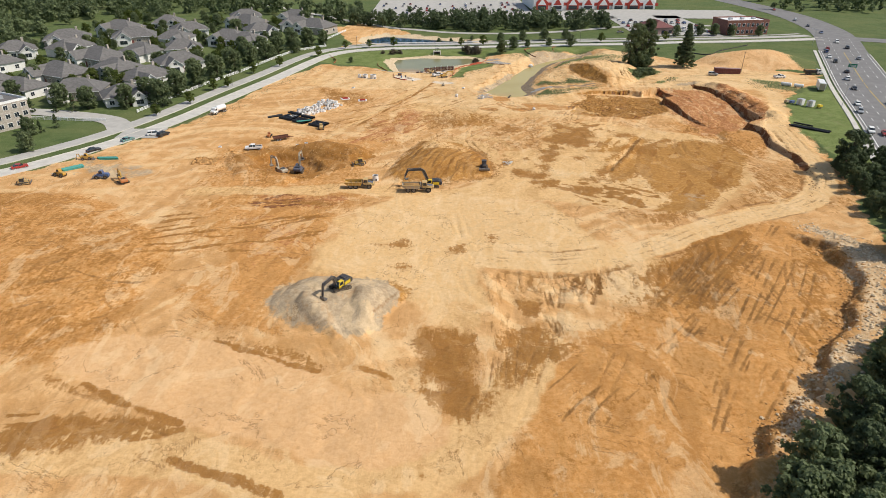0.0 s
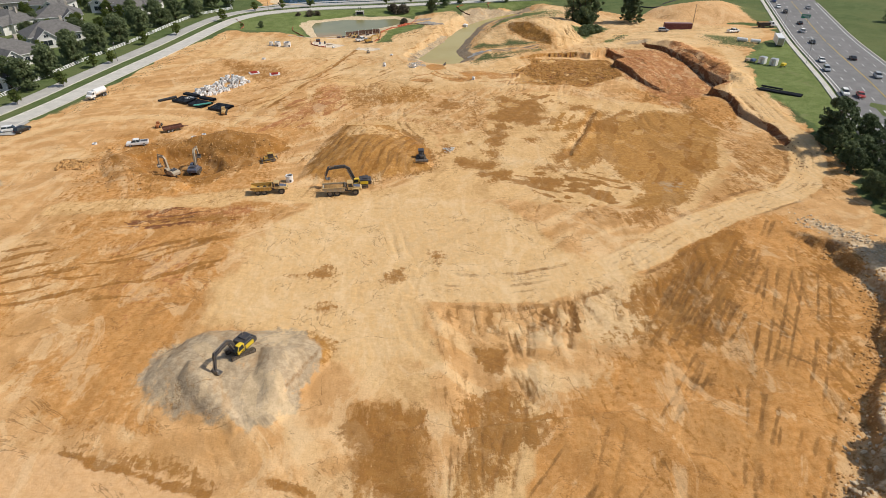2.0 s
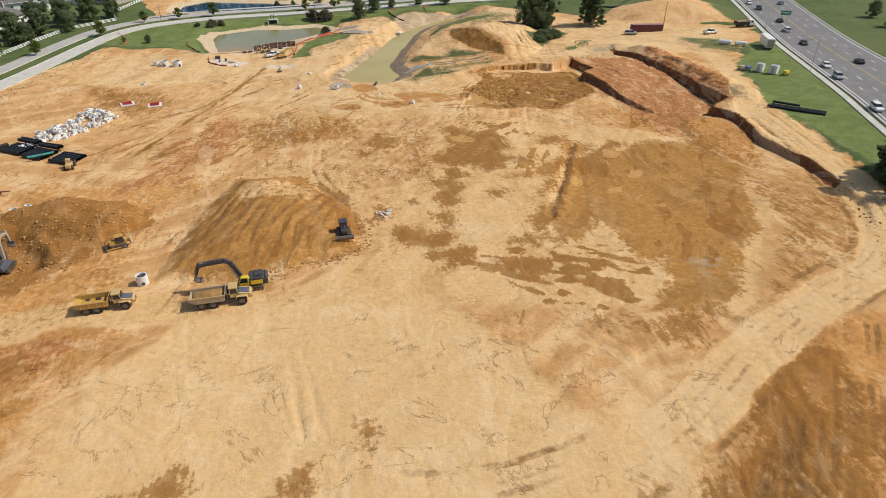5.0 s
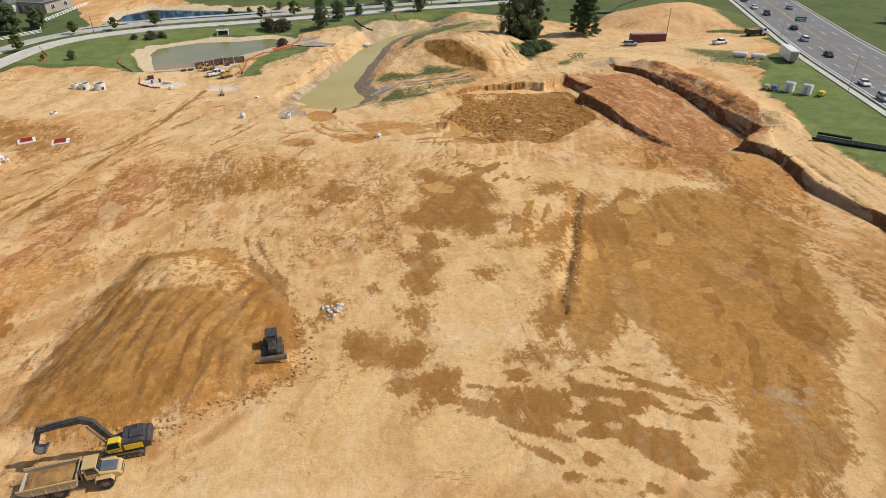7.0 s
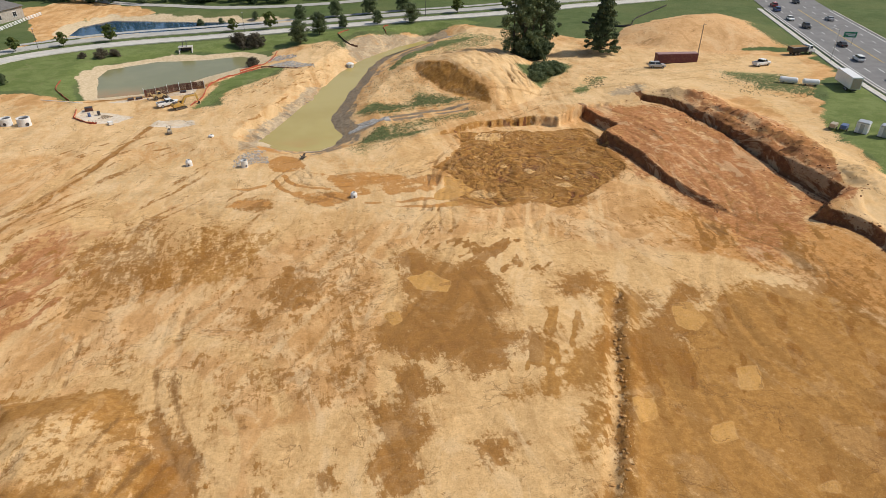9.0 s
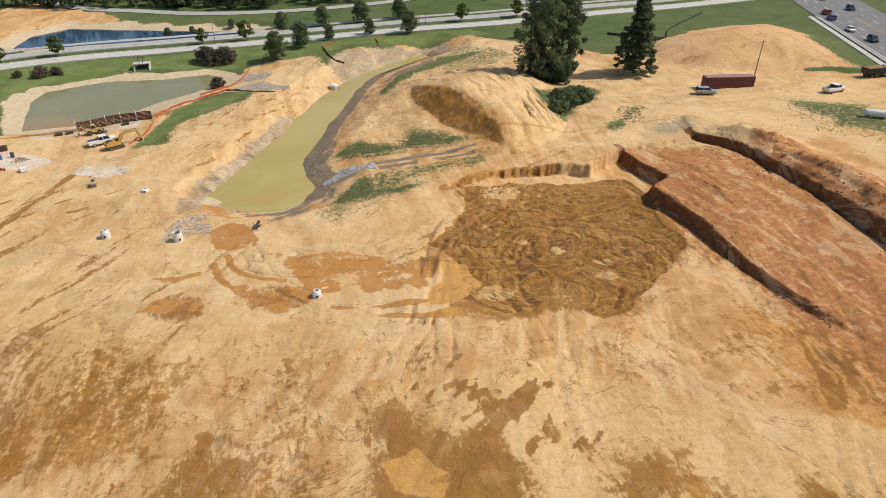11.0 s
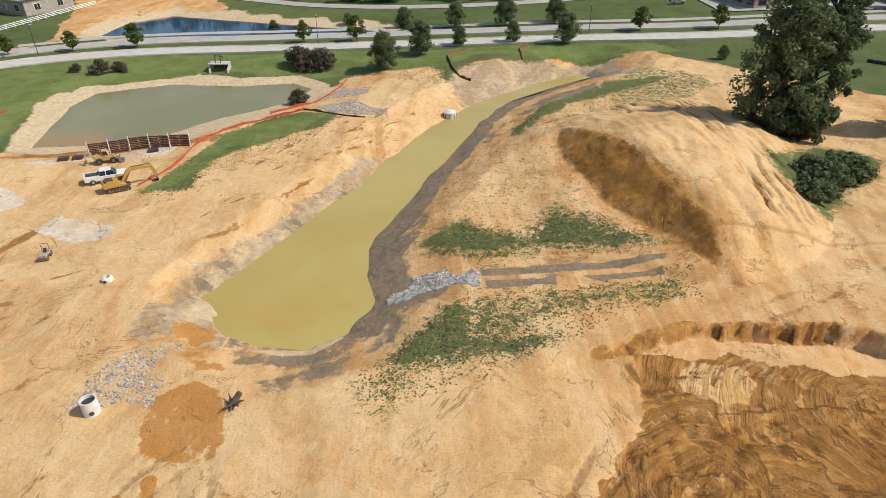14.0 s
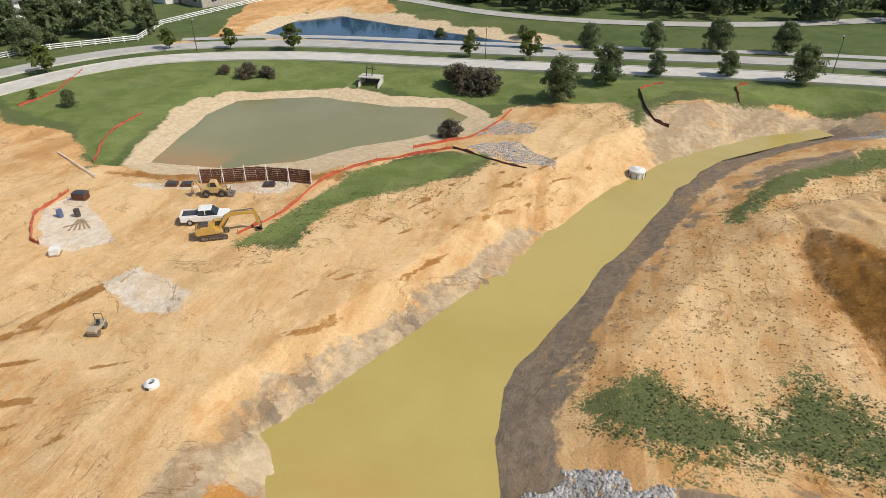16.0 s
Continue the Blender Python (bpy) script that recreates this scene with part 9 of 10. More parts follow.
def house(label, w, d, h, seed, wall):
    """A one-storey house with a hipped main roof and a gabled front wing."""
    rs = random.Random(seed)
    hs = thing("house", label, "house", "houses of the estate")
    part("wall", box(B(), -w / 2, w / 2, -d / 2, d / 2, -0.6, h), wall, hs)
    bm = B()
    o, rh = 0.6, d * 0.30
    e = [bm.verts.new(c) for c in ((-w / 2 - o, -d / 2 - o, h), (w / 2 + o, -d / 2 - o, h), (w / 2 + o, d / 2 + o, h), (-w / 2 - o, d / 2 + o, h))]
    r = [bm.verts.new((-w / 2 + d / 2, 0, h + rh)), bm.verts.new((w / 2 - d / 2, 0, h + rh))]
    for f in ((e[0], e[1], r[1], r[0]), (e[1], e[2], r[1]), (e[2], e[3], r[0], r[1]), (e[3], e[0], r[0]), e[::-1]):
        bm.faces.new(f)
    roof = part("roof", bm, M_SHINGLE, hs)
    part("gutter", box(B(), -w / 2 - o, w / 2 + o, -d / 2 - o - 0.08, -d / 2 - o + 0.02, h - 0.15, h + 0.02), M_TRIMW, roof)
    gx, gw, gd = rs.choice((-1, 1)) * w * 0.24, w * 0.34, 3.4
    wing = B()
    prof = [(gx - gw / 2, -0.6), (gx + gw / 2, -0.6), (gx + gw / 2, h), (gx, h + gw * 0.40), (gx - gw / 2, h)]
    part("gable_wing", prism(wing, prof, -d / 2 - gd, -d / 2 + 1.5), M_SIDING, hs)
    slab = B()
    for s in (-1, 1):
        prism(slab, [(gx, h + gw * 0.40 + 0.02), (gx, h + gw * 0.40 + 0.20), (gx + s * (gw / 2 + 0.5), h - 0.22), (gx + s * (gw / 2 + 0.5), h - 0.40)], -d / 2 - gd - 0.5, d * 0.1)
    part("gable_roof", slab, M_SHINGLE, hs)
    part("gable_trim", prism(B(), [(gx - gw / 2 - 0.4, h - 0.45), (gx, h + gw * 0.40 - 0.1), (gx + gw / 2 + 0.4, h - 0.45), (gx + gw / 2 + 0.4, h - 0.2), (gx, h + gw * 0.40 + 0.15), (gx - gw / 2 - 0.4, h - 0.2)], -d / 2 - gd - 0.55, -d / 2 - gd - 0.48), M_TRIMW, hs)
    window_unit(hs, gx, -d / 2 - gd, 0.8, gw * 0.5, 1.6, "y")
    window_unit(hs, gx, -d / 2 - gd, h + 0.1, gw * 0.22, 0.9, "y")
    window_unit(hs, -gx * 0.4, -d / 2, 0.9, 1.8, 1.4, "y")
    window_unit(hs, -gx * 1.5, -d / 2, 0.9, 1.6, 1.4, "y")
    for y in (-d * 0.25, d * 0.22):
        window_unit(hs, w / 2, y, 0.9, 1.5, 1.4, "x")
    part("door", box(B(), gx * 0.15 - 0.5, gx * 0.15 + 0.5, -d / 2 - 0.06, -d / 2, -0.3, 2.0, 0.01), M_MAROON, hs)
    part("chimney", box(B(), w * 0.2, w * 0.2 + 0.9, 0.6, 1.3, h, h + rh + 0.7, 0.03), M_STONEWALL, hs)
    return hs


kinds = [house("pale-sided bungalow with a grey shingle roof", 17, 12, 3.3, 1, M_SIDING), house("stone-faced bungalow with a grey hipped roof", 19, 13, 3.5, 2, M_STONEWALL),
         house("white-gabled bungalow with a grey shingle roof", 15, 12, 3.4, 5, M_SIDING)]
spots = [(-187, 280), (-160, 276), (-136, 268), (-140, 300), (-183, 306), (-162, 318), (-138, 336), (-183, 345), (-168, 362), (-213, 372), (-194, 411), (-150, 374),
         (-230, 330), (-212, 292), (-195, 469), (-170, 440), (-139, 472), (-122, 440), (-134, 410), (-230, 400), (-240, 363), (-104, 470), (-88, 456), (-166, 405), (-150, 505), (-215, 440), (-120, 400), (-112, 505)]
rnd = random.Random(12)
for k, (x, y) in enumerate(spots):
    at = pose(x, y, ground_z(x, y) + 0.2, 0, 0, rnd.choice((20, 35, 55, -15, 5, -35)) + rnd.uniform(-12, 12)) @ Matrix.Scale(1.14, 4)
    if k < 3:
        kinds[k].matrix_world = at
    else:
        copy_thing(kinds[k % 3], at)


def block(name, label, category, at, w, d, storeys, wall, bays, roof_mat, storey=3.3, band=None):
    """A flat-roofed building with floors of separate windows."""
    b = thing(name, label, category, "", at)
    h = storeys * storey
    part("wall", box(B(), -w / 2, w / 2, -d / 2, d / 2, -1, h, 0.02), wall, b)
    part("roof", box(B(), -w / 2 + 0.3, w / 2 - 0.3, -d / 2 + 0.3, d / 2 - 0.3, h, h + 0.12), roof_mat, b)
    par = B()
    for y in (-d / 2, d / 2 - 0.35):
        box(par, -w / 2 - 0.1, w / 2 + 0.1, y - 0.05, y + 0.4, h, h + 0.8)
    for x in (-w / 2 - 0.1, w / 2 - 0.25):
        box(par, x, x + 0.35, -d / 2 + 0.36, d / 2 - 0.36, h, h + 0.8)
    part("parapet", par, band or wall, b)
    for s in range(storeys):
        for k in range(bays):
            window_unit(b, -w / 2 + (k + 0.5) * w / bays, -d / 2, s * storey + 1.0, w / bays * 0.5, storey * 0.48, "y")
        for k in range(max(2, int(bays * d / w))):
            n = max(2, int(bays * d / w))
            window_unit(b, w / 2, -d / 2 + (k + 0.5) * d / n, s * storey + 1.0, d / n * 0.5, storey * 0.48, "x")
    for k in range(3):
        part("roof_unit", box(B(), -w * 0.3 + k * w * 0.28, -w * 0.3 + k * w * 0.28 + 2.2, -1, 1.2, h + 0.1, h + 1.3, 0.05), M_SILVER, b)
    return b


block("office_building", "two-storey red brick office building with a flat roof", "office", pose(200, 441, ground_z(200, 441), 0, 0, 10), 30, 18, 2, M_BRICK, 9, M_TRIMW, 4.2)
block("apartment_building", "three-storey pale stone apartment building", "apartments", pose(-168, 224, ground_z(-168, 224), 0, 0, 62), 26, 16, 3, M_STONEWALL, 8, M_SHINGLE, 3.2, M_TRIMW)


def market():
    b = thing("shopping_hall", "long white shopping hall with red gabled fronts", "shop", "", pose(128, 566, ground_z(128, 566), 0, 0, 3))
    part("wall", box(B(), -52, 52, -6, 50, -1, 8), M_TRIMW, b)
    part("roof", box(B(), -52.5, 52.5, -5, 50.5, 8, 8.6), M_SHINGLE, b)
    red = plain("red_cladding", (0.42, 0.06, 0.04), 0.1, 0.3, 0.7)
    for k in range(8):
        x = -45 + k * 13
        part("gable", prism(B(), [(x - 5, 0), (x + 5, 0), (x + 5, 5.5), (x, 10.5), (x - 5, 5.5)], -7.2, -6), M_TRIMW if k % 2 else red, b)
        part("gable_panel", prism(B(), [(x - 3.6, 3.6), (x + 3.6, 3.6), (x, 8.6)], -7.35, -7.2), red if k % 2 else M_TRIMW, b)
        part("shop_window", box(B(), x - 3.5, x + 3.5, -7.3, -7.2, 0.3, 3.0), M_GLASS, b)
        part("fascia", box(B(), x + 5, x + 8, -6.4, -6, 3.2, 5.5), red, b)


market()
M_KIOSK = plain("brown_siding", (0.36, 0.25, 0.22), 0.15, 0.8, 0.85)
k = thing("kiosk", "low brown building with a dark red hipped roof", "kiosk", "", pose(143.5, 440, ground_z(143.5, 440), 0, 0, 102))
part("wall", box(B(), -10, 10, -7.5, 7.5, -1, 4.6, 0.03), M_KIOSK, k)
bm = B()
e = [bm.verts.new(c) for c in ((-10.8, -8.3, 4.6), (10.8, -8.3, 4.6), (10.8, 8.3, 4.6), (-10.8, 8.3, 4.6))]
r = [bm.verts.new((-4, 0, 8.2)), bm.verts.new((4, 0, 8.2))]
for f in ((e[0], e[1], r[1], r[0]), (e[1], e[2], r[1]), (e[2], e[3], r[0], r[1]), (e[3], e[0], r[0]), e[::-1]):
    bm.faces.new(f)
part("roof", bm, M_MAROON, k)
for wx in (-8, -3, 2, 7):
    part("shop_window", box(B(), wx - 1.3, wx + 1.3, 7.5, 7.58, 0.8, 2.8, 0.01), M_GLASS, k)
for wy in (-5, 0, 5):
    part("shop_window", box(B(), -10.08, -10, wy - 1.2, wy + 1.2, 0.8, 2.8, 0.01), M_GLASS, k)
part("plinth", box(B(), -10.12, 10.12, -7.62, 7.62, -1, 0.6, 0.02), M_STONEWALL, k)


def lot(name, x0, x1, y0, y1, material, lift, label):
    xs, ys = np.linspace(x0, x1, 12), np.linspace(y0, y1, 12)
    z = np.array([[ground_z(x, y) + lift for x in xs] for y in ys])
    structure(name, grid_mesh(name, xs, ys, z, material), label, "car park")


lot("pavement_car_park", 128, 184, 426, 520, M_PAVE, 0.25, "pale asphalt car park beside the offices")
lot("pavement_shop_park", -60, 74, 512, 690, M_PAVE, 0.25, "wide pale car park of the shopping hall")
lot("pavement_shop_front", 74, 240, 505, 556, M_PAVE, 0.25, "pale asphalt forecourt of the shopping hall")
parked = [car("car", tone + " car in the car park", pose(120, 440, ground_z(120, 440) + 0.25), mat, "parked cars") for tone, mat in PAINTS[:3] + PAINTS[5:]]
n = 0
for row in range(5):
    for col in range(12):
        x, y = 132 + col * 4.4, 440 + row * 13
        if rnd.random() < 0.62 and not (x < 160 and y < 466):
            copy_thing(parked[n % 5], pose(x, y, ground_z(x, y) + 0.27, 0, 0, 90 + rnd.choice((0, 180)) + rnd.uniform(-3, 3)))
            n += 1
for row in range(6):
    for col in range(22):
        x, y = -52 + col * 5.6 + rnd.uniform(-0.6, 0.6), 540 + row * 15
        if rnd.random() < 0.42:
            copy_thing(parked[n % 5], pose(x, y, ground_z(x, y) + 0.27, 0, 0, 90))
            n += 1

# ---- trees ----
young = tree("young round street tree with dense green leaves", rest(43, 391), 7.8, 3.2, 1.3, M_LEAF, 1, 80, 95, 0.17, "round", "tree", "street trees")
small = tree("slim young street tree on the grass median", rest(-45, 400.5), 5.0, 1.9, 1.5, M_LEAF_YEL, 2, 40, 40, 0.20, "round", "tree", "street trees")
broad = tree("broad dark green tree at the estate edge", rest(-125, 266), 11.0, 4.6, 1.5, M_LEAF, 3, 95, 56, 0.33, "round", "tree", "estate trees")
deep = tree("dense dark tree in the wood", rest(100, 118), 12.5, 4.8, 1.0, M_LEAF_DARK, 4, 95, 56, 0.34, "round", "tree", "wood trees")
light = tree("light green tree between the houses", rest(-150, 292), 8.5, 3.8, 1.4, M_LEAF_YEL, 5, 60, 44, 0.32, "round", "tree", "estate trees")
conif = tree("small dark conifer in a garden", rest(-150, 252), 7.5, 2.4, 0.6, M_LEAF_DARK, 6, 50, 30, 0.30, "cone", "conifer", "garden conifers")


def again(model, x, y, s, stretch=1.0):
    return copy_thing(model, pose(x, y, ground_z(x, y) - 0.05, 0, 0, rnd.uniform(0, 360)) @ Matrix.Diagonal((s, s, s * stretch, 1)))


for x, y, s in ((35.5, 380, 1.05), (52.5, 399, 0.62), (66, 400.5, 0.66), (79, 397.5, 0.95), (52, 420, 0.85), (38, 420, 0.8), (66, 420, 0.98), (80, 421, 0.88), (-86.5, 383, 1.1), (-97, 366, 1.0)):
    again(young, x, y, s)
for x, y, s in ((-59, 396.5, 1.0), (-30, 403.8, 1.25), (12, 408, 1.0), (26, 407, 1.3), (-107.5, 266, 1.1), (-106, 291, 1.1), (-101, 297, 1.0), (-97, 327, 1.1), (-87.5, 344, 1.1), (-71.5, 372, 1.2), (-114, 246, 1.0), (100, 408, 1.2), (120, 407, 1.2), (140, 408, 1.2)):
    again(small, x, y, s)
for x, y, s in ((-118, 262, 1.0), (-117, 279, 1.0), (-121, 286, 0.95), (-115, 297, 1.0), (-119, 305, 1.05), (-111, 314, 1.0), (-116, 322, 0.95), (-107, 329, 1.0), (-112, 338, 1.0), (-103, 346, 1.0), (-108, 355, 1.05), (-99, 362, 0.95),
                (-104, 371, 1.0), (-96, 378, 0.95), (-91, 394, 1.0), (-83, 403, 1.0), (-100, 390, 1.0), (-75, 410, 0.8), (-146, 256, 0.85), (-159, 259, 0.9), (-131, 258, 0.9), (-86, 412, 0.9), (-94, 404, 1.0), (-148, 218, 0.6), (-138, 199.5, 0.62)):
    again(broad, x, y, s)
for k in range(250):
    x, y = rnd.uniform(-250, -96), rnd.uniform(258, 520)
    if any(math.hypot(x - a, y - b) < 9.8 for a, b in spots) or x > -118 + max(0, y - 340) * 0.12 - 2:
        continue
    again((broad, light, young, light)[k % 4], x, y, rnd.uniform(0.55, 0.85))
for x, y in ((-146, 221), (-149, 217), (-152, 222), (-144, 228), (-156, 250), (-166, 250)):
    again(conif, x, y, rnd.uniform(0.6, 0.9))
# the wood along the site's south-east edge
wood = [(112, 166), (121, 168), (130, 182), (140, 176), (120, 130), (110, 95), (96, 62), (84, 40), (60, 20), (26, 18), (33, 44), (51, 66), (62, 76), (78, 89), (95, 108), (101, 126), (106, 148)]
wx, wy = np.array([p[0] for p in wood]), np.array([p[1] for p in wood])
count, tries = 0, 0
placed = []
while count < 150 and tries < 4000:
    tries += 1
    x, y = rnd.uniform(34, 140), rnd.uniform(18, 183)
    if float(inside(np.array([x]), np.array([y]), wood)[0]) < (3.4 if y > 100 else 2.6) or any(math.hypot(x - a, y - b) < 4.2 for a, b in placed):
        continue
    placed.append((x, y))
    again((deep, deep, broad)[count % 3], x, y, rnd.uniform(0.40, 0.62) if y > 105 else rnd.uniform(0.55, 0.9))
    count += 1
for x, y, s in ((119, 173, 0.95), (115.5, 167, 0.55), (124, 177, 0.8)):
    again(deep, x, y, s)
# the two tall trees at the track, and shrubs
tree("tall broadleaf tree with dense green crown", rest(101.0, 335.5), 21.5, 6.6, 0.8, M_LEAF, 21, 190, 105, 0.25, "round", "tree", "tall trees", 2)
tree("tall dark tree beside a lighter one", rest(107.0, 337), 23.5, 5.6, 1.0, M_LEAF_DARK, 25, 170, 100, 0.25, "round", "conifer", "tall trees")
again_low = tree("low leafy undergrowth at the tall trees", rest(103.5, 333.5), 6.5, 5.4, 0.3, M_LEAF_DARK, 26, 90, 70, 0.34, "round", "shrub", "tall trees")
tree("tall dark pine with layered branches", rest(126, 333), 21.5, 6.4, 1.5, M_LEAF_DARK, 22, 300, 80, 0.28, "cone", "conifer", "tall trees")
bush = tree("wide dark green thicket of brush", rest(99, 316), 3.6, 4.4, 0.3, M_LEAF, 23, 70, 60, 0.28, "round", "shrub", "brush")
again(bush, 104, 318, 0.85), again(bush, 96, 311, 0.6)
reddish = tree("wide brownish shrub on the grass bank", rest(15, 386), 4.6, 3.6, 0.3, M_LEAF_RED, 24, 50, 60, 0.24, "round", "shrub", "bank shrubs")
again(reddish, 20, 385, 0.95), again(reddish, -29, 381, 0.65), again(reddish, -25, 382, 0.5), again(reddish, 19, 362.5, 0.6), again(reddish, -35, 382, 0.4)
again(young, -50.5, 355.5, 0.42), again(small, -60, 357, 0.4)
for x, y, s in ((20, 436, 0.45), (-2, 434, 0.5), (6, 436, 0.35), (110, 378, 0.4), (152, 424, 0.9), (168, 426, 1.0), (178, 427, 1.0), (190, 428, 0.9), (208, 428, 0.9), (240, 300, 0.8), (248, 318, 0.9), (225, 262, 0.9), (232, 275, 0.8), (215, 240, 1.0)):
    again(young, x, y, s)


# ---- loose stuff: woods far off, stones, clods, tufts ----
def stuff(name, me, label, category):
    return tagged(new(name, me), label, category, kind="stuff")


def far_wood(pts, n, seed, lo, hi):
    rs = random.Random(seed)
    xs, ys = [p[0] for p in pts], [p[1] for p in pts]
    out = []
    while len(out) < n * 9:
        x, y = rs.uniform(min(xs), max(xs)), rs.uniform(min(ys), max(ys))
        if float(inside(np.array([x]), np.array([y]), pts)[0]) < 0:
            continue
        h, z = rs.uniform(lo, hi), ground_z(x, y)
        for k in range(9):
            t = rs.random()
            w = h * 0.30 * math.sqrt(max(0.05, 1 - (2 * t - 0.9) ** 2))
            out.append((x + rs.gauss(0, w * 0.6), y + rs.gauss(0, w * 0.6), z + h * (0.12 + 0.82 * t), h * rs.uniform(0.13, 0.2)))
    return out


WOODS = [([(-420, 560), (-300, 480), (-250, 520), (-180, 540), (-110, 525), (-72, 480), (-60, 500), (-70, 560), (-200, 640), (-420, 700)], 330, 1, 9, 15),
         ([(-70, 482), (-20, 478), (30, 459), (84, 457), (118, 457), (119, 492), (60, 500), (-20, 512), (-66, 520)], 250, 2, 7, 12),
         ([(-420, 560), (-330, 420), (-262, 300), (-250, 330), (-262, 440), (-262, 520), (-310, 560)], 120, 3, 8, 13),
         ([(-500, 700), (500, 700), (500, 1000), (-500, 1000)], 520, 4, 10, 17),
         ([(280, 560), (420, 520), (600, 520), (600, 640), (300, 660)], 160, 5, 9, 15),
         ([(262, 300), (330, 330), (380, 300), (330, 220), (262, 230)], 40, 6, 6, 10)]
for k, (pts, n, seed, lo, hi) in enumerate(WOODS):
    me = leaf_mesh("woodland", far_wood(pts, n, seed, lo, hi), 15, 1.05 if k != 1 else 0.75, seed, (M_LEAF, M_LEAF_DARK)[k % 2])
    stuff("woodland", me, "dense green broadleaf woodland in the distance", "woodland")

ICO = B()
bmesh.ops.create_icosphere(ICO, subdivisions=1, radius=1)
ICO_V = np.array([v.co[:] for v in ICO.verts])
ICO_F = np.array([[v.index for v in f.verts] for f in ICO.faces])
ICO.free()


def stones(name, spots, lo, hi, material, seed, label, category, flat=0.75):
    """Many rough stones in one mesh."""
    rs = np.random.RandomState(seed)
    vs, fs = [], []
    for k, (x, y) in enumerate(spots):
        r = lo + (hi - lo) * rs.rand() ** 2
        v = ICO_V * (0.75 + 0.5 * rs.rand(12, 1)) * r * np.array([1 + rs.rand() * 0.5, 1, flat])
        a = rs.rand() * 6.28
        c, s = math.cos(a), math.sin(a)
        v = np.stack([v[:, 0] * c - v[:, 1] * s + x, v[:, 0] * s + v[:, 1] * c + y, v[:, 2] + ground_z(x, y) + r * 0.25], 1)
        vs.append(v)
        fs.append(ICO_F + 12 * k)
    me = bpy.data.meshes.new(name)
    me.from_pydata(np.concatenate(vs).tolist(), [], np.concatenate(fs).tolist())
    me.materials.append(material)
    return stuff(name, me, label, category)


def scatter(pts, n, seed):
    rs = np.random.RandomState(seed)
    a = np.array(pts, float)
    out = np.zeros((0, 2))
    while len(out) < n:
        p = a.min(0) + rs.rand(n * 3, 2) * (a.max(0) - a.min(0))
        d = inside(p[:, 0], p[:, 1], pts) + fbm(p[:, 0], p[:, 1], 4, 3) * 2.0
        out = np.concatenate([out, p[d > 0]])
    return out[:n]


def beside(pts, n, spread, seed):
    rs = np.random.RandomState(seed)
    line = np.array(curve(pts, 12))
    i = rs.randint(0, len(line), n)
    return line[i] + rs.normal(size=(n, 2)) * spread


RIPRAP = [[(41.2, 296.7), (46.5, 298.2), (51.9, 296.7), (52, 294.1), (46.3, 293.8), (41.6, 293.7)], [(22, 354.5), (33, 349.2), (38, 350), (31, 357.5), (26, 358)], [(24, 362), (27, 370), (33.5, 369), (32, 362)],
          [(15.5, 277.5), (17, 284), (22, 287), (23, 278)], [(80, 374), (88, 380), (90, 373)]]
for k, pts in enumerate(RIPRAP):
    stones("riprap", scatter(pts, (2300, 1900, 900, 700, 700)[k], k), 0.06, 0.16, M_STONE, k, "loose grey riprap stones on the bank", "stones")
stones("rubble_heap", scatter([(-80, 188), (-72, 188), (-72, 195), (-80, 195)], 220, 7), 0.2, 0.7, M_CLOD, 7, "heap of pale broken rock and earth", "rubble")
stones("soil_clods", np.concatenate([beside(LINE_B[2:], 500, 0.8, 1), beside(LINE_A[1:], 300, 0.6, 2), beside([(118, 288), (122, 270), (123, 250), (118, 226)], 600, 2.4, 3)]), 0.04, 0.20, M_REDCLOD, 8, "red-brown clods of earth along the cut walls", "clods")
stones("soil_clods", np.concatenate([beside(CUT[3:9], 1500, 1.5, 4), beside([(68.5, 212), (60, 194), (52, 180)], 140, 0.5, 5), beside([(-6, 172), (3, 173), (15.5, 178), (16, 190)], 450, 0.8, 6)]), 0.05, 0.24, M_CLOD, 9, "brown clods of earth along the cuts", "clods")
stones("soil_clods", scatter([(-70, 205), (-76, 185), (-60, 172), (-40, 174), (-30, 184), (-24, 196), (-40, 212)], 1400, 12), 0.05, 0.28, M_CLOD, 10, "brown clods of earth round the pit", "clods")
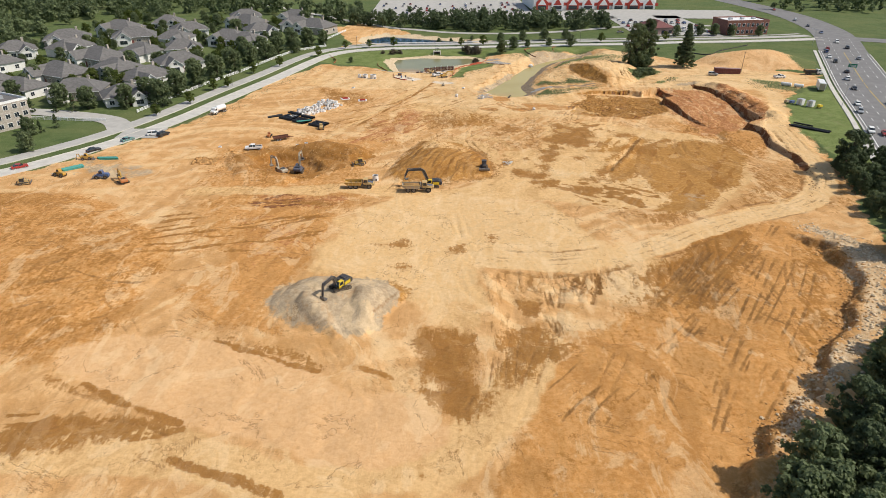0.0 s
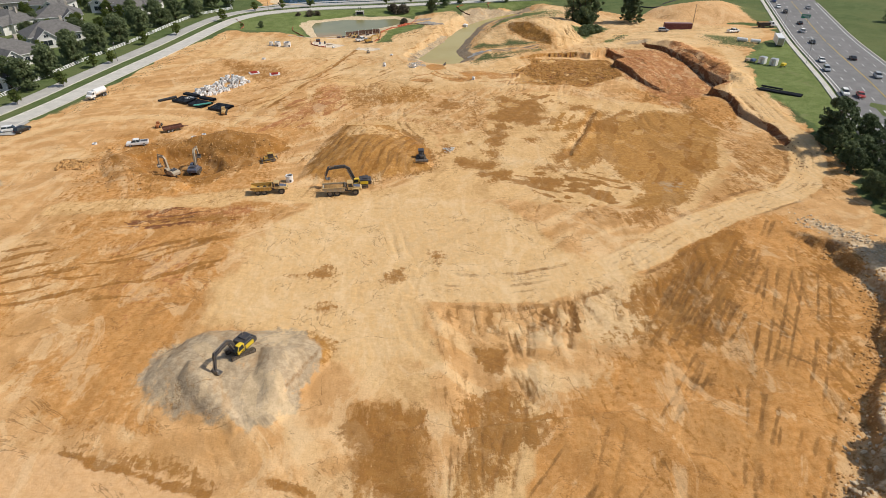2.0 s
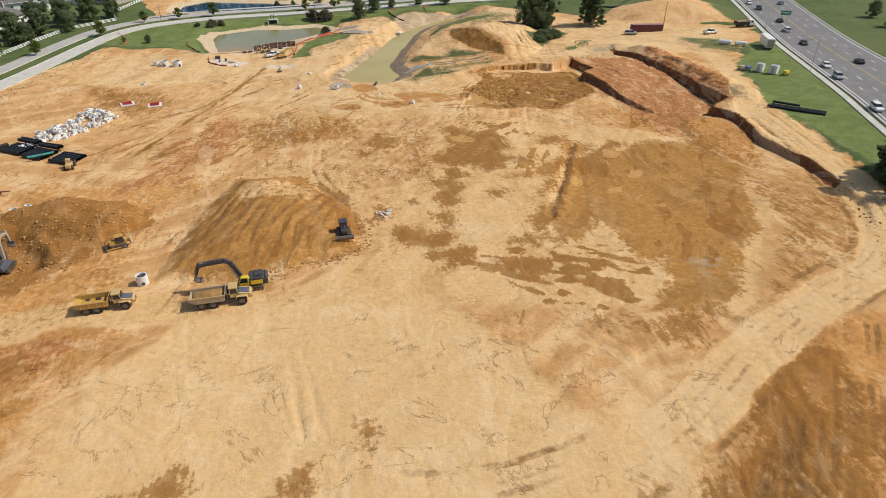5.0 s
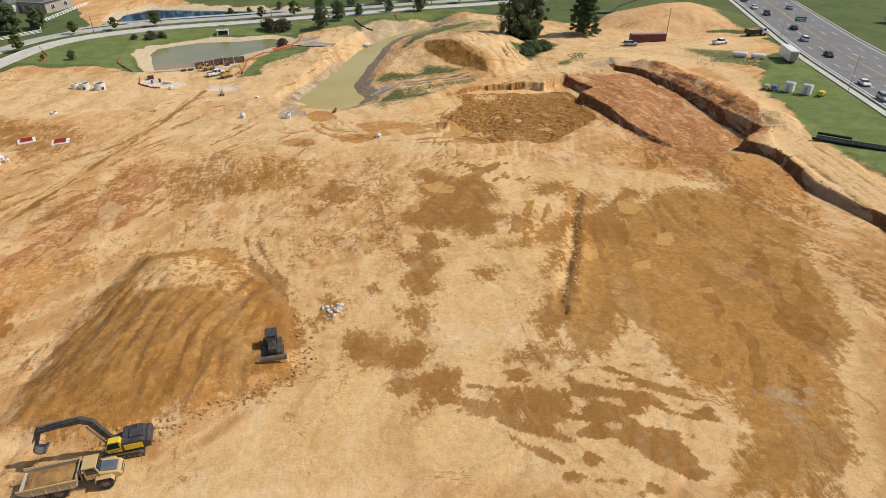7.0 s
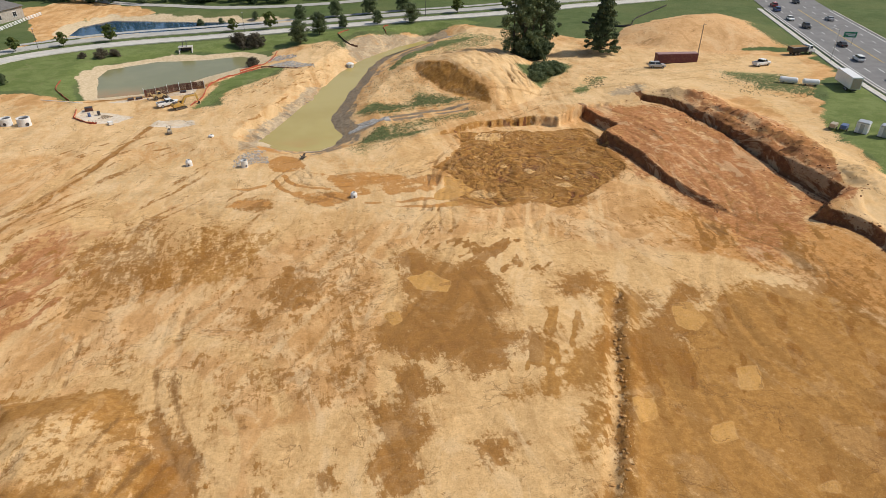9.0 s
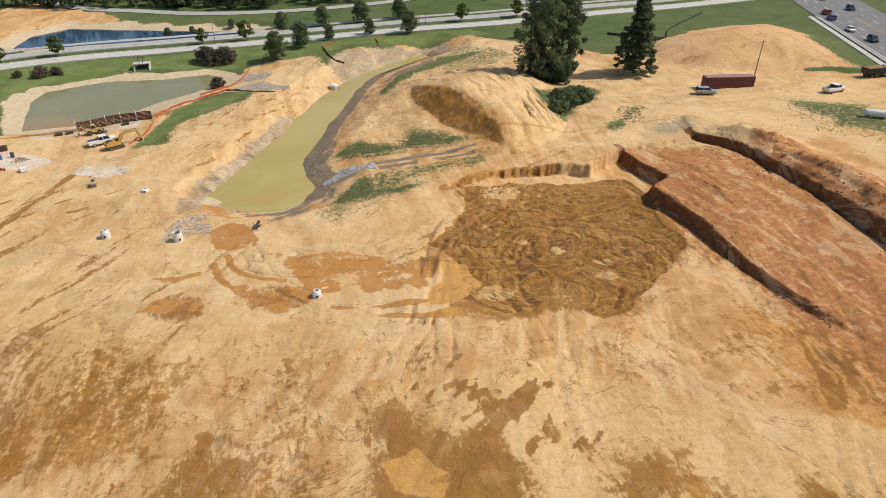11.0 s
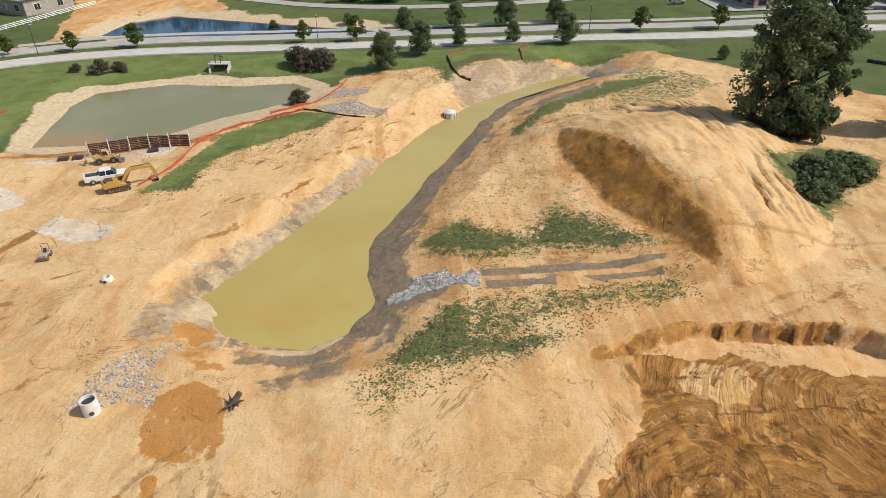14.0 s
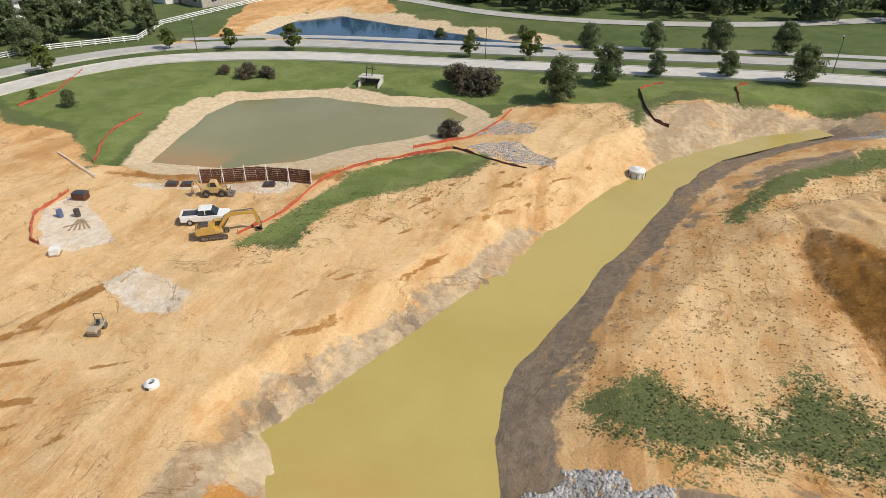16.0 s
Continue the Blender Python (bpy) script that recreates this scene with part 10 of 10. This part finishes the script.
stones("soil_clods", scatter([(56, 244), (76, 241), (94, 252), (95, 272), (66, 279)], 350, 13), 0.04, 0.15, M_CLOD, 11, "brown clods in churned wet earth", "clods", 0.6)
stones("pale_rocks", np.concatenate([beside([(88, 137), (92, 124), (90, 108), (78, 93), (62, 79), (50, 67)], 900, 1.6, 14)]), 0.08, 0.34, plain("pale_rock", (0.66, 0.51, 0.33), 0.3, 0.8, 0.9), 12, "pale broken rock along the wood edge", "rocks")


def tufts(name, spots, size, seed, label, per=6):
    cs = [(x, y, ground_z(x, y) + size * 0.35, size) for x, y in spots]
    stuff(name, leaf_mesh(name, cs, per, size * 0.55, seed, M_TUFT, 0.6), label, "grass")


g1, g2 = [(45, 302), (51, 308), (57, 304.5), (63, 311), (74, 300.5), (56, 299)], [(39, 279), (46, 289), (50, 292), (61, 293.5), (75, 296), (74, 291.5), (62, 286.5), (50, 280), (43, 277)]
tufts("grass_tufts", np.concatenate([scatter(g1, 1300, 1), scatter(g2, 1600, 2)]), 0.10, 3, "rough green grass tufts on the basin bank")
tufts("grass_tufts", np.concatenate([scatter([(44, 308), (58, 341), (68, 352), (69, 330), (68, 312), (60, 304)], 900, 4), scatter([(60, 340), (70, 352), (82, 362), (97, 366), (100, 360), (80, 352), (66, 340)], 900, 5),
                                      scatter([(5, 318), (8, 330), (18, 340), (28, 346), (26, 338), (14, 326), (10, 318)], 700, 6), scatter([(37, 372), (48, 366), (52, 382), (44, 385)], 350, 7)])[:, :2], 0.10, 8, "sparse green weeds on bare clay")
tufts("grass_tufts", np.concatenate([scatter([(-96, 232), (-90, 262), (-78, 318), (-66, 348), (-60, 345), (-74, 310), (-84, 262), (-92, 235)], 500, 9), scatter([(140, 282), (158, 272), (162, 292), (144, 300)], 350, 10), scatter([(108, 300), (112, 302), (114, 310), (110, 312)], 150, 15)])[:, :2], 0.16, 11, "rough grass tufts at the site margin")
stones("white_rubble", scatter([(19.8, 187.4), (22.6, 188.2), (22.8, 190.6), (20.4, 190.2)], 26, 21), 0.12, 0.42, M_CONCRETE, 22, "small heap of white broken concrete on clay", "rubble")
